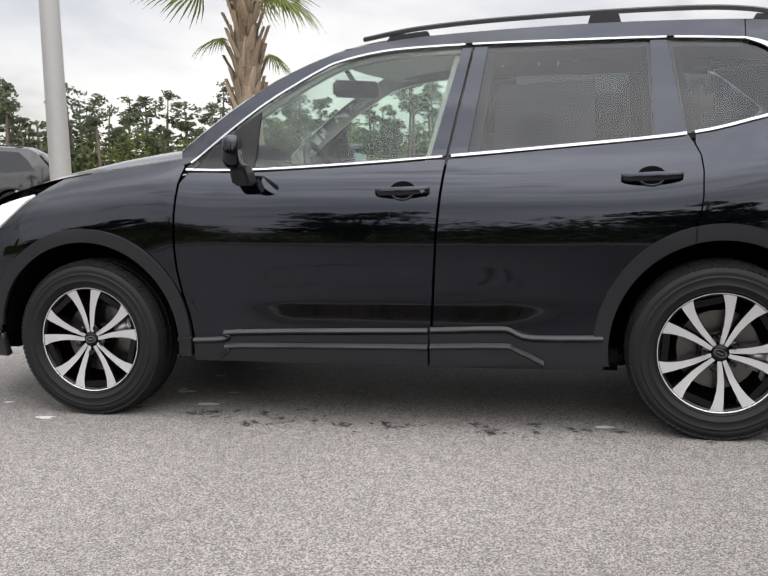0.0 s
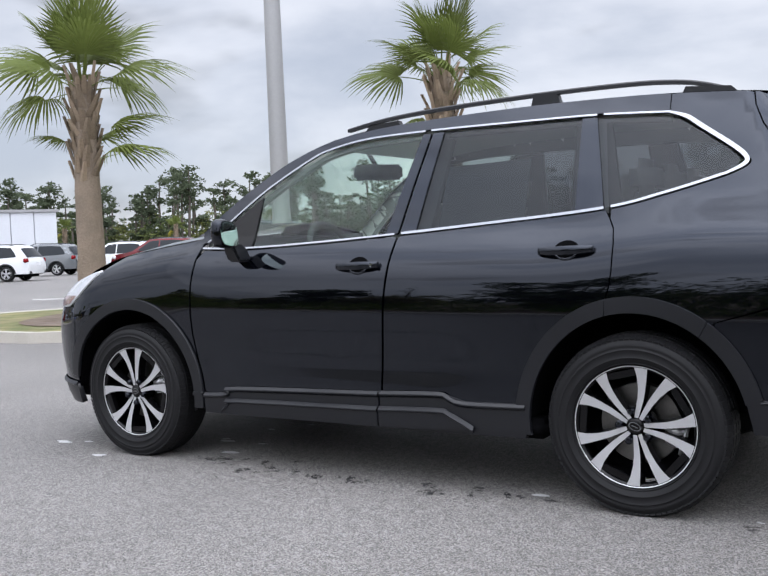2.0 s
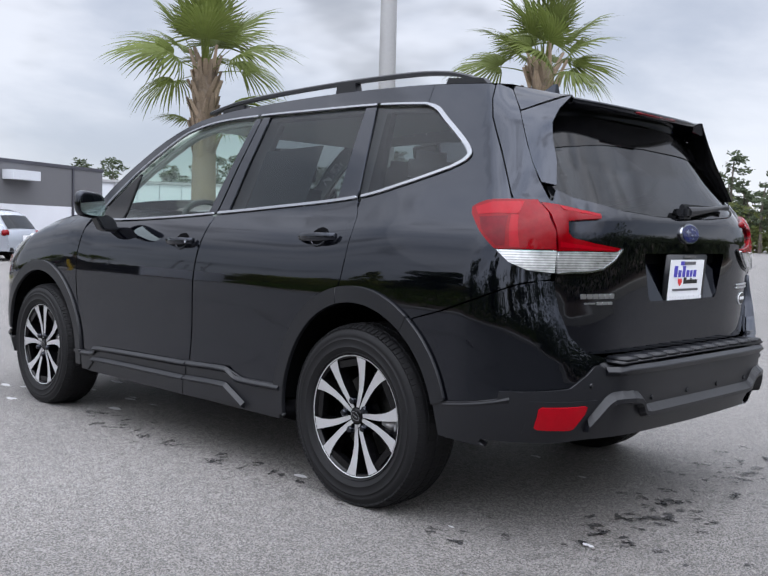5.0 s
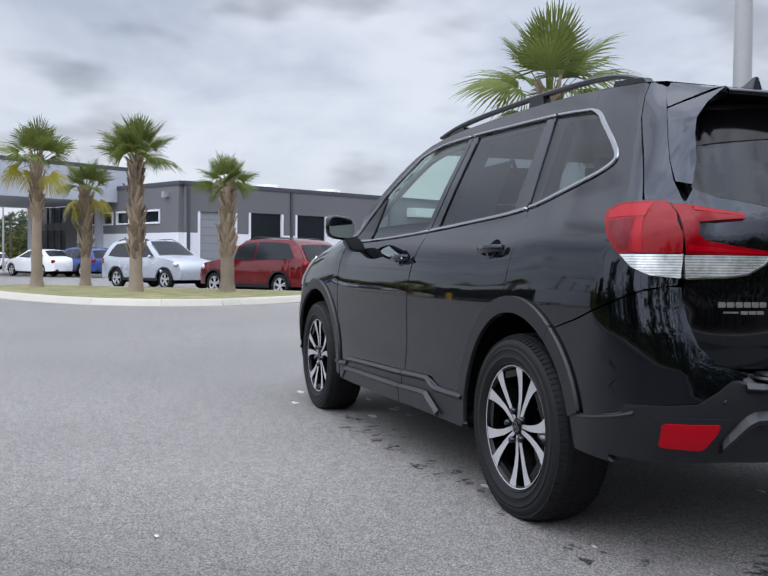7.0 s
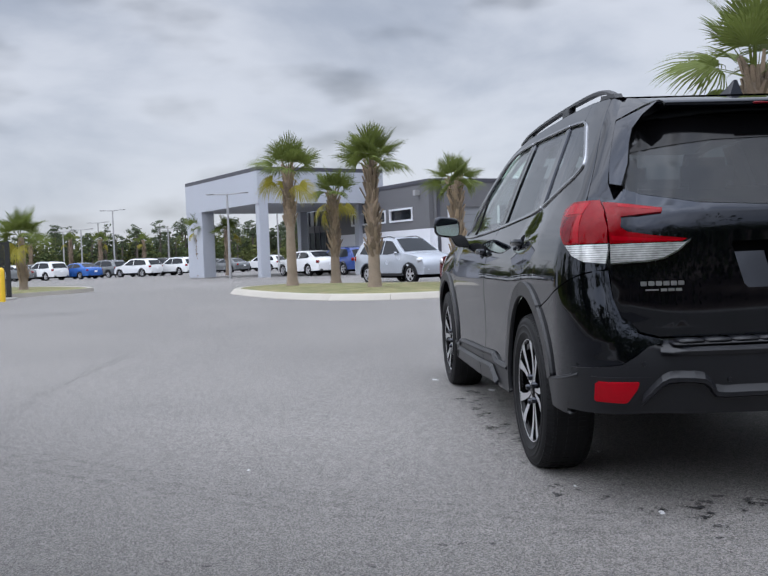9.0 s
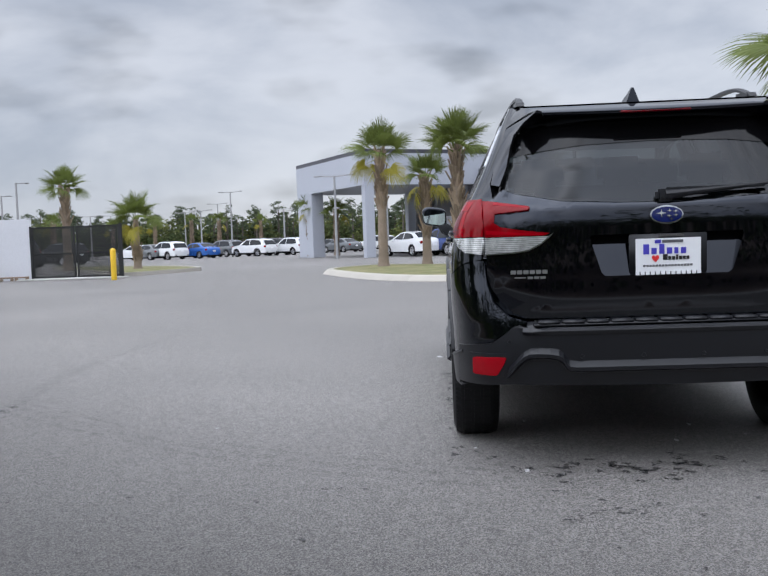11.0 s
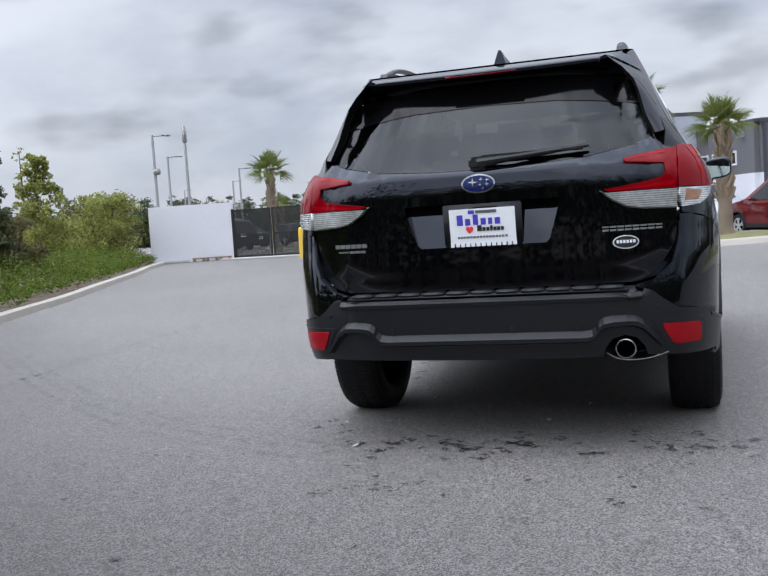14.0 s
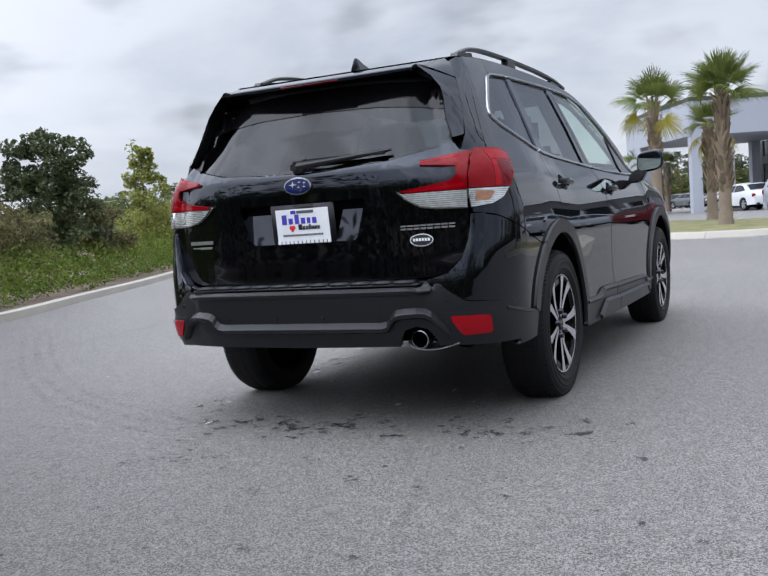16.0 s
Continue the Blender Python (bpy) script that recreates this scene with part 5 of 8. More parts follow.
edge_rows = [(x, skin_y(x, z), z, 0.17 * (1 - ease(-0.7, 0.5, x)), 0.014 + 0.020 * ease(-0.6, 0.3, x) - 0.034 * ease(0.8, 1.7, x)) for x, z in EDGE]
sheet("windscreen", [r for r in edge_rows if r[0] < -0.20], M["glass_wind"], suv, "clear windscreen")
sheet("roof", [r for r in edge_rows if r[0] > -0.235], M["black_paint"], suv, "glossy black roof")
sheet("headliner", [(x, y - 0.035, z - 0.03, px, pz * 0.7) for x, y, z, px, pz in edge_rows if x > -0.24], M["trim_light"], suv, "pale roof lining")
hood_rows = [(x, skin_y(x, FENDER_TOP(x)) - 0.004, FENDER_TOP(x) + 0.002, 0.0, 0.055 + 0.02 * ease(-1.9, -1.2, x)) for x in np.linspace(-2.06, -0.88, 16)]
hood_rows = [(-2.14, 0.40, 0.80, 0.10, 0.03), (-2.10, 0.52, 0.86, 0.08, 0.05)] + hood_rows
sheet("bonnet", [tuple(float(v) for v in r) for r in hood_rows], M["black_paint"], suv, "glossy black bonnet")
sheet("cowl", [(-0.93, 0.72, 1.12, 0.15, 0.03), (-0.86, 0.70, 1.10, 0.10, 0.02), (-0.80, 0.70, 1.02, 0.10, 0.0)], M["trim_dark"], suv, "black windscreen cowl")
# nose between the corners
bm = bmesh.new()
box(bm, -2.20, 0, 0.60, 0.10, 1.0, 0.62, bevel=0.04)
part("grille", bm, M["gloss_black"], suv, "black front grille", True)
# spoiler
sp_rows = [(1.74, skin_y(1.74, 1.596), 1.600, 0.0, 0.0), (1.785, 0.557, 1.590, 0.0, 0.0), (1.84, 0.540, 1.580, -0.01, -0.002), (1.90, 0.515, 1.566, -0.025, -0.004), (1.95, 0.494, 1.553, -0.045, -0.007), (1.995, 0.474, 1.541, -0.065, -0.011), (2.000, 0.471, 1.534, -0.065, -0.012), (1.990, 0.468, 1.524, -0.065, -0.016), (1.95, 0.520, 1.505, -0.04, -0.010), (1.92, 0.570, 1.484, -0.02, -0.002), (1.84, 0.61, 1.475, 0.0, 0.004)]
spoiler = sheet("roof_spoiler", sp_rows, M["black_paint"], suv, "glossy black roof spoiler")
bm = bmesh.new()
box(bm, 2.060, 0, 1.517, 0.010, 0.30, 0.010, bevel=0.003)
part("brake_lamp", bm, M["dark_red_lens"], spoiler, "dark red high brake lamp", True)
bm = bmesh.new()
prof = [(1.44, 1.622), (1.50, 1.640), (1.555, 1.664), (1.585, 1.686), (1.60, 1.686), (1.605, 1.618)]
for s in (-1, 1):
    bm.faces.new([bm.verts.new((x, s * (0.030 if z < 1.65 else (0.016 if z < 1.68 else 0.006)), z)) for x, z in prof])
bm.verts.ensure_lookup_table()
for i in range(len(prof)):
    j = (i + 1) % len(prof)
    bm.faces.new((bm.verts[i], bm.verts[j], bm.verts[j + 6], bm.verts[i + 6]))
part("shark_fin_antenna", bm, M["black_paint"], suv, "black shark fin antenna")
# roof rails
for s in (-1, 1):
    line = smooth_line([(-0.12, 0.545, 1.626), (0.0, 0.545, 1.645), (0.13, 0.542, 1.661), (0.40, 0.538, 1.677), (0.86, 0.532, 1.687), (1.25, 0.530, 1.684), (1.44, 0.530, 1.670), (1.55, 0.532, 1.648), (1.65, 0.534, 1.615)], 5)
    verts, faces = [], []
    sec = [(-0.016, -0.006), (-0.016, 0.006), (-0.008, 0.012), (0.008, 0.012), (0.016, 0.006), (0.016, -0.006)]
    for x, y, z in line:
        for dy, dz in sec:
            verts.append((x, s * y + dy, z + dz))
    for i in range(len(line) - 1):
        for k in range(6):
            a, b2 = i * 6 + k, i * 6 + (k + 1) % 6
            faces.append((a, b2, b2 + 6, a + 6))
    faces += [tuple(range(6))[::-1], tuple(range(len(verts) - 6, len(verts)))]
    rail = link_mesh("roof_rail", verts, faces, M["cladding"], suv, "matte black roof rail", False)
    for x0, x1, zt in ((0.0, 0.16, 1.650), (0.84, 0.95, 1.680), (1.48, 1.65, 1.648)):
        bm = bmesh.new()
        zb = 1.612
        pts = [(x0 - 0.02, zb), (x1 + 0.02, zb), (x1, zt if x1 < 1.6 else 1.632), (x0, zt if x0 > 0.1 else 1.638)]
        for dy in (-0.018, 0.018):
            bm.faces.new([bm.verts.new((x, s * 0.538 + dy, z)) for x, z in pts])
        bm.verts.ensure_lookup_table()
        for i in range(4):
            j = (i + 1) % 4
            bm.faces.new((bm.verts[i], bm.verts[j], bm.verts[j + 4], bm.verts[i + 4]))
        part("rail_foot", bm, M["cladding"], rail)
    bm = bmesh.new()
    tube(bm, [(-0.2, s * 0.56, 1.582), (0.3, s * 0.555, 1.622), (0.84, s * 0.55, 1.630), (1.3, s * 0.55, 1.621), (1.72, s * 0.545, 1.594)], 0.008, 6)
    part("roof_channel", bm, M["dark"], suv, "black roof channel")

# door mirrors and handles
for s in (-1, 1):
    bm = bmesh.new()
    bmesh.ops.create_uvsphere(bm, u_segments=24, v_segments=14, radius=1.0)
    for v in bm.verts:
        x, y, z = v.co
        q = lambda c, e: math.copysign(abs(c) ** e, c)
        x, y, z = q(x, 0.75), q(y, 0.55), q(z, 0.55)
        v.co = Vector((-0.572 + 0.044 * min(x, 0.72) + 0.02 * y, s * (0.978 + 0.088 * y), 1.150 + 0.068 * z + 0.010 * y))
    mir = part("door_mirror", bm, M["black_paint"], suv, "black door mirror", True, 50)
    bm = bmesh.new()
    rings = [[(-0.612, 0.835, 1.012), (-0.530, 0.835, 1.012), (-0.530, 0.918, 1.016), (-0.606, 0.918, 1.016)],
             [(-0.612, 0.840, 1.050), (-0.528, 0.840, 1.050), (-0.530, 0.942, 1.048), (-0.608, 0.942, 1.048)],
             [(-0.606, 0.872, 1.098), (-0.536, 0.872, 1.098), (-0.538, 0.962, 1.098), (-0.600, 0.962, 1.098)]]
    vs = [[bm.verts.new((x, s * y, z)) for x, y, z in r] for r in rings]
    for a, b in zip(vs, vs[1:]):
        for i in range(4):
            bm.faces.new((a[i], a[(i + 1) % 4], b[(i + 1) % 4], b[i]))
    bm.faces.new(vs[0]), bm.faces.new(vs[-1])
    bmesh.ops.recalc_face_normals(bm, faces=bm.faces[:])
    bmesh.ops.bevel(bm, geom=bm.edges[:], offset=0.010, segments=2, affect="EDGES")
    part("mirror_foot", bm, M["cladding"], mir, "matte black mirror foot", True)
    bm = bmesh.new()
    pts = [(0.077 * math.copysign(abs(math.cos(a)) ** 0.5, math.cos(a)), 0.056 * math.copysign(abs(math.sin(a)) ** 0.5, math.sin(a))) for a in np.linspace(0, 2 * math.pi, 28, endpoint=False)]
    bm.faces.new([bm.verts.new((-0.5385 + 0.2 * p[0] - 0.13 * p[1], s * (0.978 + p[0]), 1.150 + p[1] + 0.010 * p[0] / 0.1)) for p in pts])
    part("mirror_glass", bm, M["mirror"], mir, "mirror glass")
    for x0, x1, z in ((-0.008, 0.212, 0.982), (0.960, 1.188, 1.022)):
        y = skin_y((x0 + x1) / 2, z)
        cup = [((x0 + x1) / 2 + 0.055 * math.cos(a), z - 0.002 + (0.040 if math.sin(a) > 0 else 0.034) * math.sin(a)) for a in np.linspace(0, 2 * math.pi, 24, endpoint=False)]
        # flush dark disc: the handle bowl's shade is put into its colour
        cup_ob = panel("handle_cup", cup, flank(s), M["dark"], suv, "flat dark disc for the shaded door handle recess", off=0.0012, thick=0.0)
        # raised lip added so the sky draws the bowl's bright crescent on it
        bm = bmesh.new()
        lip = [((x0 + x1) / 2 + 0.046 * math.cos(a), z - 0.006 + 0.030 * math.sin(a)) for a in np.linspace(math.pi * 1.12, math.pi * 1.88, 12)]
        tube(bm, [(x, s * (skin_y(x, q) + 0.001), q) for x, q in lip], [0.001] + [0.005] * 10 + [0.001], 8)
        part("cup_lip", bm, M["black_paint"], cup_ob, "", True, 60)
        bm = bmesh.new()
        n = 14
        rings = []
        for i in range(n + 1):
            t = i / n
            x = x0 + (x1 - x0) * t
            out = 0.012 + 0.026 * math.sin(math.pi * min(max((t - 0.02) / 0.96, 0), 1)) ** 0.5
            hgt = 0.013 + 0.004 * math.sin(math.pi * t)
            yy = skin_y(x, z) + out
            zz = z + 0.006 * (t - 0.5)
            rings.append([bm.verts.new((x, s * (yy + a * 0.009), zz + b * hgt)) for a, b in ((-1, -0.8), (-1, 0.8), (0.3, 1), (1, 0.4), (1, -0.4), (0.3, -1))])
        for r0, r1 in zip(rings, rings[1:]):
            for k in range(6):
                bm.faces.new((r0[k], r0[(k + 1) % 6], r1[(k + 1) % 6], r1[k]))
        bm.faces.new(rings[0][::-1]), bm.faces.new(rings[-1])
        hd = part("door_handle", bm, M["black_paint"], suv, "glossy black door handle", True, 60)
        if x0 < 0 and s < 0:
            bm = bmesh.new()
            lathe(bm, [(0.0001, 0.0), (0.007, 0.0), (0.009, -0.004)], 14, "y", (0.190, -(skin_y(0.19, z) + 0.036), z + 0.002))
            part("key_lock", bm, M["chrome"], hd, "chrome key lock")

# interior
bm = bmesh.new()
for y in (-0.38, 0.38):
    box(bm, -0.05, y, 0.62, 0.54, 0.50, 0.16, bevel=0.05)
    box(bm, 0.24, y, 0.95, 0.14, 0.48, 0.62, pose(0.24, y, 0.95, 0, 14, 0) @ pose(-0.24, -y, -0.95), bevel=0.05)
    box(bm, 0.345, y, 1.345, 0.10, 0.27, 0.18, pose(0.345, y, 1.345, 0, 10, 0) @ pose(-0.345, -y, -1.345), bevel=0.04)
part("front_seats", bm, M["seat"], suv, "grey cloth front seats", True, 60)
bm = bmesh.new()
box(bm, 0.70, 0, 0.65, 0.40, 1.30, 0.16, bevel=0.05)
box(bm, 0.98, 0, 0.65, 0.30, 0.96, 0.16, bevel=0.05)
box(bm, 1.16, 0, 0.96, 0.14, 0.97, 0.60, pose(1.16, 0, 0.96, 0, 18, 0) @ pose(-1.16, 0, -0.96), bevel=0.05)
for y in (-0.42, 0, 0.42):
    box(bm, 1.28, y, 1.31, 0.10, 0.25, 0.15, bevel=0.04)
part("rear_bench", bm, M["seat"], suv, "grey cloth rear bench", True, 60)
bm = bmesh.new()
box(bm, -0.66, 0, 0.98, 0.34, 1.42, 0.20, bevel=0.06)
box(bm, -0.50, -0.37, 1.06, 0.16, 0.36, 0.08, bevel=0.03)
box(bm, -0.50, 0.0, 1.08, 0.06, 0.28, 0.12, bevel=0.02)
part("dashboard", bm, M["trim_dark"], suv, "black dashboard", True)
bm = bmesh.new()
ring = [Vector((0, 0.185 * math.cos(a), 0.185 * math.sin(a))) for a in np.linspace(0, 2 * math.pi, 33)]
mm = pose(-0.36, -0.37, 1.02, 0, -24, 0)
tube(bm, [mm @ p for p in ring], 0.016, 8, False)
for a in (0, math.pi, -math.pi / 2):
    tube(bm, [mm @ Vector((-0.02, 0, 0)), mm @ Vector((0, 0.18 * math.cos(a), 0.18 * math.sin(a)))], 0.018, 8)
part("steering_wheel", bm, M["trim_dark"], suv, "black steering wheel", True, 60)
bm = bmesh.new()
box(bm, 0, 0, 0, 0.035, 0.28, 0.085, pose(-0.30, 0, 1.465, 0, 0, -40), bevel=0.015)
tube(bm, [(-0.31, 0, 1.50), (-0.36, 0, 1.575)], 0.012, 8)
part("rear_view_mirror", bm, M["trim_dark"], suv, "black rear view mirror", True)
bm = bmesh.new()
box(bm, 0.0, 0, 0.44, 1.7, 1.4, 0.06)
box(bm, 1.37, 0, 0.46, 1.08, 0.96, 0.06)
part("cabin_floor", bm, M["seat"], suv, "grey carpeted cabin floor")
bm = bmesh.new()
box(bm, 1.62, 0, 0.95, 0.75, 1.25, 0.03)
part("cargo_cover", bm, M["trim_dark"], suv, "dark cargo cover")
panel("window_sticker", [(0.46, 1.135), (0.86, 1.160), (0.86, 1.42), (0.47, 1.41)], flank(-1), M["sticker"], suv, "pale paper price sheet on the rear side window", off=-0.020, thick=0.0)

# wheels
def wheel_parts():
    w = thing("wheel", "", "")
    tagged(w, "black tyre on a machined ten-spoke alloy wheel")
    bm = bmesh.new()
    R0, HW = 0.352, 0.112
    prof = [(0.232, -0.085), (0.240, -0.100), (0.243, -0.1035), (0.246, -0.1005), (0.262, -0.110), (0.266, -0.1125), (0.269, -0.1100), (0.290, HW * -1.0), (0.296, -0.1145), (0.299, -0.1105), (0.308, -0.1105), (0.311, -0.1120), (0.320, -0.1065), (0.336, -0.098), (0.347, -0.082), (R0, -0.060), (R0 + 0.001, 0.0), (R0, 0.060), (0.347, 0.082), (0.336, 0.098), (0.318, 0.108), (0.290, HW), (0.262, 0.110), (0.240, 0.100), (0.232, 0.085)]
    lathe(bm, prof, 96, "y")
    tyre = part("tyre", bm, M["rubber"], w, "black tyre", True, 60)
    # tread blocks round the shoulder and crown
    bm = bmesh.new()
    for k in range(96):
        a = 2 * math.pi * k / 96
        for y, sy, r, tw in ((-0.088, 0.030, 0.3425, 0.72), (-0.046, 0.030, 0.3515, 0.74), (0.0, 0.030, 0.3525, 0.76), (0.046, 0.030, 0.3515, 0.74), (0.088, 0.030, 0.3425, 0.72)):
            off = (k % 2) * 0.012 if abs(y) < 0.06 else 0.0
            m4 = Matrix.Rotation(a + off, 4, "Y") @ Matrix.Translation((r, y, 0)) @ Matrix.Rotation(radians(25 if y > 0.06 else (-25 if y < -0.06 else 0)), 4, "Z")
            vs = [bm.verts.new(m4 @ Vector((x, yy * sy * 0.5, zz * 0.0228 * tw * 0.5))) for x, yy, zz in ((0.003, -1, -1), (0.003, 1, -1), (0.003, 1, 1), (0.003, -1, 1))]
            vb = [bm.verts.new(m4 @ Vector((-0.006, yy * sy * 0.55, zz * 0.0228 * tw * 0.55))) for yy, zz in ((-1, -1), (1, -1), (1, 1), (-1, 1))]
            bm.faces.new(vs)
            for i in range(4):
                bm.faces.new((vs[i], vb[i], vb[(i + 1) % 4], vs[(i + 1) % 4]))
    part("tread", bm, M["rubber"], w)
    bm = bmesh.new()
    lathe(bm, [(0.232, 0.085), (0.226, -0.05), (0.216, -0.075), (0.224, -0.094), (0.236, -0.098), (0.2385, -0.092)], 64, "y")
    rim = part("rim", bm, M["gloss_black"], w, "gloss black alloy rim", True, 50)
    bm = bmesh.new()
    lathe(bm, [(0.2300, -0.0955), (0.2315, -0.0970), (0.2345, -0.0975), (0.2355, -0.095)], 72, "y")
    part("rim_lip", bm, M["alloy"], w, "machined rim edge", True, 60)
    # spokes in five pairs
    for k in range(5):
        base = radians(90 + 72 * k)
        for h in (-1, 1):
            faces_dark, faces_bright = bmesh.new(), bmesh.new()
            # along the spoke: radius, angle of its middle, half-width, depth
            rows = [(0.034, 0.26, 0.010, -0.083), (0.070, 0.20, 0.0135, -0.084), (0.110, 0.185, 0.0160, -0.085), (0.150, 0.205, 0.0190, -0.088), (0.190, 0.235, 0.0245, -0.092), (0.212, 0.258, 0.030, -0.094), (0.229, 0.275, 0.035, -0.0955)]
            tops, bots = [], []
            for r, a, hw, dep in rows:
                ang = base + h * a
                rad = Vector((math.cos(ang), 0, math.sin(ang)))
                tan = Vector((-math.sin(ang), 0, math.cos(ang)))
                tops.append([(rad * r + tan * hw * q * 0.74) + Vector((0, dep, 0)) for q in (-1, 0, 1)])
                bots.append([(rad * r + tan * hw * q * 1.04) + Vector((0, dep + 0.045, 0)) for q in (-1, 0, 1)])
            tv = [[faces_bright.verts.new(p) for p in row] for row in tops]
            for r0, r1 in zip(tv, tv[1:]):
                for i in range(2):
                    faces_bright.faces.new((r0[i], r0[i + 1], r1[i + 1], r1[i]))
            dv = [[faces_dark.verts.new(p + Vector((0, 0.0012, 0))) for p in (t[0], t[1], t[2])] + [faces_dark.verts.new(p) for p in (b[2], b[0])] for t, b in zip(tops, bots)]
            for r0, r1 in zip(dv, dv[1:]):
                for i in range(5):
                    faces_dark.faces.new((r0[i], r0[(i + 1) % 5], r1[(i + 1) % 5], r1[i]))
            sp = part("spoke", faces_dark, M["gloss_black"], w)
            part("spoke_face", faces_bright, M["alloy"], w, "machined spoke face" if k == 0 and h == 1 else "")
    # pocket floors between the pairs
    for k in range(5):
        bm = bmesh.new()
        a0 = radians(90 + 36 + 72 * k)
        pts = [(0.225, -0.29), (0.225, 0.29), (0.205, 0.31), (0.195, 0.24), (0.195, -0.24), (0.205, -0.31)]
        f0 = [bm.verts.new((r * math.cos(a0 + a), -0.088, r * math.sin(a0 + a))) for r, a in pts]
        f1 = [bm.verts.new((r * math.cos(a0 + a), -0.06, r * math.sin(a0 + a))) for r, a in pts]
        bm.faces.new(f0)
        for i in range(6):
            bm.faces.new((f0[i], f0[(i + 1) % 6], f1[(i + 1) % 6], f1[i]))
        part("rim_web", bm, M["gloss_black"], w)
    bm = bmesh.new()
    lathe(bm, [(0.0001, -0.090), (0.026, -0.090), (0.031, -0.086), (0.034, -0.06), (0.072, -0.055), (0.075, -0.03)], 32, "y")
    cap = part("centre_cap", bm, M["gloss_black"], w, "dark centre cap", True, 40)
    bm = bmesh.new()
    for r0, r1 in ((0.021, 0.025),):
        vs0 = [bm.verts.new((r1 * math.cos(a), -0.0912, 0.62 * r1 * math.sin(a))) for a in np.linspace(0, 2 * math.pi, 24, endpoint=False)]
        vs1 = [bm.verts.new((r0 * math.cos(a), -0.0912, 0.62 * r0 * math.sin(a))) for a in np.linspace(0, 2 * math.pi, 24, endpoint=False)]
        for i in range(24):
            bm.faces.new((vs0[i], vs0[(i + 1) % 24], vs1[(i + 1) % 24], vs1[i]))
    box(bm, 0, -0.0912, 0, 0.026, 0.001, 0.004)
    part("cap_emblem", bm, M["chrome"], w)
    for k in range(5):
        a = radians(90 + 36 + 72 * k)
        bm = bmesh.new()
        lathe(bm, [(0.0001, -0.104), (0.010, -0.103), (0.0145, -0.097), (0.0155, -0.05)], 14, "y", (0.060 * math.cos(a), 0, 0.060 * math.sin(a)))
        part("wheel_nut", bm, M["black_paint"], w, "", True)
    bm = bmesh.new()
    lathe(bm, [(0.06, -0.005), (0.09, -0.010), (0.155, -0.010), (0.158, 0.0), (0.158, 0.012), (0.06, 0.012)], 48, "y")
    part("brake_disc", bm, M["steel"], w, "grey brake disc", True)
    bm = bmesh.new()
    lathe(bm, [(0.0001, 0.02), (0.225, 0.02)], 32, "y")
    part("wheel_back", bm, M["dark"], w)
    bm = bmesh.new()
    for r, a in ((0.14, 0.30), (0.14, 0.05)):
        m4 = Matrix.Rotation(-a, 4, "Y") @ Matrix.Translation((r, -0.035, 0))
        box(bm, 0, 0, 0, 0.07, 0.055, 0.05, m4, bevel=0.012)
    box(bm, 0, 0, 0, 0.020, 0.030, 0.15, Matrix.Rotation(-0.17, 4, "Y") @ Matrix.Translation((0.178, -0.040, 0)), bevel=0.008)
    part("brake_caliper", bm, M["alloy"], w, "grey brake caliper", True)
    return w


wheel = wheel_parts()
TRACK = 0.783
spots = [(FX, -1, -4), (RX, -1, 23), (FX, 1, 40), (RX, 1, 25)]
for i, (x, s, spin) in enumerate(spots):
    m4 = Matrix.Translation((x, s * TRACK, HUB)) @ (Matrix.Identity(4) if s < 0 else Matrix.Rotation(math.pi, 4, "Z")) @ Matrix.Rotation(radians(spin), 4, "Y")
    w = wheel if i == 0 else copy_thing(wheel, m4)
    if i == 0:
        w.matrix_basis = m4
    w.parent = suv
# wheel wells
for x in (FX, RX):
    for s in (-1, 1):
        bm = bmesh.new()
        rings = []
        for y in (0.50, 0.878):
            rings.append([bm.verts.new((x + r * 0.98, s * y, HUB + 1.02 * q)) for r, q in ((0.43 * math.cos(a), 0.43 * math.sin(a)) for a in np.linspace(0.02, math.pi - 0.02, 20))])
        for k in range(19):
            bm.faces.new((rings[0][k], rings[0][k + 1], rings[1][k + 1], rings[1][k]))
        bm.faces.new(rings[0])
        part("wheel_well", bm, M["dark"], suv, "dark wheel well lining")


# ---- ground ----
def ground_z(x, y):
    """The lot is level round the car, dips behind the palm island and falls very gently to the far west."""
    behind = (x + 18.1) * -0.753 + (y - 1.7) * 0.659
    dip = 0.17 * ease(1.2, 4.5, behind) * (1 - ease(7.0, 13.0, y))
    return -dip - 0.006 * min(max(-x - 48.0, 0.0), 60.0)


def axis_steps():
    a = [0, 1, 2, 4, 6, 9, 12, 15, 18, 21, 24, 27, 30, 35, 40, 50, 60, 75, 90, 120, 160, 220, 320, 500, 900, 1500]
    return [-v for v in a[:0:-1]] + a


bm = bmesh.new()
ax = axis_steps()
grid = [[bm.verts.new((x, y, ground_z(x, y))) for y in ax] for x in ax]
for i in range(len(ax) - 1):
    for j in range(len(ax) - 1):
        bm.faces.new((grid[i][j], grid[i + 1][j], grid[i + 1][j + 1], grid[i][j + 1]))
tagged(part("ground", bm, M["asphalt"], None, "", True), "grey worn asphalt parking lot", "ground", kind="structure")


def sheet_on(name, outline, z, material, res=2.0):
    """A flat sheet with an uneven edge laid at a height over the ground."""
    P, F, _ = cut_sheet(outline, res)
    return link_mesh(name, [(x, y, ground_z(x, y) + z) for x, y in P], F, material)


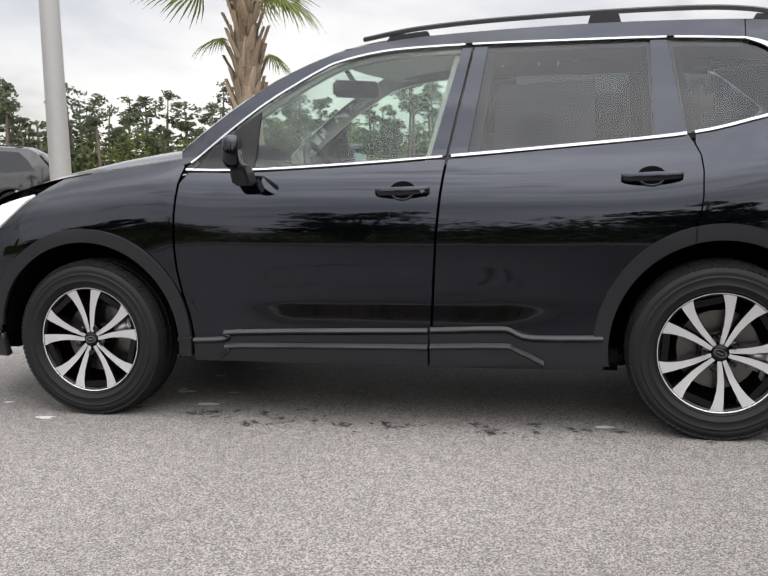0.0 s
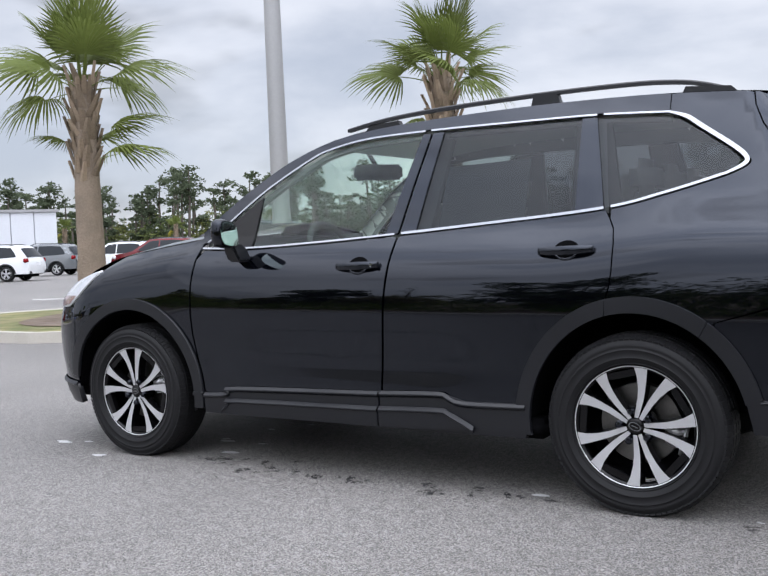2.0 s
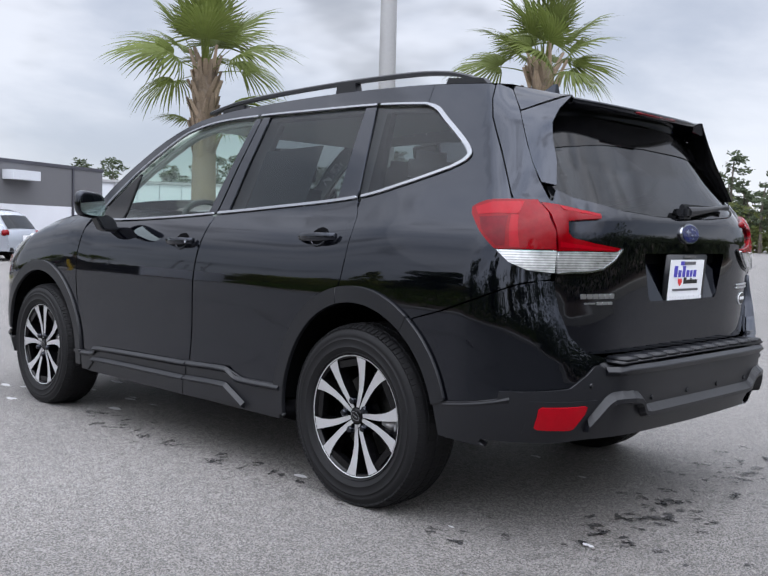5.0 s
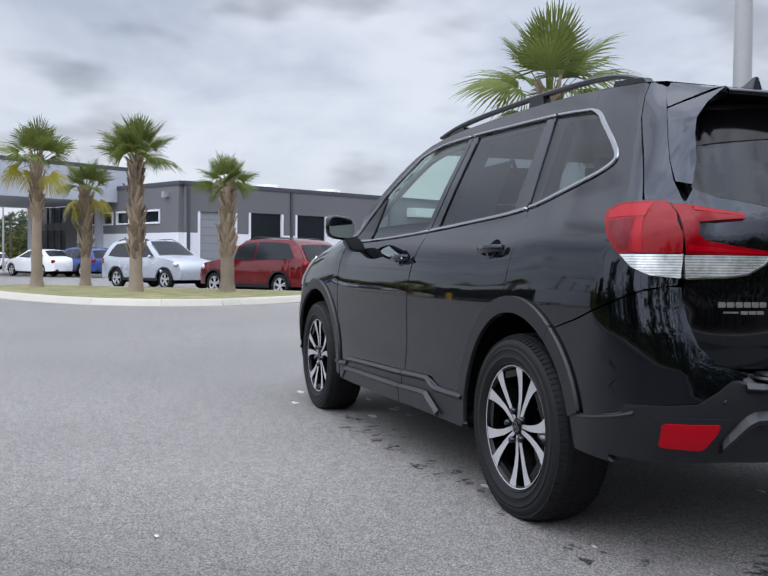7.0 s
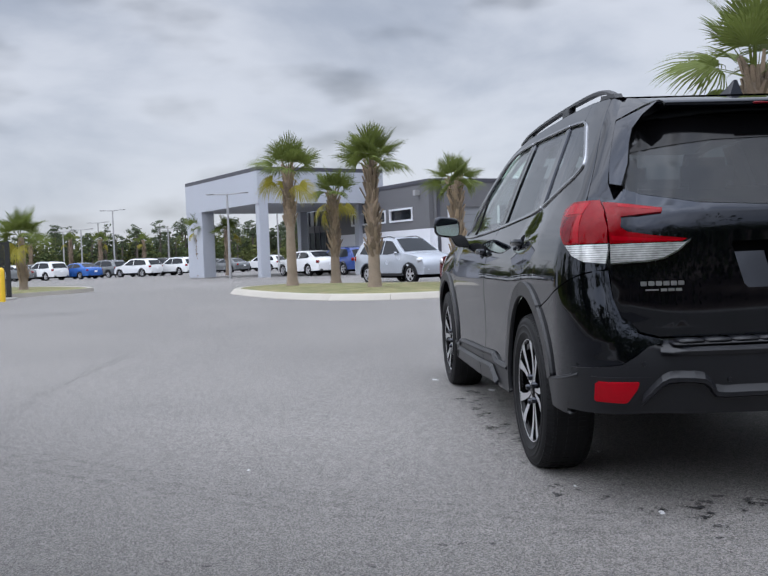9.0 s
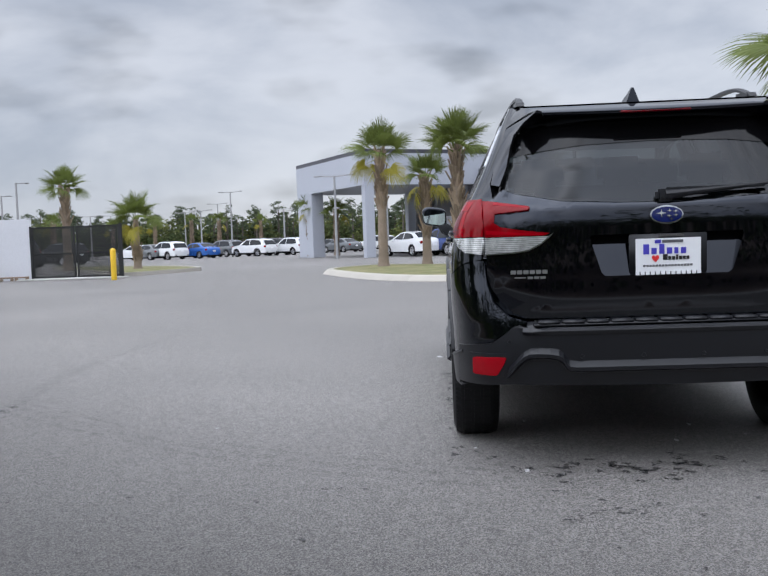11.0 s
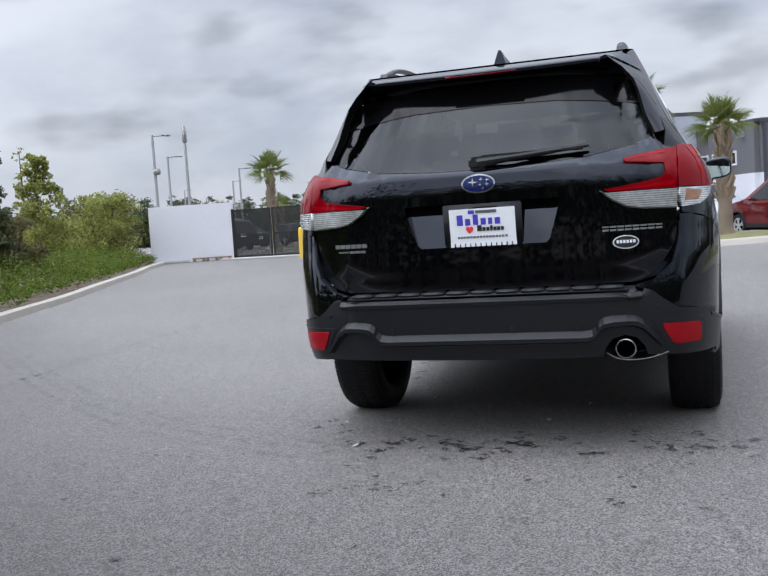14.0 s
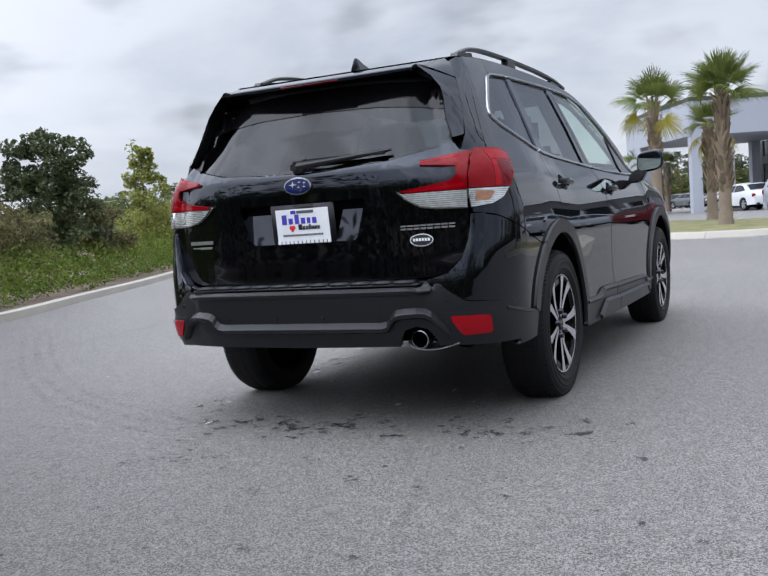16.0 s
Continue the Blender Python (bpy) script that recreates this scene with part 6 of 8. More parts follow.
def kerb_line(line, closed, width=0.16, height=0.13, step=3.0, name="kerb", label="pale concrete kerb"):
    """A kerb of cast lengths along a line, with a sloped face; each length is a piece."""
    holder = thing(name, label, "kerb", kind="structure")
    pts = [Vector(p) for p in (line + line[:1] if closed else line)]
    out, run = [pts[0]], 0.0
    for a, b in zip(pts, pts[1:]):
        n = max(1, round((b - a).length / 0.5))
        out += [a.lerp(b, (i + 1) / n) for i in range(n)]
    chunk = max(2, round(step / 0.5))
    for i in range(0, len(out) - 1, chunk):
        seg = out[i:i + chunk + 1]
        if len(seg) < 2:
            continue
        verts, faces = [], []
        for k, p in enumerate(seg):
            g = i + k
            d = (out[min(g + 1, len(out) - 1)] - out[max(g - 1, 0)]).normalized()
            q = Vector((d.y, -d.x))
            sh = 0.004 if k == 0 else (-0.004 if k == len(seg) - 1 else 0.0)
            for off, z in ((0.15, -0.02), (0.14, 0.012), (0.04, height - 0.018), (0.0, height), (-width, height + 0.004), (-width - 0.02, -0.02)):
                c = p + q * off + d * sh
                verts.append((c.x, c.y, ground_z(c.x, c.y) + z))
        for k in range(len(seg) - 1):
            for j in range(5):
                a = k * 6 + j
                faces.append((a, a + 1, a + 7, a + 6))
        faces += [tuple(range(6))[::-1], tuple(range(len(verts) - 6, len(verts)))]
        link_mesh("kerb_length", verts, faces, M["kerb"], holder, "", False)
    return holder


# ---- palms ----
FRONDS = []


def frond_mesh(seed, droop, spread, length):
    """A fan palm leaf: a stalk, a pleated fan folded along its rib, and narrow leaflets split off towards their drooping tips."""
    rng = random.Random(seed)
    verts, faces = [], []

    def strip(pts, ws, up):
        base = len(verts)
        for p, w in zip(pts, ws):
            sidev = (pts[-1] - pts[0]).normalized().cross(up).normalized()
            verts.append(p - sidev * w), verts.append(p + up * w * 0.5), verts.append(p + sidev * w)
        for i in range(len(pts) - 1):
            for k in range(2):
                a = base + i * 3 + k
                faces.append((a, a + 1, a + 4, a + 3))

    stalk = 0.62 * length
    s_pts = [Vector((stalk * t, 0, -0.16 * droop * stalk * t * t)) for t in (0, 0.33, 0.66, 1.0)]
    strip(s_pts, [0.034, 0.020, 0.015, 0.013], Vector((0, 0, 1)))
    tip = s_pts[-1]
    n = 35
    fold = 0.75

    def at(a, r, lift):
        """A point of the blade: the further out and the further to the side, the lower it hangs."""
        x, y = r * math.cos(a), abs(r * math.sin(a))
        z = y * math.sin(fold) * 0.6 - droop * (0.55 * max(x, 0.0) ** 2 + 0.75 * y * y) / length + lift
        return tip + Vector((x * (1 - 0.10 * droop * max(x, 0.0) / length), math.copysign(y * math.cos(fold), a), z))

    ribs = []
    for i in range(n):
        a = -spread + 2 * spread * i / (n - 1)
        ln = length * (0.62 + 0.22 * math.cos(a * 0.75)) * rng.uniform(0.90, 1.08)
        ribs.append((a, ln))
        for t in (0.03, 0.22, 0.40):
            verts.append(at(a, ln * t, (0.014 if i % 2 else -0.014) * t))
    first = len(verts) - 3 * n
    for i in range(n - 1):
        for k in range(2):
            a = first + i * 3 + k
            faces.append((a, a + 3, a + 4, a + 1))
        (a0, l0), (a1, l1) = ribs[i], ribs[i + 1]
        am, lm = (a0 + a1) / 2 + rng.uniform(-0.03, 0.03), (l0 + l1) / 2 * rng.uniform(0.9, 1.1)
        hang = (0.3 + droop) * lm * rng.uniform(0.04, 0.13)
        b = len(verts)
        half = 0.19 * (a1 - a0) * lm
        for t, w, dz in ((0.76, half, 0.35), (0.92, half * 0.45, 0.75)):
            c = at(am, lm * t, -hang * dz)
            side = Vector((-math.sin(am), math.cos(am), 0))
            verts.extend((c - side * w, c + side * w))
        verts.append(at(am, lm * 1.04, -hang * 1.25))
        e0, e1 = first + i * 3 + 2, first + i * 3 + 5
        faces.extend(((e0, e1, b + 1, b), (b, b + 1, b + 3, b + 2), (b + 2, b + 3, b + 4)))
    me = bpy.data.meshes.new("frond")
    me.from_pydata([tuple(v) for v in verts], [], faces)
    me.polygons.foreach_set("use_smooth", [False] * len(me.polygons))
    return me


for sd, dr, spd in ((1, 0.35, 1.55), (2, 0.75, 1.75), (3, 1.15, 1.85), (4, 1.6, 1.7)):
    m_new = frond_mesh(sd, dr, spd, 1.0)
    m_new.materials.append(M["frond"])
    m_old = m_new.copy()
    m_old.materials[0] = M["frond_old"]
    FRONDS.append((m_new, m_old))


def palm(x, y, height, seed, label, radius=0.17, boots=(0.55, 1.0), size=1.0, count=26, yellow=0, base=0.10, low=(), lean=0.0):
    """A cabbage palm: a rough trunk, crossed leaf boots under the crown and a head of fan leaves."""
    rng = random.Random(seed)
    turn = rng.uniform(0, 360)
    t = thing("palm_tree", label, "palm tree", pose(x, y, ground_z(x, y) + base, 0, 0, turn), "palm trees")
    bm = bmesh.new()
    n, seg = 18, 20
    rows = []
    for i in range(n + 1):
        q = i / n
        r = radius * (1.16 - 0.34 * q + 0.35 * math.exp(-q * 18)) * rng.uniform(0.97, 1.03)
        rows.append([bm.verts.new((r * math.cos(2 * math.pi * k / seg) * rng.uniform(0.96, 1.04) + lean * q * q, r * math.sin(2 * math.pi * k / seg) * rng.uniform(0.96, 1.04), height * q)) for k in range(seg)])
    for r0, r1 in zip(rows, rows[1:]):
        for k in range(seg):
            bm.faces.new((r0[k], r0[(k + 1) % seg], r1[(k + 1) % seg], r1[k]))
    bm.faces.new(rows[-1])
    part("trunk", bm, M["palm_trunk"], t, "rough grey-brown trunk", True, 70)
    bm = bmesh.new()
    z = height * boots[0]
    k = 0
    while z < height * boots[1]:
        q = z / height
        a = k * 2.39996 + rng.uniform(-0.15, 0.15)
        r = radius * (1.24 - 0.36 * q)
        ln, wd = rng.uniform(0.24, 0.40), rng.uniform(0.055, 0.08)
        m4 = Matrix.Translation((lean * q * q, 0, z)) @ Matrix.Rotation(a, 4, "Z")
        tilt = rng.uniform(0.25, 0.5) * rng.choice((1, 1, 1.4))
        skew = rng.choice((-1, 1)) * 0.07
        ring = []
        for s, w in ((0.0, wd), (0.5, wd * 0.75), (1.0, wd * 0.45)):
            rr = r - 0.03 + tilt * ln * s * 0.75
            zz = ln * s
            ring.append([bm.verts.new(m4 @ Vector((rr + dx, dy * w + skew * s, zz))) for dx, dy in ((0, -1), (0.028, 0), (0, 1), (-0.02, 0))])
        for r0, r1 in zip(ring, ring[1:]):
            for i in range(4):
                bm.faces.new((r0[i], r0[(i + 1) % 4], r1[(i + 1) % 4], r1[i]))
        bm.faces.new(ring[-1])
        z += 0.028 * (0.9 if height < 4 else 1.0)
        k += 1
    tagged(part("dry_husk", bm, M["boot"], t, "crossed dry leaf bases"), kind="stuff")
    for i in range(count):
        q = i / count
        el = radians(84 - 76 * q ** 1.05 + rng.uniform(-10, 10))
        az = i * 2.39996 + rng.uniform(-0.2, 0.2)
        idx = 0 if el > radians(62) else (1 if el > radians(32) else (2 if el > radians(0) else 3))
        ob = new("frond", FRONDS[idx][1 if i >= count - yellow else 0])
        ob.parent = t
        drop = 0.55 if i >= count - yellow else 0.0
        ob.matrix_basis = Matrix.Translation((lean + 0.05 * math.cos(az), 0.05 * math.sin(az), height - 0.02 - 0.12 * q)) @ Matrix.Rotation(az, 4, "Z") @ Matrix.Rotation(-el + 1.3 * drop, 4, "Y") @ Matrix.Rotation(rng.uniform(-0.9, 0.9), 4, "X") @ Matrix.Diagonal((*(size * rng.uniform(0.80, 1.08) for _ in range(1)), size, size, 1))
    for az, z, el, k in low:
        ob = new("frond", FRONDS[2][0])
        ob.parent = t
        ob.matrix_basis = Matrix.Translation((0, 0, z)) @ Matrix.Rotation(radians(az - turn), 4, "Z") @ Matrix.Rotation(-el, 4, "Y") @ Matrix.Diagonal((size * k, size * k, size * k, 1))
    return t


# islands of grass with kerbs
isl_e = smooth_line([(-14.0, 0.9), (-13.9, 0.0), (-14.2, -1.0), (-15.2, -2.05), (-17.0, -3.0), (-19.2, -3.85), (-21.0, -4.35), (-22.6, -4.2), (-23.9, -3.3), (-24.3, -2.2), (-23.4, -0.9), (-21.4, 0.9), (-19.6, 2.6), (-18.0, 3.6), (-16.4, 3.5), (-15.1, 2.5), (-14.0, 0.9)], 5)[:-1]
tagged(sheet_on("lawn_island", isl_e, 0.125, M["grass"], 0.8), "patchy grass island with fallen leaves", "lawn", kind="structure")
kerb_line(isl_e[::-1], True)
isl_a = smooth_line([(-7.4, 3.2), (-6.2, 3.9), (-4.8, 5.2), (-2.9, 6.6), (-1.6, 8.1), (-2.0, 9.6), (-4.2, 10.4), (-7.4, 9.6), (-9.6, 7.8), (-11.2, 6.2), (-11.4, 4.9), (-10.2, 4.0), (-8.7, 3.3), (-7.4, 3.2)], 5)[:-1]
tagged(sheet_on("lawn_island", isl_a, 0.125, M["grass"], 0.8), "dry grass and mulch island under a palm", "lawn", kind="structure")
kerb_line(isl_a[::-1], True)
mulch_a = smooth_line([(-9.9, 5.6), (-9.2, 4.3), (-8.0, 3.8), (-7.1, 4.6), (-7.6, 5.9), (-8.8, 6.3), (-9.9, 5.6)], 4)[:-1]
tagged(sheet_on("mulch_bed", mulch_a, 0.135, M["mulch"], 0.6), "brown bark mulch round the palm", "mulch", kind="structure")
isl_g = smooth_line([(-24.6, -11.7), (-26.0, -11.0), (-27.3, -10.45), (-28.7, -10.4), (-31.0, -11.6), (-35.0, -14.6), (-40.0, -19.0), (-39.0, -20.4), (-33.0, -17.2), (-27.6, -13.6), (-24.6, -11.7)], 4)[:-1]
tagged(sheet_on("lawn_island", isl_g, 0.125, M["grass"], 0.9), "narrow grass island with palms by the gate", "lawn", kind="structure")
kerb_line(isl_g[::-1], True)

palm(-8.3, 4.92, 3.45, 11, "cabbage palm with shaggy boots and low fronds on a mulched island", 0.185, (0.58, 0.99), 1.04, 17, 0, low=((15, 2.25, 0.45, 0.92), (40, 2.5, 0.75, 0.85), (75, 2.35, 0.9, 0.70), (215, 2.45, 0.65, 0.55)))
palm(-3.7, 7.36, 3.3, 12, "cabbage palm with a full green crown beside the light pole", 0.18, (0.5, 0.99), 0.86, 18, 0, low=((30, 2.6, -0.2, 0.6), (215, 2.7, 0.1, 0.6)))
palm(-22.05, -2.74, 3.45, 13, "cabbage palm with a few yellowing fronds on the grass island", 0.13, (0.50, 0.99), 0.80, 20, 3)
palm(-23.6, -1.42, 2.8, 14, "short cabbage palm with drooping yellow-green fronds on the island", 0.13, (0.30, 0.99), 0.74, 18, 4)
palm(-18.35, -0.48, 3.2, 15, "cabbage palm with crossed boots on the grass island", 0.135, (0.25, 0.99), 0.76, 20, 0)
palm(-18.2, 1.70, 2.6, 16, "short cabbage palm with upright fronds on the grass island", 0.15, (0.30, 0.99), 0.66, 18, 0)
palm(-29.7, -13.05, 2.0, 17, "young palm with bright fronds beside the gate", 0.13, (0.1, 0.4), 0.85, 18, 2)
palm(-31.2, -16.5, 3.35, 18, "cabbage palm behind the black mesh gate", 0.17, (0.55, 0.99), 0.8, 19, 0)
for i, (px, py, h) in enumerate([(-58, -10.2, 3.3), (-57, -8.2, 3.0), (-88, -24, 3.6), (-92, -28, 3.8), (-95, -33, 3.5), (-90, -36, 3.3), (-84, -40, 3.6), (-100, -22, 3.7), (-75, -36, 3.5), (-70, -40, 3.2), (-66, 52, 3.4), (-58, 58, 3.3), (-50, 62, 3.5), (-71, 43, 3.6)]):
    palm(px, py, h, 30 + i, "distant cabbage palm in the parking lot", 0.16, (0.3, 0.99), 0.85, 12, 1)


# ---- woods and shrubs ----
def leaf_cloud(verts, faces, centre, radii, n, size, rng, flat=0.4):
    """Small leaf quads scattered through a rounded clump."""
    for _ in range(n):
        while True:
            u = Vector((rng.uniform(-1, 1), rng.uniform(-1, 1), rng.uniform(-1, 1)))
            if 0.15 < u.length < 1:
                break
        p = Vector(centre) + Vector((u.x * radii[0], u.y * radii[1], u.z * radii[2]))
        a = Vector((rng.uniform(-1, 1), rng.uniform(-1, 1), rng.uniform(-flat, flat))).normalized()
        b = a.cross(Vector((rng.uniform(-1, 1), rng.uniform(-1, 1), rng.uniform(-1, 1)))).normalized()
        s = size * rng.uniform(0.6, 1.4)
        i = len(verts)
        verts.extend((p - a * s, p + b * s * 0.45, p + a * s, p - b * s * 0.45))
        faces.append((i, i + 1, i + 2, i + 3))


def pine_wood(name, label, places, seed, tall, mat_name="pine"):
    """A far wood of pines: straight trunks, open crowns of needle clumps with gaps."""
    rng = random.Random(seed)
    verts, faces, tv, tf = [], [], [], []
    for x, y in places:
        h = tall * (rng.uniform(0.55, 0.9) if rng.random() < 0.7 else rng.uniform(0.9, 1.15))
        z0 = ground_z(x, y)
        base = len(tv)
        for k, (q, r) in enumerate(((0, 0.20), (0.6, 0.14), (0.90, 0.05))):
            for j in range(5):
                a = 2 * math.pi * j / 5
                tv.append((x + r * math.cos(a) + 0.3 * math.sin(q * 3 + x), y + r * math.sin(a), z0 + h * q))
        for k in range(2):
            for j in range(5):
                tf.append((base + k * 5 + j, base + k * 5 + (j + 1) % 5, base + k * 5 + 5 + (j + 1) % 5, base + k * 5 + 5 + j))
        tall_one = h > tall * 0.9
        mid, rad, dep = (0.80, 0.15, 0.17) if tall_one else (0.66, 0.20, 0.30)
        for c in range(rng.randint(13, 18)):
            a, u = rng.uniform(0, 2 * math.pi), rng.uniform(-1, 1)
            w = math.sqrt(max(0.05, 1 - u * u)) * rng.uniform(0.3, 1.0)
            cx, cy, cz = x + rad * h * w * math.cos(a), y + rad * h * w * math.sin(a), z0 + h * (mid + dep * u)
            leaf_cloud(verts, faces, (cx, cy, cz), (h * 0.075, h * 0.075, h * 0.035), 24, 0.28 * tall / 11, rng, 0.5)
    holder = tagged(link_mesh(name, verts, faces, M[mat_name], None, "", False), label, "woods", kind="stuff")
    link_mesh("trunk", tv, tf, M["far_bark"], holder, "thin dark trunks", False)
    return holder


def understorey(name, label, places, seed, height, material, leaf=0.3, per=60):
    rng = random.Random(seed)
    verts, faces = [], []
    for x, y in places:
        h = height * rng.uniform(0.5, 1.25)
        leaf_cloud(verts, faces, (x, y, ground_z(x, y) + h * 0.48), (height * 0.55, height * 0.55, h * 0.55), per, leaf, rng)
    return tagged(link_mesh(name, verts, faces, M[material], None, "", False), label, "undergrowth", kind="stuff")


def along(line, step, seed, depth):
    rng = random.Random(seed)
    out = []
    P = [Vector(p) for p in line]
    for a, b in zip(P, P[1:]):
        n = max(1, int((b - a).length / step))
        for i in range(n):
            p = a.lerp(b, (i + rng.random()) / n)
            nrm = Vector((-(b - a).y, (b - a).x)).normalized()
            p += nrm * rng.uniform(-depth, depth)
            out.append((p.x, p.y))
    return out


wood_nw = [(-150, 20), (-120, 50), (-90, 72), (-55, 88), (-20, 100), (30, 110)]
pine_wood("pine_wood", "dark open pine wood beyond the parking lot", along(wood_nw, 0.6, 1, 9), 41, 9.8)
understorey("wood_undergrowth", "dense dark undergrowth along the pine wood", along(wood_nw, 0.7, 2, 6), 42, 5.3, "far_green", 0.26, 320)
wood_w = [(-150, 20), (-165, -20), (-160, -60), (-130, -90), (-90, -100)]
far_spots = along(wood_w, 0.55, 3, 9)
pine_wood("pine_wood", "far line of pines behind the lot", [q for q in far_spots if q[1] > -34], 43, 8.2)
pine_wood("pine_wood", "lower far line of pines behind the gate", [q for q in far_spots if q[1] <= -34], 47, 7.8)
understorey("wood_undergrowth", "mid-green undergrowth below the far pines", along(wood_w, 0.6, 4, 7), 44, 5.6, "far_green", 0.36, 300)
# out of view: shrubs added only to darken what the doors mirror
shrub_s = [(-1.6, -8.7), (1.0, -8.2), (4.0, -8.5), (8.0, -10.3)]
understorey("wood_undergrowth", "unseen dark shrubs added along the southern verge", along(shrub_s, 0.4, 12, 0.25), 52, 1.9, "leaf_dark", 0.08, 260)
wood_s = [(-90, -70), (-50, -48), (-20, -32), (5, -24), (30, -22), (60, -30)]
# only pines beyond the view are kept, for the car's reflections
pine_wood("pine_wood", "out-of-view pines added behind the planted verge", [q for q in along(wood_s, 1.2, 5, 6) if q[0] > 14], 45, 8.0)
understorey("wood_undergrowth", "olive undergrowth behind the planted verge", along(wood_s, 1.3, 6, 4), 46, 2.4, "far_green", 0.28, 80)
# out of view: greenery added east to darken what the tailgate mirrors
shrub_e = [(10.6, -9.4), (10.2, -5.0), (10.2, 1.0), (10.3, 8.0), (10.6, 16.0), (12.0, 26.0)]
understorey("wood_undergrowth", "unseen dark shrubs added along the eastern verge", along(shrub_e, 0.4, 11, 0.25), 50, 2.5, "leaf_dark", 0.09, 300)
wood_e = [(13, -20), (19, -6), (20, 8), (18, 22), (30, 60), (30, 110)]
understorey("wood_undergrowth", "unseen undergrowth added to close the lot to the east", along(wood_e, 0.9, 8, 3), 48, 3.4, "leaf_dark", 0.16, 150)
understorey("wood_undergrowth", "unseen taller clumps of trees added behind the eastern hedge", along([(19, -16), (23, -4), (24, 8), (22, 26)], 2.6, 9, 3), 49, 8.5, "leaf_dark", 0.30, 520)

# planted verge along the drive
verge_edge = smooth_line([(-22.7, -17.1), (-20.6, -16.05), (-18.2, -14.9), (-15.0, -13.2), (-10.0, -10.75), (-6.8, -9.15), (-4.4, -8.1), (-2.0, -7.0), (0.5, -6.3), (3.0, -6.3), (6.0, -7.2), (10.0, -9.6), (15.0, -14.0), (22.0, -20.0)], 5)
kerb_line(verge_edge, False, 0.22, 0.085, 3.0, "verge_kerb", "low pale concrete kerb beside the planted verge")
verge = [(x, y) for x, y in verge_edge] + [(22.0, -46.0), (-60.0, -50.0), (-27.0, -22.0)]
tagged(sheet_on("verge", [(x, y - 0.1) for x, y in verge], 0.075, M["mulch"], 3.0), "brown mulch verge under the shrubs", "verge", kind="structure")


# unseen verge added to carry the eastern shrubs
verge_east = smooth_line([(8.9, -8.9), (8.5, -5.0), (8.5, 1.0), (8.6, 8.0), (8.9, 16.0), (10.0, 26.0)], 5)
kerb_line(verge_east, False, 0.24, 0.14, 3.0, "verge_kerb", "pale concrete kerb added beside the unseen eastern verge")
tagged(sheet_on("verge", [(x + 0.1, y) for x, y in verge_east] + [(46.0, 40.0), (46.0, -9.8)], 0.115, M["mulch"], 3.0), "unseen brown mulch verge added under the eastern shrubs", "verge", kind="structure")


def hedge(line, seed, name, label):
    rng = random.Random(seed)
    verts, faces = [], []
    P = [Vector(p) for p in line]
    for a, b in zip(P, P[1:]):
        d = b - a
        nrm = Vector((d.y, -d.x)).normalized()
        for i in range(max(1, int(d.length / 0.22))):
            t = rng.random()
            for row, (off, h, r) in enumerate(((0.29, 0.20, 0.19), (0.60, 0.36, 0.30), (1.10, 0.46, 0.40), (1.65, 0.50, 0.44))):
                p = a.lerp(b, t) + nrm * (off + rng.uniform(-0.12, 0.12))
                near = 6 < (p - Vector((5.5, 2.0))).length < 13
                leaf_cloud(verts, faces, (p.x, p.y, 0.08 + h * rng.uniform(0.6, 1.15)), (r, r, h * 0.7), 170 if near else 80, 0.017 if near else 0.029, rng, 0.8)
    return tagged(link_mesh(name, verts, faces, M["leaf"], None, "", False), label, "hedge", kind="stuff")


hedge(verge_edge, 51, "low_hedge", "low clipped hedge of small glossy green leaves")


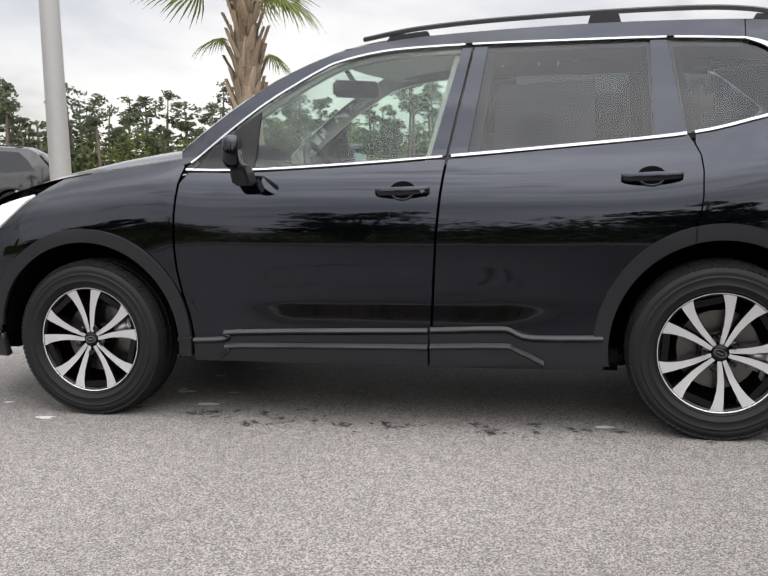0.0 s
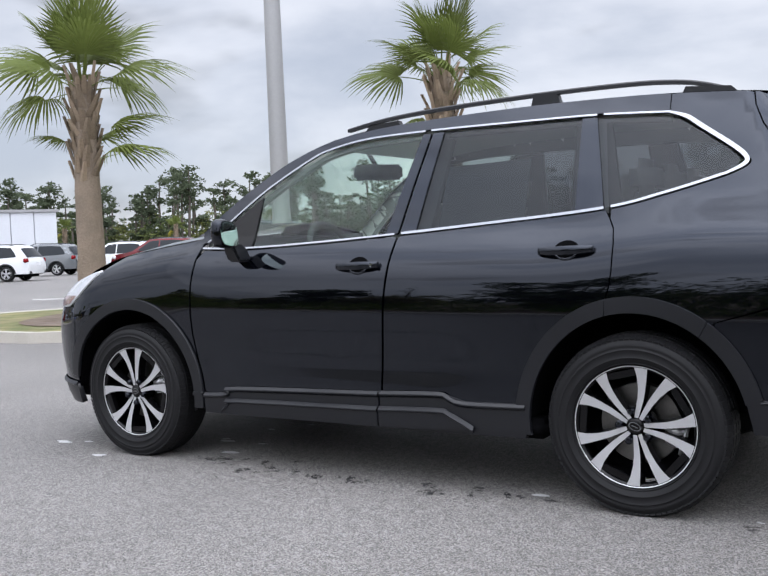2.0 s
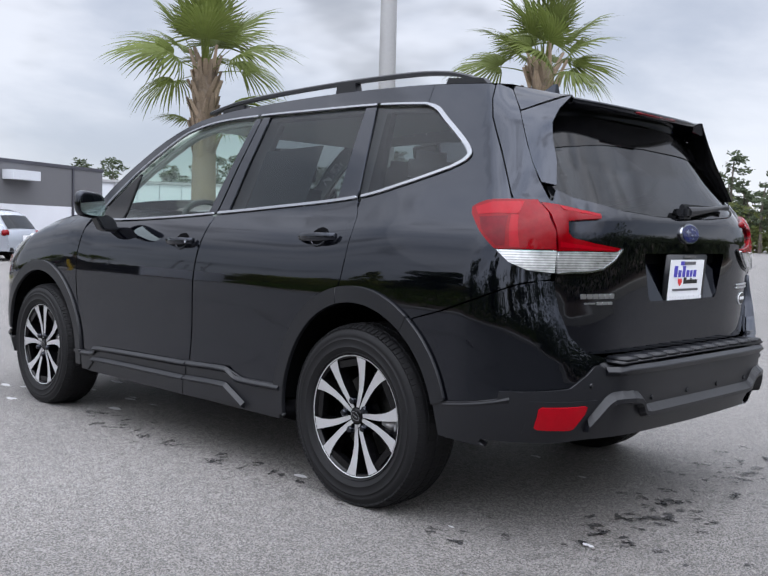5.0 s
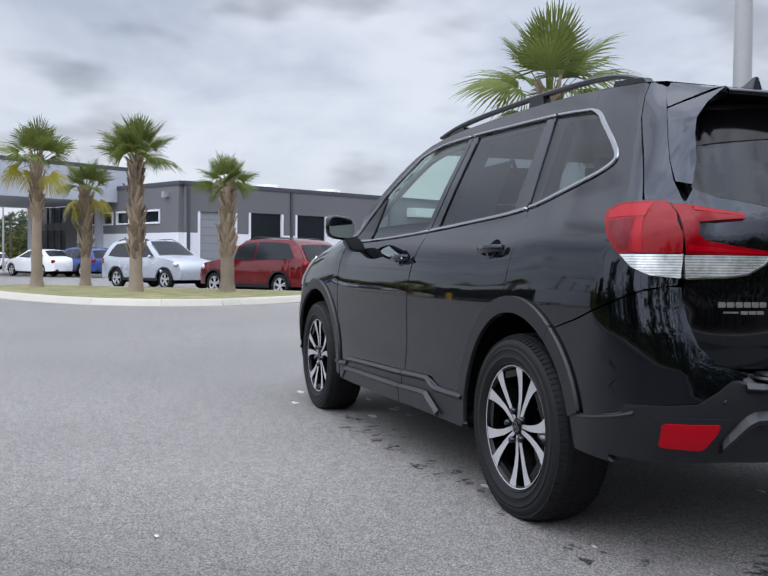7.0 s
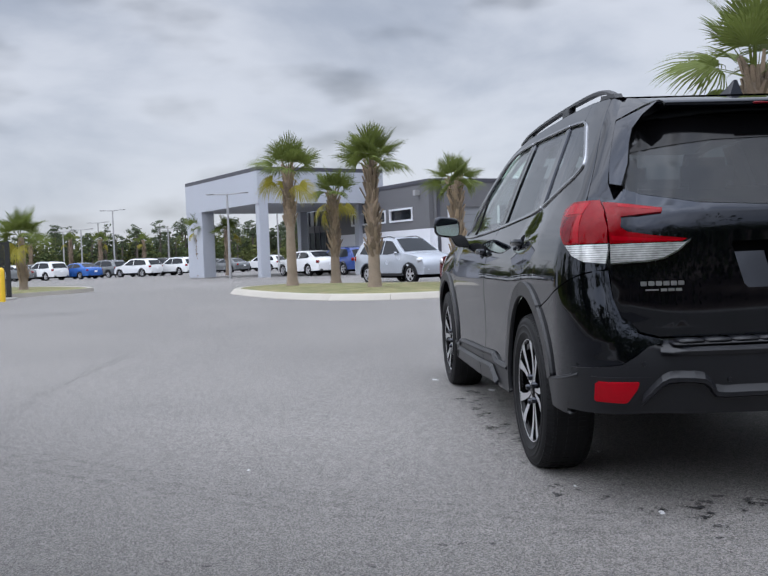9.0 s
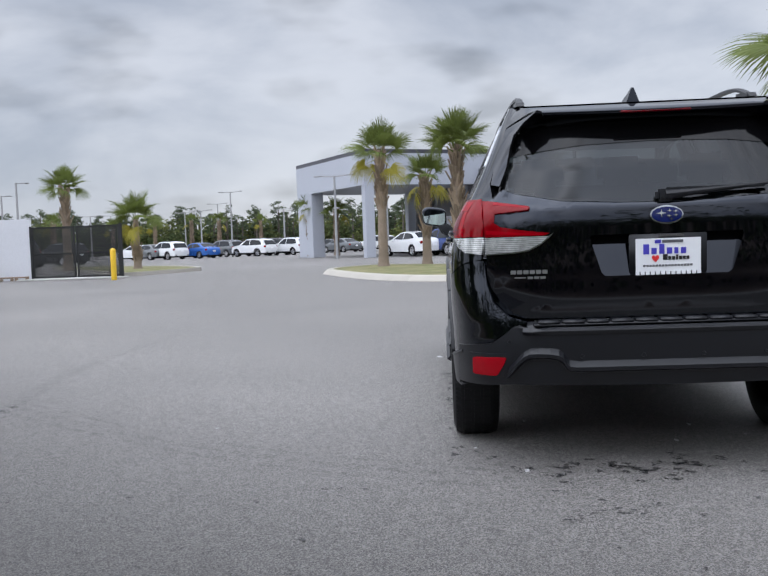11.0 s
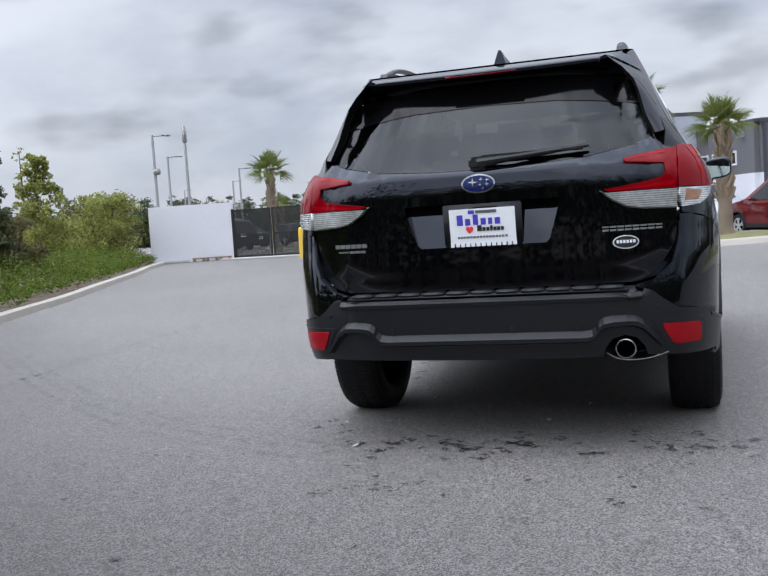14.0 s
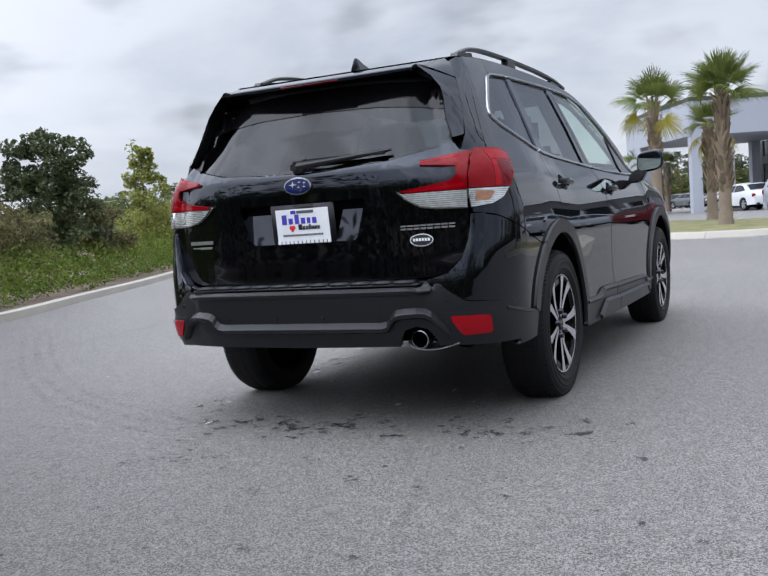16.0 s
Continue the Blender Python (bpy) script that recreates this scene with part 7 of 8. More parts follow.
def bush(x, y, h, r, seed, material, label, leaf=0.09, n=2600, conic=0.0, stems=4, base=0.1, name="tree"):
    """A small tree: forked stems, limbs and a crown of leaf clumps with gaps."""
    rng = random.Random(seed)
    t = thing(name, label, "tree", pose(x, y, base))
    bm = bmesh.new()
    tips = []
    for s in range(stems):
        a = 2 * math.pi * s / stems + rng.uniform(-0.4, 0.4)
        lean = rng.uniform(0.1, 0.35) * r if stems > 1 else 0.05
        p0 = Vector((0.08 * math.cos(a), 0.08 * math.sin(a), 0))
        p1 = Vector((lean * math.cos(a), lean * math.sin(a), h * 0.45))
        p2 = Vector((lean * 1.5 * math.cos(a), lean * 1.5 * math.sin(a), h * rng.uniform(0.75, 0.97)))
        tube(bm, [p0, p1, p2], [0.06, 0.04, 0.012], 7)
        for k in range(5):
            q = rng.uniform(0.25, 0.95)
            b = p0.lerp(p2, q)
            c = rng.uniform(0, 2 * math.pi)
            ln = r * rng.uniform(0.4, 0.95) * (1 - conic * q)
            e = b + Vector((math.cos(c) * ln, math.sin(c) * ln, ln * rng.uniform(0.1, 0.5)))
            tube(bm, [b, e], [0.022, 0.006], 5)
            tips.append(e), tips.append(b.lerp(e, 0.6))
        tips.append(p2)
    part("trunk", bm, M["bark"], t, "thin forked stems")
    verts, faces = [], []
    clumps = 46 if n < 4000 else 110
    for c in range(clumps):
        if c < len(tips):
            p = tips[c]
        else:
            q = rng.uniform(0.06, 1.0)
            a = rng.uniform(0, 2 * math.pi)
            rr = r * math.sqrt(rng.random()) * ((1 - conic * q) * (1.0 if conic else math.sqrt(max(0.1, 1 - (q * 1.6 - 0.75) ** 2))))
            p = Vector((rr * math.cos(a), rr * math.sin(a), h * q))
        s = r * (rng.uniform(0.20, 0.36) if n < 4000 else rng.uniform(0.19, 0.31)) * (1 - 0.8 * conic * p.z / h)
        leaf_cloud(verts, faces, p, (s, s, s * 0.8), n // clumps, leaf, rng, 0.9)
    crown = link_mesh("crown", verts, faces, M[material], t, "", False)
    return t


bush(-8.15, -12.3, 2.95, 1.0, 61, "leaf_dark", "dense dark round-topped evergreen tree above the hedge", 0.05, 15000, 0.25, 1)
bush(-9.1, -12.0, 1.6, 0.7, 62, "leaf_brown", "olive-brown twiggy shrub beside the dark evergreen", 0.05, 2600, 0.1, 5)
bush(-6.4, -11.5, 1.4, 0.85, 77, "leaf_brown", "low olive shrub beside the round-topped evergreen", 0.045, 5200, 0.1, 5)
bush(-7.2, -13.8, 1.9, 1.1, 78, "leaf_brown", "olive shrub behind the round-topped evergreen", 0.05, 5200, 0.1, 4)
bush(-15.95, -16.6, 3.45, 1.35, 64, "leaf_yellow", "slim yellow-green conifer with feathery leaves", 0.05, 9500, 0.86, 1)
bush(-17.0, -16.9, 1.5, 0.9, 65, "leaf_yellow", "low yellow-green shrub below the conifer", 0.05, 5200, 0.2, 4)
bush(-21.0, -18.2, 2.4, 1.2, 66, "leaf_yellow", "rounded yellow-green tree beside the white enclosure wall", 0.05, 9000, 0.2, 4)
bush(-24.5, -20.6, 2.5, 1.5, 67, "leaf_brown", "bushy olive tree beyond the conifer", 0.055, 7200, 0.2, 4)
bush(-23.0, -19.6, 2.2, 1.2, 70, "leaf_brown", "olive tree close to the white enclosure wall", 0.055, 7000, 0.2, 4)
bush(-19.0, -19.6, 4.1, 0.45, 68, "leaf_yellow", "thin bare sapling with a wisp of leaves", 0.05, 300, 0.5, 1)
bush(-6.7, -13.0, 3.4, 0.4, 71, "leaf_brown", "thin bare sapling beside the dark evergreen", 0.05, 240, 0.5, 1)
# the last four stand out of view, for the doors' reflections
bush(-2.4, -9.6, 3.1, 1.1, 72, "leaf_dark", "dark round-topped tree behind the hedge", 0.07, 5200, 0.1, 4)
bush(1.9, -9.2, 3.0, 1.3, 73, "leaf_dark", "dark tree on the verge", 0.09, 3000, 0.2, 4)
bush(6.0, -10.4, 2.6, 1.2, 74, "leaf_brown", "olive tree on the verge", 0.09, 2600, 0.2, 4)
bush(10.4, -13.2, 3.2, 1.4, 75, "leaf_dark", "dark tree further along the verge", 0.1, 2600, 0.2, 4)


# ---- parked cars ----
bm = bmesh.new()
lathe(bm, [(0.225, -0.09), (0.25, -0.108), (0.31, -0.108), (0.335, -0.09), (0.342, -0.05), (0.342, 0.05), (0.335, 0.09), (0.31, 0.108), (0.225, 0.09)], 32, "y")
TYRE_MESH = bpy.data.meshes.new("tyre")
bm.to_mesh(TYRE_MESH)
bm.free()
TYRE_MESH.materials.append(M["rubber"])
TYRE_MESH.polygons.foreach_set("use_smooth", [True] * len(TYRE_MESH.polygons))
bm = bmesh.new()
lathe(bm, [(0.238, -0.095), (0.228, -0.098), (0.218, -0.08), (0.218, 0.0)], 32, "y")
for k in range(5):
    a = 2 * math.pi * k / 5 + 0.3
    for da in (-0.16, 0.16):
        m4 = Matrix.Rotation(-(a + da), 4, "Y")
        box(bm, 0.125, -0.088, 0, 0.20, 0.02, 0.032, m4)
lathe(bm, [(0.0001, -0.098), (0.05, -0.098), (0.055, -0.07)], 16, "y")
RIM_MESH = bpy.data.meshes.new("rim")
bm.to_mesh(RIM_MESH)
bm.free()
RIM_MESH.materials.append(M["alloy"])
bm = bmesh.new()
lathe(bm, [(0.0001, -0.05), (0.22, -0.05)], 24, "y")
BACK_MESH = bpy.data.meshes.new("wheel_back")
bm.to_mesh(BACK_MESH)
bm.free()
BACK_MESH.materials.append(M["dark"])

SHAPES = {
    # side outline from tail to nose: x along the length, z of the height
    "suv": dict(top=[(-0.490, 0.20), (-0.497, 0.40), (-0.487, 0.56), (-0.475, 0.61), (-0.395, 0.900), (-0.355, 0.965), (-0.20, 0.995), (-0.05, 1.0), (0.07, 0.975), (0.245, 0.665), (0.27, 0.645), (0.43, 0.575), (0.478, 0.50), (0.495, 0.36), (0.485, 0.20)], rear=(3, 4), front=(8, 9), glass=[(-0.385, 0.665), (-0.355, 0.80), (-0.315, 0.915), (-0.20, 0.945), (-0.03, 0.945), (0.06, 0.925), (0.20, 0.665), (0.02, 0.635), (-0.25, 0.645)], clad=True),
    "sedan": dict(top=[(-0.490, 0.22), (-0.497, 0.45), (-0.485, 0.64), (-0.43, 0.70), (-0.385, 0.72), (-0.24, 0.95), (-0.18, 0.98), (-0.05, 1.0), (0.05, 0.97), (0.235, 0.70), (0.26, 0.68), (0.43, 0.58), (0.48, 0.50), (0.495, 0.36), (0.485, 0.20)], rear=(4, 5), front=(8, 9), glass=[(-0.30, 0.74), (-0.22, 0.90), (-0.16, 0.94), (-0.03, 0.95), (0.045, 0.925), (0.19, 0.71), (0.0, 0.69), (-0.2, 0.71)], clad=False),
}


def parked_car(x, y, yaw, label, paint_mat, shape="suv", L=4.6, W=1.80, H=1.70, group="", category="car", rails=True):
    """A parked car: a painted body, panes, wheels, lamps and trim. yaw: the way its nose points, in degrees from +x."""
    S = SHAPES[shape]
    car = thing("parked_car", label, category, pose(x, y, ground_z(x, y), 0, 0, yaw), group)
    top = [(a * L, b * H) for a, b in S["top"]]
    belt = 0.62 * H
    wb = 0.58 * L
    ax_f, ax_r = wb * 0.5 + 0.04 * L, -wb * 0.5 + 0.04 * L - 0.02 * L

    def hw(px, z):
        w = W / 2
        if z > belt:
            w *= 1 - 0.26 * (z - belt) / (H - belt)
        elif z < 0.3 * H:
            w *= 0.96 + 0.04 * z / (0.3 * H)
        w += 0.012 * math.sin(min(z / belt, 1) * math.pi)
        e = max(abs(px) - 0.36 * L, 0) / (0.14 * L)
        return w * (1 - 0.15 * e * e)

    V, F = [], []

    def add(P, Fs):
        b = len(V)
        V.extend(P)
        F.extend([tuple(i + b for i in f) for f in Fs])

    def rows_sheet(pts, lift=0.0, n=10):
        P, Fs = [], []
        for px, pz in pts:
            h = hw(px, pz)
            for k in range(n + 1):
                t = -1 + 2 * k / n
                c = 1 - abs(t) ** 2.5
                P.append((px + 0.05 * c * (1 if px > 0 else -1) * ease(0.3 * L, 0.5 * L, abs(px)) * 1.6, t * h, pz + lift + 0.035 * c * ease(0.3 * H, 0.62 * H, pz)))
        for i in range(len(pts) - 1):
            for k in range(n):
                a = i * (n + 1) + k
                Fs.append((a, a + 1, a + n + 2, a + n + 1))
        return P, Fs

    r0, r1 = S["rear"]
    f0, f1 = S["front"]
    add(*rows_sheet(top))
    R = 0.40
    arches = []
    for cx in (ax_f, ax_r):
        arches.append([(cx + R * math.cos(a), 0.34 + R * math.sin(a)) for a in np.linspace(-0.35, math.pi + 0.35, 16)])
    outline = top + [(p[0], p[1]) for p in arches[0] if p[1] > 0.2 * H] + [(p[0], p[1]) for p in arches[1] if p[1] > 0.2 * H]
    outline = top[:] + [(ax_f + 0.38, 0.2 * H)] + arches[0][2:-2] + [(ax_f - 0.38, 0.19 * H), (ax_r + 0.38, 0.19 * H)] + arches[1][2:-2] + [(ax_r - 0.38, 0.2 * H)]
    P2, F2, _ = cut_sheet(outline, 0.22)
    for s in (-1, 1):
        add([(px, s * hw(px, pz), pz) for px, pz in P2], F2)
    body = link_mesh("body", V, F, paint_mat, car)
    for nm, (i0, i1), sx in (("rear_window", (r0, r1), -1), ("windscreen", (f0, f1), 1)):
        q0, q1 = Vector(top[i0]), Vector(top[i1])
        P, Fs = [], []
        for a in (0.06, 0.35, 0.65, 0.93):
            c0 = q0.lerp(q1, a)
            h = hw(c0.x, c0.y) * 0.90 - 0.02
            for k in range(9):
                t = -1 + 0.25 * k
                c = 1 - abs(t * 0.88) ** 2.5
                P.append((c0.x + sx * (0.016 + 0.08 * c * ease(0.3 * L, 0.5 * L, abs(c0.x))), t * h, c0.y + 0.012 + 0.035 * c))
        for r in range(3):
            for k in range(8):
                b0 = r * 9 + k
                Fs.append((b0, b0 + 1, b0 + 10, b0 + 9))
        link_mesh(nm, P, Fs, M["window_dark"], car, "dark glass")
    gl = [(a * L, b * H) for a, b in S["glass"]]
    mid = -0.045 * L
    for s in (-1, 1):
        for lo, hi in ((-9, mid - 0.03), (mid + 0.03, 9)):
            o = [p for p in gl if lo < p[0] < hi]
            zt = 0.945 * H
            zb = 0.64 * H if shape == "suv" else 0.69 * H
            if hi < 9:
                pts = [p for p in gl if p[0] < hi and p[1] > 0.74 * H] + [(hi, zt), (hi, zb)] + [p for p in gl[::-1] if p[0] < hi and p[1] <= 0.74 * H][::1]
                pts = sorted([p for p in gl if p[0] < hi and p[1] > 0.74 * H]) + [(hi, zt), (hi, zb)] + sorted([p for p in gl if p[0] < hi and p[1] <= 0.74 * H], reverse=True)
            else:
                pts = [(lo, zb), (lo, zt)] + sorted([p for p in gl if p[0] > lo and p[1] > 0.74 * H]) + sorted([p for p in gl if p[0] > lo and p[1] <= 0.74 * H], reverse=True)
            P3, F3, _ = cut_sheet(pts, 0.3)
            link_mesh("side_window", [(px, s * (hw(px, pz) + 0.006), pz) for px, pz in P3], F3, M["window_dark"], car, "dark side glass")
        if S["clad"]:
            Pc, Fc, _ = cut_sheet([(ax_r + 0.40, 0.17 * H), (ax_f - 0.40, 0.17 * H), (ax_f - 0.41, 0.23 * H), (ax_r + 0.41, 0.23 * H)], 0.4)
            link_mesh("sill_cladding", [(px, s * (hw(px, pz) + 0.015), pz) for px, pz in Pc], Fc, M["cladding"], car, "black sill cladding")
            for cx in (ax_f, ax_r):
                ring = [(cx + 0.47 * math.cos(a), 0.34 + 0.45 * math.sin(a)) for a in np.linspace(0, math.pi, 14)] + [(cx + 0.40 * math.cos(a), 0.34 + 0.40 * math.sin(a)) for a in np.linspace(math.pi, 0, 14)]
                Pc, Fc, _ = cut_sheet(ring, 0.3)
                link_mesh("arch_cladding", [(px, s * (hw(px, pz) + 0.012), pz) for px, pz in Pc], Fc, M["cladding"], car)
        # lamps
        for nm, mt, px, z0, z1, dx in (("tail_lamp", "red_lens", -0.475, 0.50, 0.62, -1), ("headlight", "headlamp", 0.452, 0.455, 0.555, 1)):
            b = bmesh.new()
            xx = px * L
            w0 = hw(xx, z0 * H)
            box(b, xx, s * (w0 - 0.10), (z0 + z1) / 2 * H, 0.22, 0.26, (z1 - z0) * H, pose(xx, s * w0, 0, 0, 0, -s * dx * 28) @ pose(-xx, -s * w0, 0), bevel=0.03)
            part(nm, b, M[mt], car, "", True)
        b = bmesh.new()
        box(b, 0.17 * L, s * (W / 2 + 0.06), 0.66 * H, 0.12, 0.17, 0.11, bevel=0.04)
        part("door_mirror", b, paint_mat, car, "", True)
        if rails and shape == "suv":
            b = bmesh.new()
            tube(b, [(-0.33 * L, s * 0.60, 0.975 * H), (-0.28 * L, s * 0.60, 1.01 * H), (0.0, s * 0.60, 1.03 * H), (0.06 * L, s * 0.60, 0.985 * H)], 0.02, 6)
            part("roof_rail", b, M["cladding"], car)
        for cx in (ax_f, ax_r):
            for me in (TYRE_MESH, RIM_MESH, BACK_MESH):
                o = new(me.name.split(".")[0], me)
                o.parent = car
                o.matrix_basis = pose(cx, s * (W / 2 - 0.12), 0.342, 0, 0, 0 if s < 0 else 180)
    b = bmesh.new()
    box(b, 0.492 * L, 0, 0.40 * H, 0.06, 0.9, 0.16, bevel=0.02)
    box(b, 0.485 * L, 0, 0.24 * H, 0.08, 1.35, 0.16, bevel=0.03)
    part("grille", b, M["gloss_black"], car, "black grille")
    b = bmesh.new()
    box(b, -0.49 * L, 0, 0.24 * H, 0.10, 1.45, 0.17, bevel=0.03)
    part("rear_bumper_trim", b, M["cladding"], car, "black rear bumper trim")
    b = bmesh.new()
    box(b, -0.512 * L, 0, 0.47 * H, 0.02, 0.32, 0.15, bevel=0.004)
    part("plate", b, M["white_plate"], car)
    b = bmesh.new()
    box(b, 0, 0, 0.17 * H, 0.86 * L, W * 0.78, 0.16)
    part("underbody", b, M["dark"], car)
    return car


P_RED = paint("dark_red_paint", (0.115, 0.004, 0.008), 0.2)
P_SILVER = paint("silver_blue_paint", (0.42, 0.45, 0.50), 0.45)
P_WHITE = paint("white_paint", (0.70, 0.71, 0.72), 0.0)
P_BLUE = paint("deep_blue_paint", (0.03, 0.06, 0.22), 0.3)
P_BRIGHT_BLUE = paint("bright_blue_paint", (0.03, 0.12, 0.42), 0.3)
P_DARK = paint("charcoal_paint", (0.025, 0.026, 0.028), 0.2)
P_GREY = paint("mid_grey_paint", (0.16, 0.17, 0.18), 0.4)

parked_car(-22.2, 3.75, 211, "dark red compact SUV parked behind the palm island", P_RED, L=4.58, H=1.68)
parked_car(-29.5, 1.3, 31, "silver-blue SUV with roof rails parked nose out behind the palms", P_SILVER, L=4.6, H=1.72)
parked_car(-48.0, -0.6, 213, "deep blue hatchback parked by the showroom", P_BLUE, L=4.45, H=1.58, rails=False)
parked_car(-49.0, -2.65, 213, "white sedan parked by the showroom", P_WHITE, "sedan", 4.7, 1.8, 1.46)
parked_car(-27.0, 8.3, 211, "silver crossover with black cladding parked beside the dark red one", P_SILVER, L=4.5, H=1.62)
parked_car(-14.5, 15.45, 205, "charcoal full-size SUV parked past the grass island", P_DARK, L=5.0, W=1.95, H=1.77)
parked_car(-28.2, 14.1, 205, "silver wagon with roof rails parked in the north row", P_SILVER, L=4.8, H=1.67)
parked_car(-33.9, 21.4, 205, "white crossover with black cladding parked in the north row", P_WHITE, L=4.45, H=1.61)
parked_car(-39.2, 28.3, 205, "mid-grey crossover parked in the north row", P_GREY, L=4.6, H=1.68)
parked_car(-37.4, 34.4, 200, "white hatchback parked in the far row", P_WHITE, L=4.5, H=1.55)
parked_car(-35.2, 30.2, 200, "white crossover parked in the far row", P_WHITE, L=4.5, H=1.64)
parked_car(-30.5, 28.5, 205, "dark red SUV parked in the second row", P_RED, L=4.6, H=1.7)
parked_car(-38.0, 40.0, 205, "grey SUV parked in the second row", P_GREY, L=4.6, H=1.7)
for i, (px, py, pm, sh, lab) in enumerate([
    (-80.9, -15.3, P_WHITE, "suv", "white crossover in the far row"), (-83.0, -17.6, P_DARK, "suv", "charcoal SUV between two white ones in the far row"), (-80.3, -18.8, P_WHITE, "suv", "white SUV with dark glass in the far row"),
    (-84.0, -22.6, P_GREY, "suv", "grey SUV at the end of the lot"), (-79.1, -23.9, P_BRIGHT_BLUE, "sedan", "bright blue sedan at the end of the lot"), (-78.3, -26.6, P_WHITE, "suv", "white crossover at the end of the lot"), (-79.5, -28.6, P_GREY, "sedan", "grey sedan at the end of the lot"), (-81.0, -30.4, P_WHITE, "sedan", "white sedan at the end of the lot"),
    (-60.0, -29.0, P_DARK, "suv", "charcoal SUV behind the gate"), (-55.0, -30.0, P_DARK, "sedan", "charcoal sedan behind the gate"), (-48.0, -29.0, P_DARK, "suv", "dark SUV behind the gate"), (-42.5, -25.5, P_WHITE, "suv", "white tall SUV behind the gate"), (-39.0, -23.0, P_DARK, "suv", "dark SUV just behind the gate"),
    (-90.0, -11.5, P_GREY, "sedan", "grey sedan beyond the canopy"), (-92.0, -8.0, P_WHITE, "suv", "white SUV beyond the canopy"), (-94.0, -13.5, P_DARK, "sedan", "dark sedan beyond the canopy"),
]):
    parked_car(px, py, 228 + (i * 37) % 13, lab, pm, sh, 4.6, 1.8, 1.46 if sh == "sedan" else 1.66, "cars in the far rows")


# ---- poles ----
def lamp_pole(x, y, h, r0, r1, label, arm=0.5, heads=1, yaw=0.0, base=0.0, camera_box=False, concrete=False):
    t = thing("street_lamp", label, "street lamp", pose(x, y, ground_z(x, y) + base, 0, 0, yaw), "lamp poles")
    b = bmesh.new()
    n = 24 if r0 > 0.1 else 10
    tube(b, [(0, 0, 0), (0, 0, h * 0.5), (0, 0, h)], [r0, (r0 + r1) / 2, r1], n)
    part("pole", b, M["pole"], t, "tapered grey pole", True)
    if concrete:
        b = bmesh.new()
        lathe(b, [(0.0001, 0.75), (0.30, 0.75), (0.32, 0.72), (0.32, -0.1)], 28, "z")
        part("footing", b, M["concrete"], t, "round concrete footing", True)
    for k in range(heads):
        s = 1 if k == 0 else -1
        b = bmesh.new()
        tube(b, [(0, 0, h - 0.05), (s * arm, 0, h)], 0.035, 6)
        part("arm", b, M["pole"], t)
        b = bmesh.new()
        box(b, s * (arm + 0.20), 0, h + 0.01, 0.50, 0.24, 0.07, bevel=0.025)
        part("lamp_head", b, M["pole"], t, "flat grey lamp head", True)
    if camera_box:
        b = bmesh.new()
        box(b, 0, -0.16, h * 0.70, 0.30, 0.24, 0.30, bevel=0.03)
        part("control_box", b, M["pole"], t, "grey control box", True)
    return t


lamp_pole(-6.35, 6.96, 8.4, 0.150, 0.105, "stout tapered grey light pole on the grass island", 0.8, 2, 30, 0.12, concrete=True)
lamp_pole(-33.6, -23.75, 5.95, 0.09, 0.06, "grey lamp pole behind the white wall with a control box", 0.55, 1, 155, camera_box=True)
b_pole = lamp_pole(-32.6, -21.4, 5.3, 0.09, 0.06, "grey pole with a tall antenna head behind the white wall", 0.1, 0, 0)
bm = bmesh.new()
box(bm, 0, 0, 5.68, 0.19, 0.19, 0.80, bevel=0.05)
part("antenna_head", bm, M["pole"], b_pole, "tall grey antenna housing", True)
lamp_pole(-41.65, -27.85, 5.65, 0.09, 0.06, "grey lamp pole in the lot behind the wall", 0.55, 1, 155)
lamp_pole(-48.0, -26.5, 5.25, 0.09, 0.06, "grey lamp pole in the lot behind the gate", 0.55, 1, 160)
lamp_pole(-65.6, -36.1, 5.7, 0.1, 0.07, "far grey lamp pole behind the wall", 0.6, 1, 160)
lamp_pole(-80.9, -49.8, 6.2, 0.1, 0.07, "far grey lamp pole behind the wall", 0.6, 1, 160)
for px, py, hh in ((-83.6, -21.65, 6.4), (-97.4, -18.8, 5.1), (-100.0, -19.2, 5.0), (-49.2, -7.3, 5.0), (-95.9, -26.0, 5.9), (-94.9, -29.5, 5.0), (-80.0, -34.5, 4.4), (-84.0, -24.8, 4.7), (-72.0, -5.5, 5.2), (-76.0, -3.0, 5.0), (-95.0, -38.0, 5.0)):
    lamp_pole(px, py, hh, 0.09, 0.06, "far grey lamp pole with two heads", 0.9, 2, 70)


# ---- enclosure wall, gate and bollard ----
def span(a, b):
    d = Vector((b[0] - a[0], b[1] - a[1], 0))
    return Vector((a[0], a[1], 0)), d.length, math.degrees(math.atan2(d.y, d.x))


WL, WR, GR = (-23.06, -17.63), (-23.97, -14.72), (-23.78, -11.6)
p0, ln, ang = span(WL, WR)
wall = thing("enclosure_wall", "plain white stucco enclosure wall", "wall", pose(p0.x, p0.y, 0, 0, 0, ang), kind="structure")
bm = bmesh.new()
box(bm, ln / 2, 0.15, 1.0, ln, 0.25, 2.10, bevel=0.012)
part("wall_front", bm, M["white_wall"], wall)
bm = bmesh.new()
box(bm, ln * 0.24, -0.06, 0.035, ln * 0.42, 0.16, 0.07, bevel=0.015)
part("base_strip", bm, M["concrete"], wall)
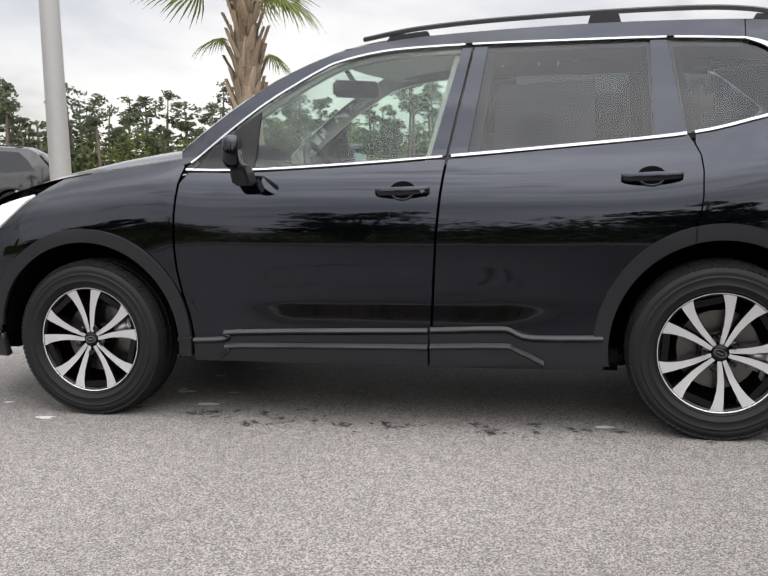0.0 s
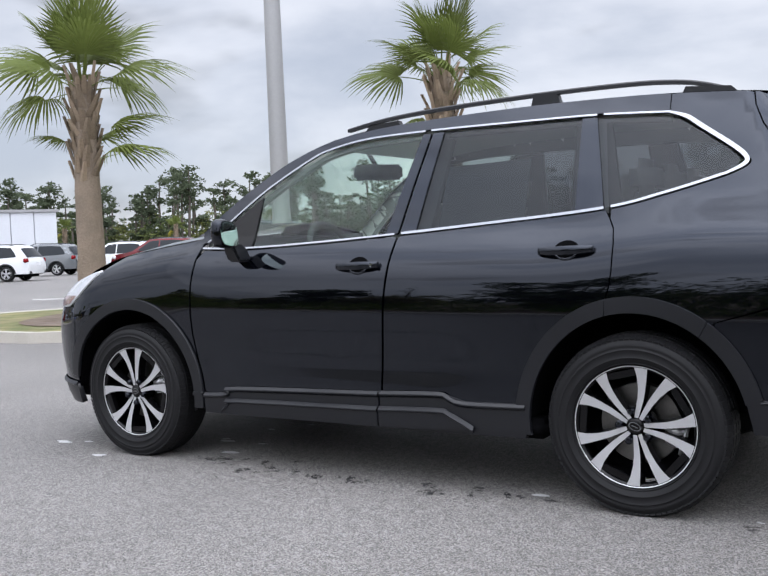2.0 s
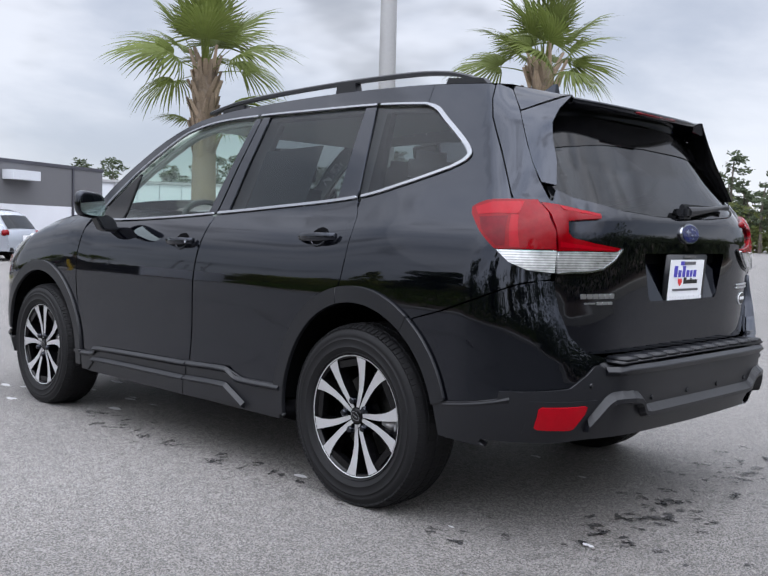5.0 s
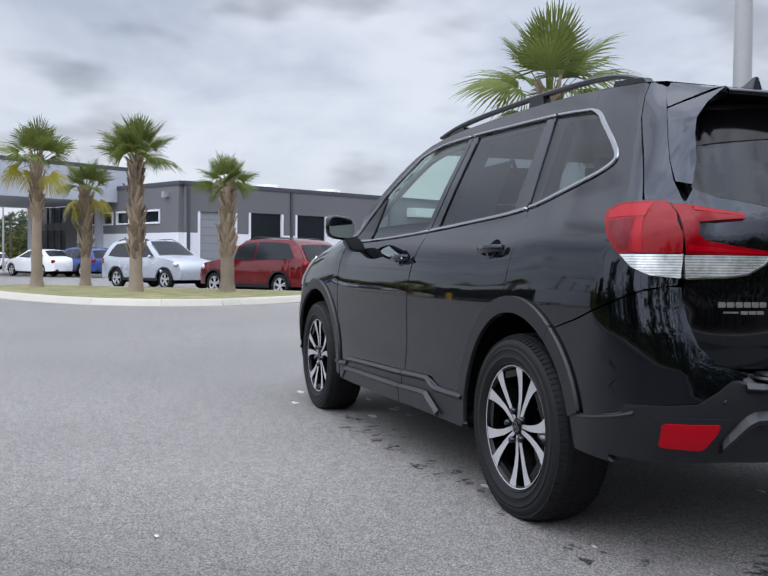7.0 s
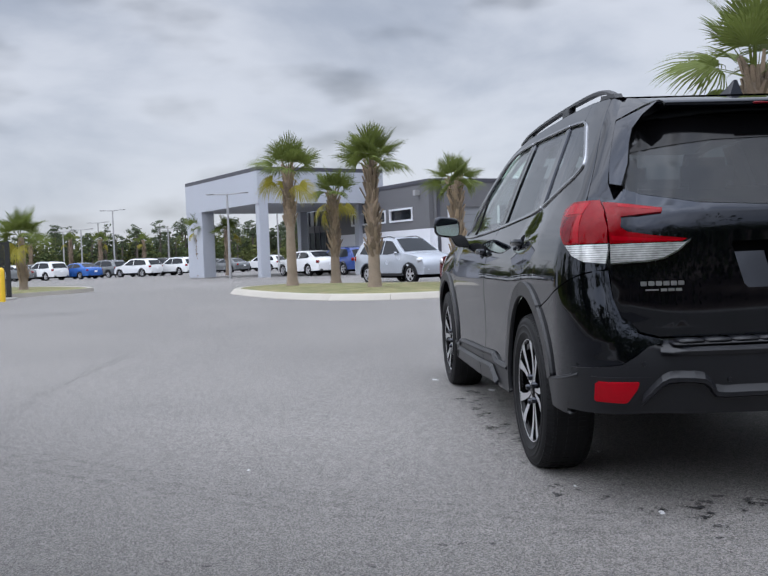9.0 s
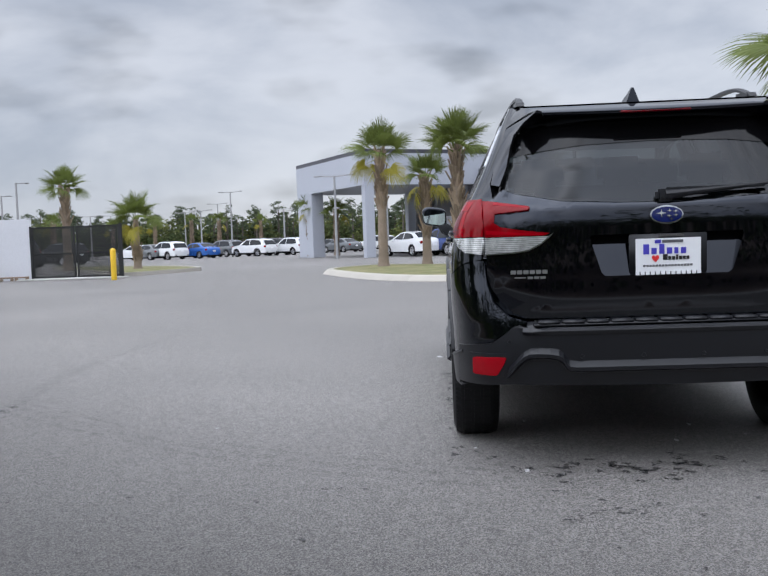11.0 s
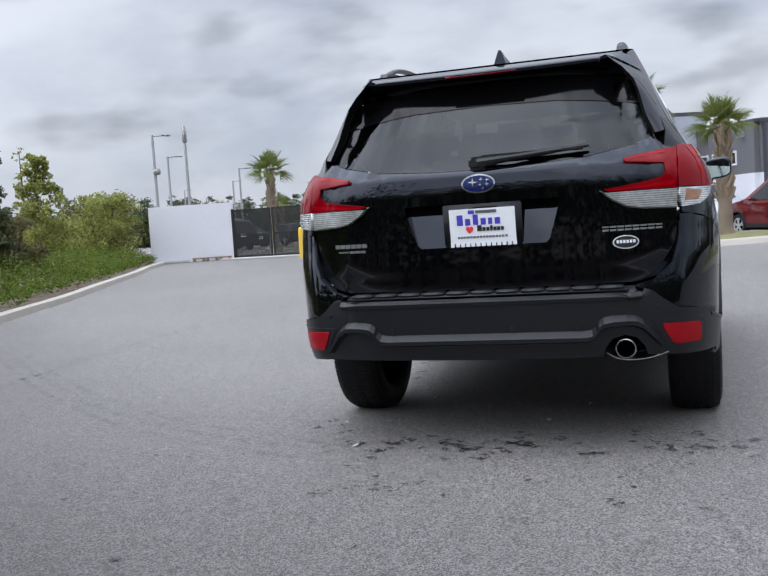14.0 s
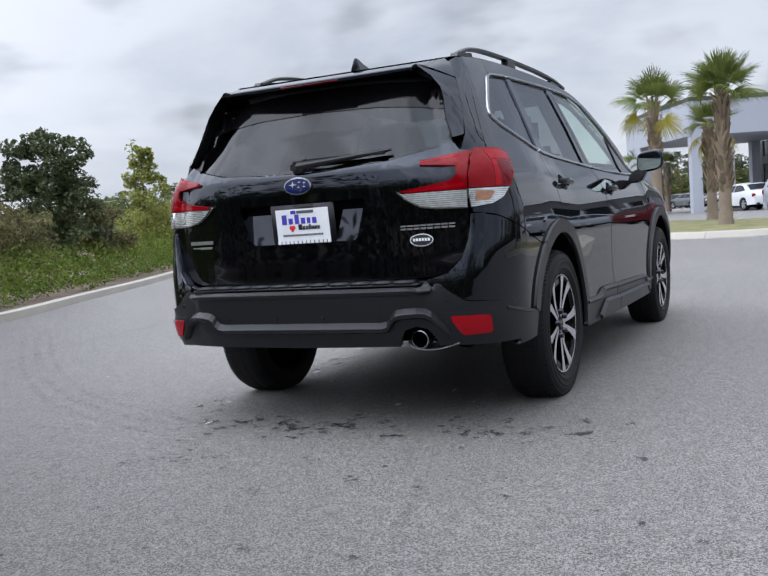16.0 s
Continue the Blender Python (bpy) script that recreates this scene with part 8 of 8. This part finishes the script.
for k in range(3):
    bm = bmesh.new()
    box(bm, ln * (0.58 + 0.155 * k), -0.22, 0.115, ln * 0.15, 0.14, 0.05, bevel=0.01)
    for dx in (-0.055, 0.055):
        box(bm, ln * (0.58 + 0.155 * k + dx), -0.22, 0.045, 0.10, 0.12, 0.09, bevel=0.01)
    tagged(part("timber_block", bm, M["wood"], None, "", True), "weathered timber block lying at the wall foot", "timber", "timber blocks").matrix_world = pose(p0.x, p0.y, 0, 0, 0, ang)
g0, gl_len, gang = span(WR, GR)
gate_ob = thing("mesh_gate", "black metal double gate with dense dark mesh", "gate", pose(g0.x, g0.y, 0, 0, 0, gang))
for k in range(2):
    leaf = gl_len / 2
    x0 = k * leaf + 0.03
    x1 = (k + 1) * leaf - 0.01
    bm = bmesh.new()
    for cx, cz, sx, sz in (((x0 + x1) / 2, 0.08, x1 - x0, 0.05), ((x0 + x1) / 2, 1.74, x1 - x0, 0.05), (x0 + 0.025, 0.91, 0.05, 1.7), (x1 - 0.025, 0.91, 0.05, 1.7), ((x0 + x1) / 2, 0.85, x1 - x0, 0.035)):
        box(bm, cx, 0, cz, sx, 0.05, sz, bevel=0.006)
    lf = part("gate_frame", bm, M["gate_mesh"], gate_ob, "black gate frame")
    bm = bmesh.new()
    n = int((x1 - x0) / 0.034)
    for i in range(n):
        xx = x0 + 0.03 + (x1 - x0 - 0.06) * i / (n - 1)
        box(bm, xx, 0.0, 0.91, 0.019, 0.012, 1.64)
    nz = 30
    for i in range(nz):
        box(bm, (x0 + x1) / 2, 0.012, 0.12 + 1.58 * i / (nz - 1), x1 - x0, 0.008, 0.011)
    tagged(part("gate_slats", bm, M["gate_mesh"], gate_ob, "dense black upright slats"), kind="stuff")
for gx in (0.0, gl_len + 0.03):
    bm = bmesh.new()
    box(bm, gx, 0, 0.90, 0.08, 0.08, 1.80, bevel=0.01)
    part("gate_post", bm, M["gate_mesh"], gate_ob, "black gate post")
bm = bmesh.new()
box(bm, gl_len / 2, -0.35, 0.02, gl_len + 0.5, 0.7, 0.05, bevel=0.01)
tagged(part("gate_apron", bm, M["concrete"], None, "", True), "pale concrete apron before the gate", "pavement", kind="structure").matrix_world = pose(g0.x, g0.y, 0, 0, 0, gang)
bm = bmesh.new()
tube(bm, [(0, 0, 0), (0, 0, 0.90), (0, 0, 0.955), (0, 0, 0.985)], [0.085, 0.085, 0.07, 0.02], 20)
tagged(part("bollard", bm, M["yellow"], None, "", True, 50), "yellow painted steel bollard before the gate", "bollard").matrix_world = pose(-21.55, -11.05, 0)

# ---- service building and showroom ----
def wall_box(name, a, b, z0, z1, thick, material, parent, label="", inward=1):
    p, l2, an = span(a, b)
    bb = bmesh.new()
    box(bb, l2 / 2, inward * thick / 2, (z0 + z1) / 2, l2, thick, z1 - z0)
    o = part(name, bb, material, parent, label)
    o.matrix_basis = pose(p.x, p.y, 0, 0, 0, an)
    return o, l2, an, p


G0, G1, GL = (-46.6, 4.6), (-57.65, 29.24), (-57.5, -0.3)
svc = thing("service_building", "long grey stucco service building with a white base and roller doors", "building")
SZ = 0.0
# long front with real openings: white base, grey upper, doors and dark bays between
p, L2, AN = span(G0, G1)
FRAME = pose(p.x, p.y, SZ, 0, 0, AN)


def on_front(name, x0, x1, z0, z1, material, depth=0.3, inset_y=0.0, label="", parent=None, bevel=0.0):
    bb = bmesh.new()
    box(bb, (x0 + x1) / 2, -(depth / 2) - inset_y, (z0 + z1) / 2, x1 - x0, depth, z1 - z0, bevel=bevel)
    o = part(name, bb, material, parent or svc, label)
    o.matrix_basis = FRAME
    return o


bays = [(0.76, 3.35, 3.48, "door"), (4.20, 6.70, 3.55, "open"), (7.65, 10.15, 3.55, "open")]
edges = [0.0] + [v for b4 in bays for v in b4[:2]] + [L2]
for i in range(0, len(edges), 2):
    on_front("white_base", edges[i], edges[i + 1], -0.4, 2.30, M["white_wall"], 0.30, 0.0, "white stucco base" if i == 0 else "")
    on_front("grey_wall", edges[i], edges[i + 1], 2.30, 4.88, M["grey_wall"], 0.32, -0.02, "grey stucco wall" if i == 0 else "")
for x0, x1, zt, kind in bays:
    on_front("lintel", x0, x1, zt, 4.88, M["grey_wall"], 0.32, -0.02)
    fr = on_front("door_jamb", x0 - 0.02, x0 + 0.13, -0.4, zt, M["white_wall"], 0.36, -0.04)
    on_front("door_jamb", x1 - 0.13, x1 + 0.02, -0.4, zt, M["white_wall"], 0.36, -0.04)
    if kind == "door":
        for k in range(8):
            on_front("door_slat", x0 + 0.16, x1 - 0.16, zt * k / 8 + 0.01, zt * (k + 1) / 8 - 0.01, M["door_grey"], 0.06, 0.12, "grey roller door panel" if k == 0 else "")
    else:
        on_front("bay_glass", x0 + 0.13, x1 - 0.13, -0.3, zt, M["window_dark"], 0.04, 0.16, "dark glazed bay door")
        for k in range(1, 4):
            on_front("bay_mullion", x0 + 0.16, x1 - 0.16, zt * k / 4 - 0.03, zt * k / 4 + 0.03, M["dark_trim"], 0.06, 0.10)
on_front("roof_edge", -0.1, L2 + 0.1, 4.88, 5.12, M["dark_trim"], 0.45, -0.10, "dark metal roof edge", bevel=0.02)
for xx in (0.12, 7.30, 15.6, 23.8):
    on_front("downpipe", xx - 0.09, xx + 0.09, -0.2, 4.88, M["dark_trim"], 0.12, 0.29, "dark downpipe" if xx < 1 else "", bevel=0.02)
for xx in (12.78, 13.66, 14.54):
    on_front("low_window", xx, xx + 0.72, 1.62, 2.18, M["window_dark"], 0.05, 0.27, "low dark window" if xx < 13 else "")
on_front("wall_sign", 13.5, 13.86, 2.62, 3.02, M["white_wall"], 0.03, 0.29, "small white wall sign")
on_front("awning", 17.3, 19.7, 3.83, 4.42, M["metal_white"], 0.9, 0.28, "white metal awning")
# end wall with long windows
p2, L3, AN2 = span(GL, G0)
END = pose(p2.x, p2.y, SZ, 0, 0, AN2)


def on_end(name, x0, x1, z0, z1, material, depth=0.3, inset_y=0.0, label="", bevel=0.0):
    o = on_front(name, x0, x1, z0, z1, material, depth, inset_y, label, None, bevel)
    o.matrix_basis = END
    return o


END_WINDOWS = tuple((L3 - b, L3 - a) for a, b in ((7.3, 10.0), (5.3, 6.75), (1.95, 4.65)))
(a0, a1), (b0, b1), (c0, c1) = END_WINDOWS
for y0, y1, zz0, zz1 in ((0, L3, 3.56, 4.88), (0, L3, 2.30, 2.88), (0, a0, 2.88, 3.56), (a1, b0, 2.88, 3.56), (b1, c0, 2.88, 3.56), (c1, L3, 2.88, 3.56)):
    on_end("grey_wall", y0, y1, zz0, zz1, M["grey_wall"], 0.3)
on_end("white_base", 0, L3, -0.4, 2.30, M["white_wall"], 0.3)
for x0, x1 in END_WINDOWS:
    on_end("window_pane", x0, x1, 2.88, 3.56, M["window_dark"], 0.05, 0.12, "long dark window")
    for zz in (2.82, 3.52):
        on_end("window_frame", x0 - 0.07, x1 + 0.07, zz, zz + 0.10, M["white_wall"], 0.12, 0.24)
    for xx in (x0 - 0.07, x1 - 0.03):
        on_end("window_frame", xx, xx + 0.10, 2.92, 3.52, M["white_wall"], 0.12, 0.24)
on_end("roof_edge", -0.1, L3 + 0.15, 4.88, 5.12, M["dark_trim"], 0.45, -0.10, "", 0.02)
on_end("wall_lamp", L3 - 1.2, L3 - 0.95, 4.25, 4.55, M["pole"], 0.35, 0.29, "small grey wall lamp")
# body behind the fronts
bm = bmesh.new()
back = [Vector((*G0, 0)), Vector((*G1, 0)), Vector((-63.0, 26.8, 0)), Vector((-60.5, -1.6, 0)), Vector((*GL, 0))]
cen = sum(back, Vector()) / 5
ins = [v.lerp(cen, 0.03) for v in back]
lo = [bm.verts.new((v.x, v.y, -0.4)) for v in ins]
hi = [bm.verts.new((v.x, v.y, 4.95)) for v in ins]
bm.faces.new(hi)
for i in range(5):
    bm.faces.new((lo[i], lo[(i + 1) % 5], hi[(i + 1) % 5], hi[i]))
part("roof", bm, M["grey_wall"], svc, "flat roof over grey back walls")
for fx, w2 in ((8.1, 1.1), (3.7, 0.9), (13.0, 1.1)):
    bm = bmesh.new()
    box(bm, fx, 3.0, 5.25, w2, 1.2, 0.62, bevel=0.04)
    for k in range(2):
        box(bm, fx + w2 * 0.2 + k * 0.35, 2.38, 5.28, 0.18, 0.04, 0.40)
    tagged(part("roof_unit", bm, M["metal_white"], None, "", True), "pale air conditioning unit on the flat roof", "air conditioner", "roof units").matrix_world = FRAME

# showroom with its portal canopy
show = thing("showroom", "pale grey showroom with a tall portal canopy and glass front", "building")
C0, C1, C2 = (-59.4, -11.2), (-48.5, -5.45), (-53.0, 2.2)
CZ = -0.05
for a, b2, nm in ((C0, C1, "canopy_side"), (C1, C2, "canopy_front")):
    o, *_ = wall_box(nm, a, b2, 4.22 + CZ, 6.12 + CZ, 0.4, M["pale_wall"], show, "pale grey canopy fascia")
    o, *_ = wall_box("canopy_cap", a, b2, 6.12 + CZ, 6.36 + CZ, 0.55, M["dark_trim"], show, "dark canopy edge")
bm = bmesh.new()
poly = [C0, C1, C2, (-64.2, -3.65)]
lo = [bm.verts.new((x, y, 4.26 + CZ)) for x, y in poly]
hi = [bm.verts.new((x, y, 5.9 + CZ)) for x, y in poly]
bm.faces.new(lo[::-1]), bm.faces.new(hi)
part("canopy_ceiling", bm, M["pale_wall"], show, "pale canopy soffit")
dirc = (Vector((*C1, 0)) - Vector((*C0, 0))).normalized()
nrm = Vector((-dirc.y, dirc.x, 0))
for base_p, sx, sy, nm in ((Vector((*C0, 0)) + dirc * 1.48 + nrm * 0.45, 2.95, 0.86, "portal_leg"), (Vector((*C1, 0)) - dirc * 0.30 + nrm * 0.35, 0.58, 0.58, "column"), (Vector((*C2, 0)) - dirc * 2.0 - nrm * 0.6, 0.6, 0.6, "column"), (Vector((*C0, 0)) + dirc * 1.0 + nrm * 8.5, 0.6, 0.6, "column")):
    bm = bmesh.new()
    box(bm, 0, 0, 2.05, sx, sy, 4.5, bevel=0.03)
    o = part(nm, bm, M["pale_wall"], show, "pale grey " + nm.replace("_", " "))
    o.matrix_basis = Matrix.Translation((base_p.x, base_p.y, CZ)) @ Matrix.Rotation(math.atan2(dirc.y, dirc.x), 4, "Z")
# glass front under the canopy
F0, F1 = (-64.8, -3.48), (-53.43, 2.75)
p4, L5, AN5 = span(F0, F1)
SF = pose(p4.x, p4.y, CZ, 0, 0, AN5)


def on_show(name, x0, x1, z0, z1, material, depth, yy, label=""):
    bb = bmesh.new()
    box(bb, (x0 + x1) / 2, yy, (z0 + z1) / 2, x1 - x0, depth, z1 - z0)
    o = part(name, bb, material, show, label)
    o.matrix_basis = SF
    return o


on_show("shop_glass", 0, L5 * 0.45, 0, 2.7, M["window_shop"], 0.06, 0.0, "dark shopfront glass")
on_show("upper_glass", 0, L5 * 0.45, 3.2, 4.25, M["window_shop"], 0.06, 0.0, "dark upper glass")
on_show("band", 0, L5 * 0.45, 2.7, 3.2, M["grey_wall"], 0.2, 0.0)
on_show("front_wall", L5 * 0.45, L5, 0, 4.25, M["grey_wall"], 0.3, 0.05, "grey front wall")
on_show("door_glass", L5 * 0.62, L5 * 0.85, 0, 2.6, M["window_dark"], 0.06, -0.14, "dark glass doors")
for k in range(8):
    xx = L5 * 0.45 * k / 7
    on_show("mullion", xx - 0.05, xx + 0.05, 0, 4.25, M["dark_trim"], 0.12, -0.05)
for k in range(5):
    xx = L5 * (0.62 + 0.23 * k / 4)
    on_show("mullion", xx - 0.04, xx + 0.04, 0, 2.6, M["metal_white"], 0.10, -0.2)
bm = bmesh.new()
box(bm, L5 / 2, 4.0, 2.7, L5 + 2, 7.5, 5.4)
o = part("upper_block", bm, M["pale_wall"], show, "pale grey upper block")
o.matrix_basis = SF @ Matrix.Translation((0, 0.4, 0))

# white warehouse to the north
wh = thing("warehouse", "long low white metal warehouse beyond the north row", "building")
H0, H1 = (-69.5, 15.5), (-56.5, 43.5)
p6, L6, AN6 = span(H0, H1)
WF = pose(p6.x, p6.y, 0.2, 0, 0, AN6)
n = 18
for k in range(n):
    bm = bmesh.new()
    x0, x1 = L6 * k / n, L6 * (k + 1) / n
    box(bm, (x0 + x1) / 2, 0.1, 2.1, x1 - x0 - 0.06, 0.2, 4.3, bevel=0.015)
    o = part("siding_panel", bm, M["metal_white"], wh)
    o.matrix_basis = WF
bm = bmesh.new()
box(bm, L6 / 2, 0.1, 4.35, L6 + 0.3, 0.5, 0.22, bevel=0.02)
o = part("gutter", bm, M["pole"], wh, "grey gutter")
o.matrix_basis = WF
bm = bmesh.new()
box(bm, L6 / 2, 5.2, 2.1, L6 - 0.2, 10.0, 4.2)
o = part("hall", bm, M["metal_white"], wh)
o.matrix_basis = WF


# ---- marks on the asphalt ----
rng = random.Random(5)
sv, sf = [], []


def add_blot(x, y, r, st=1.6, yaw=0.0):
    b = len(sv)
    n = 11
    for k in range(n):
        a = 2 * math.pi * k / n
        q = r * rng.uniform(0.35, 1.25)
        px, py = q * math.cos(a) * st, q * math.sin(a)
        c, s = math.cos(yaw), math.sin(yaw)
        sv.append((x + px * c - py * s, y + px * s + py * c, 0.004 + 0.0004 * (len(sf) % 7)))
    sf.append(tuple(range(b, b + n)))


for cx, cy, n, spx, spy in ((-0.25, -0.86, 34, 0.28, 0.07), (0.55, -0.85, 16, 0.35, 0.05), (-0.9, -0.82, 8, 0.12, 0.05), (2.15, -0.25, 26, 0.12, 0.34), (2.12, 0.55, 22, 0.10, 0.30), (1.85, -0.78, 10, 0.20, 0.10), (2.6, -0.3, 16, 0.30, 0.6), (2.8, 0.6, 10, 0.35, 0.5), (2.0, 1.0, 10, 0.2, 0.3)):
    for _ in range(n):
        add_blot(cx + rng.gauss(0, spx), cy + rng.gauss(0, spy), rng.uniform(0.006, 0.030) * (0.6 if cx > 2.4 else 1.0), rng.uniform(1.0, 2.2), rng.uniform(0, 3.14))
for x, y, r in ((2.17, -0.21, 0.055), (2.21, -0.05, 0.05), (2.33, -0.02, 0.03), (2.71, -0.22, 0.025), (2.77, -0.33, 0.02), (2.83, -0.48, 0.025), (3.54, 0.54, 0.016), (2.86, 0.52, 0.02), (2.14, 0.11, 0.035), (2.26, 0.39, 0.03), (2.25, -0.45, 0.03), (2.11, -0.42, 0.035), (3.08, 0.26, 0.02)):
    for _ in range(5):
        add_blot(x + rng.gauss(0, r), y + rng.gauss(0, r * 1.6), r * rng.uniform(0.35, 0.8), rng.uniform(1.0, 2.4), rng.uniform(0.9, 2.2))
for _ in range(110):
    add_blot(rng.uniform(2.4, 4.8), rng.uniform(-3.4, 2.6), rng.uniform(0.006, 0.018), rng.uniform(1.0, 1.8), rng.uniform(0, 3.14))
tagged(link_mesh("oil_stains", sv, sf, M["stain"], None, "", False), "small dark oil and water stains on asphalt", "stain", kind="stuff")
pv, pf = [], []
for x, y in [(-2.01, -0.81), (-1.86, -0.76), (-1.52, -0.98), (-1.10, -0.44), (-1.61, -0.53), (-1.51, -0.46), (-0.84, -0.43), (-0.88, -0.66), (2.20, -0.60), (1.77, -0.80), (0.91, -0.78), (1.18, -0.52), (1.18, -2.19), (-1.13, -0.40), (-0.62, 0.35), (-0.9, 0.1), (-1.5, 0.35), (-2.0, 0.1), (-1.9, 0.55), (-1.05, -0.1), (1.35, 0.3), (1.7, 0.15), (1.6, 0.5), (-0.4, 0.5), (-1.7, -0.2), (-2.3, 0.3)]:
    b = len(pv)
    rr = rng.uniform(0.025, 0.055) * (0.5 if x > 1 else 1.0)
    for k in range(8):
        a = 2 * math.pi * k / 8
        q = rr * rng.uniform(0.4, 1.2)
        pv.append((x + q * math.cos(a) * 1.3, y + q * math.sin(a) * 0.55, 0.005 + rng.uniform(0, 0.003)))
    pf.append(tuple(range(b, b + 8)))
tagged(link_mesh("litter", pv, pf, M["paper"], None, "", False), "pale scraps and dried splashes under the car", "litter", kind="stuff")
for x0, y0, x1, y1 in ((-12.5, 12.5, -16.8, 10.4), (-20.0, 10.5, -25.5, 15.0), (-24.0, 20.0, -30.0, 25.5), (-30.0, 12.0, -33.5, 15.8), (-26.5, 5.0, -30.5, 8.2), (-31.0, 3.4, -35.0, 6.6)):
    p7, l7, a7 = span((x0, y0), (x1, y1))
    bm = bmesh.new()
    box(bm, l7 / 2, 0, 0, l7, 0.11, 0.006)
    o = tagged(part("bay_line", bm, M["line"], None), "worn white parking bay line", "road marking", kind="structure")
    o.matrix_world = pose(p7.x, p7.y, ground_z((x0 + x1) / 2, 0) + 0.012, 0, 0, a7)
# faint arcs left by turning tyres, and a crack
arc_line = smooth_line([(-0.6, -4.75), (0.12, -3.98), (1.03, -2.94), (1.78, -1.92), (2.12, -1.21), (2.35, -0.6)], 6)
for i, (line, wd) in enumerate(((arc_line, 0.06), ([(x - 0.10, y + 0.06) for x, y in arc_line], 0.045), ([(x + 0.11, y - 0.05) for x, y in arc_line], 0.045), (smooth_line([(-4.5, -3.9), (-1.5, -4.0), (1.0, -3.6), (3.0, -2.9), (4.5, -1.9)], 8), 0.12), (smooth_line([(2.15, 0.35), (2.4, 0.52), (2.67, 0.66), (2.92, 0.82), (3.3, 0.9)], 6), 0.03))):
    left = ribbon(line, wd)
    n = len(line)
    verts = [(x, y, 0.0035 + 0.0006 * i) for x, y in left]
    faces = [(k, k + 1, 2 * n - 2 - k, 2 * n - 1 - k) for k in range(n - 1)]
    tagged(link_mesh("tyre_mark", verts, faces, M["tyre_mark"], None, "", False), "faint dark curved tyre mark on asphalt", "tyre mark", kind="structure")
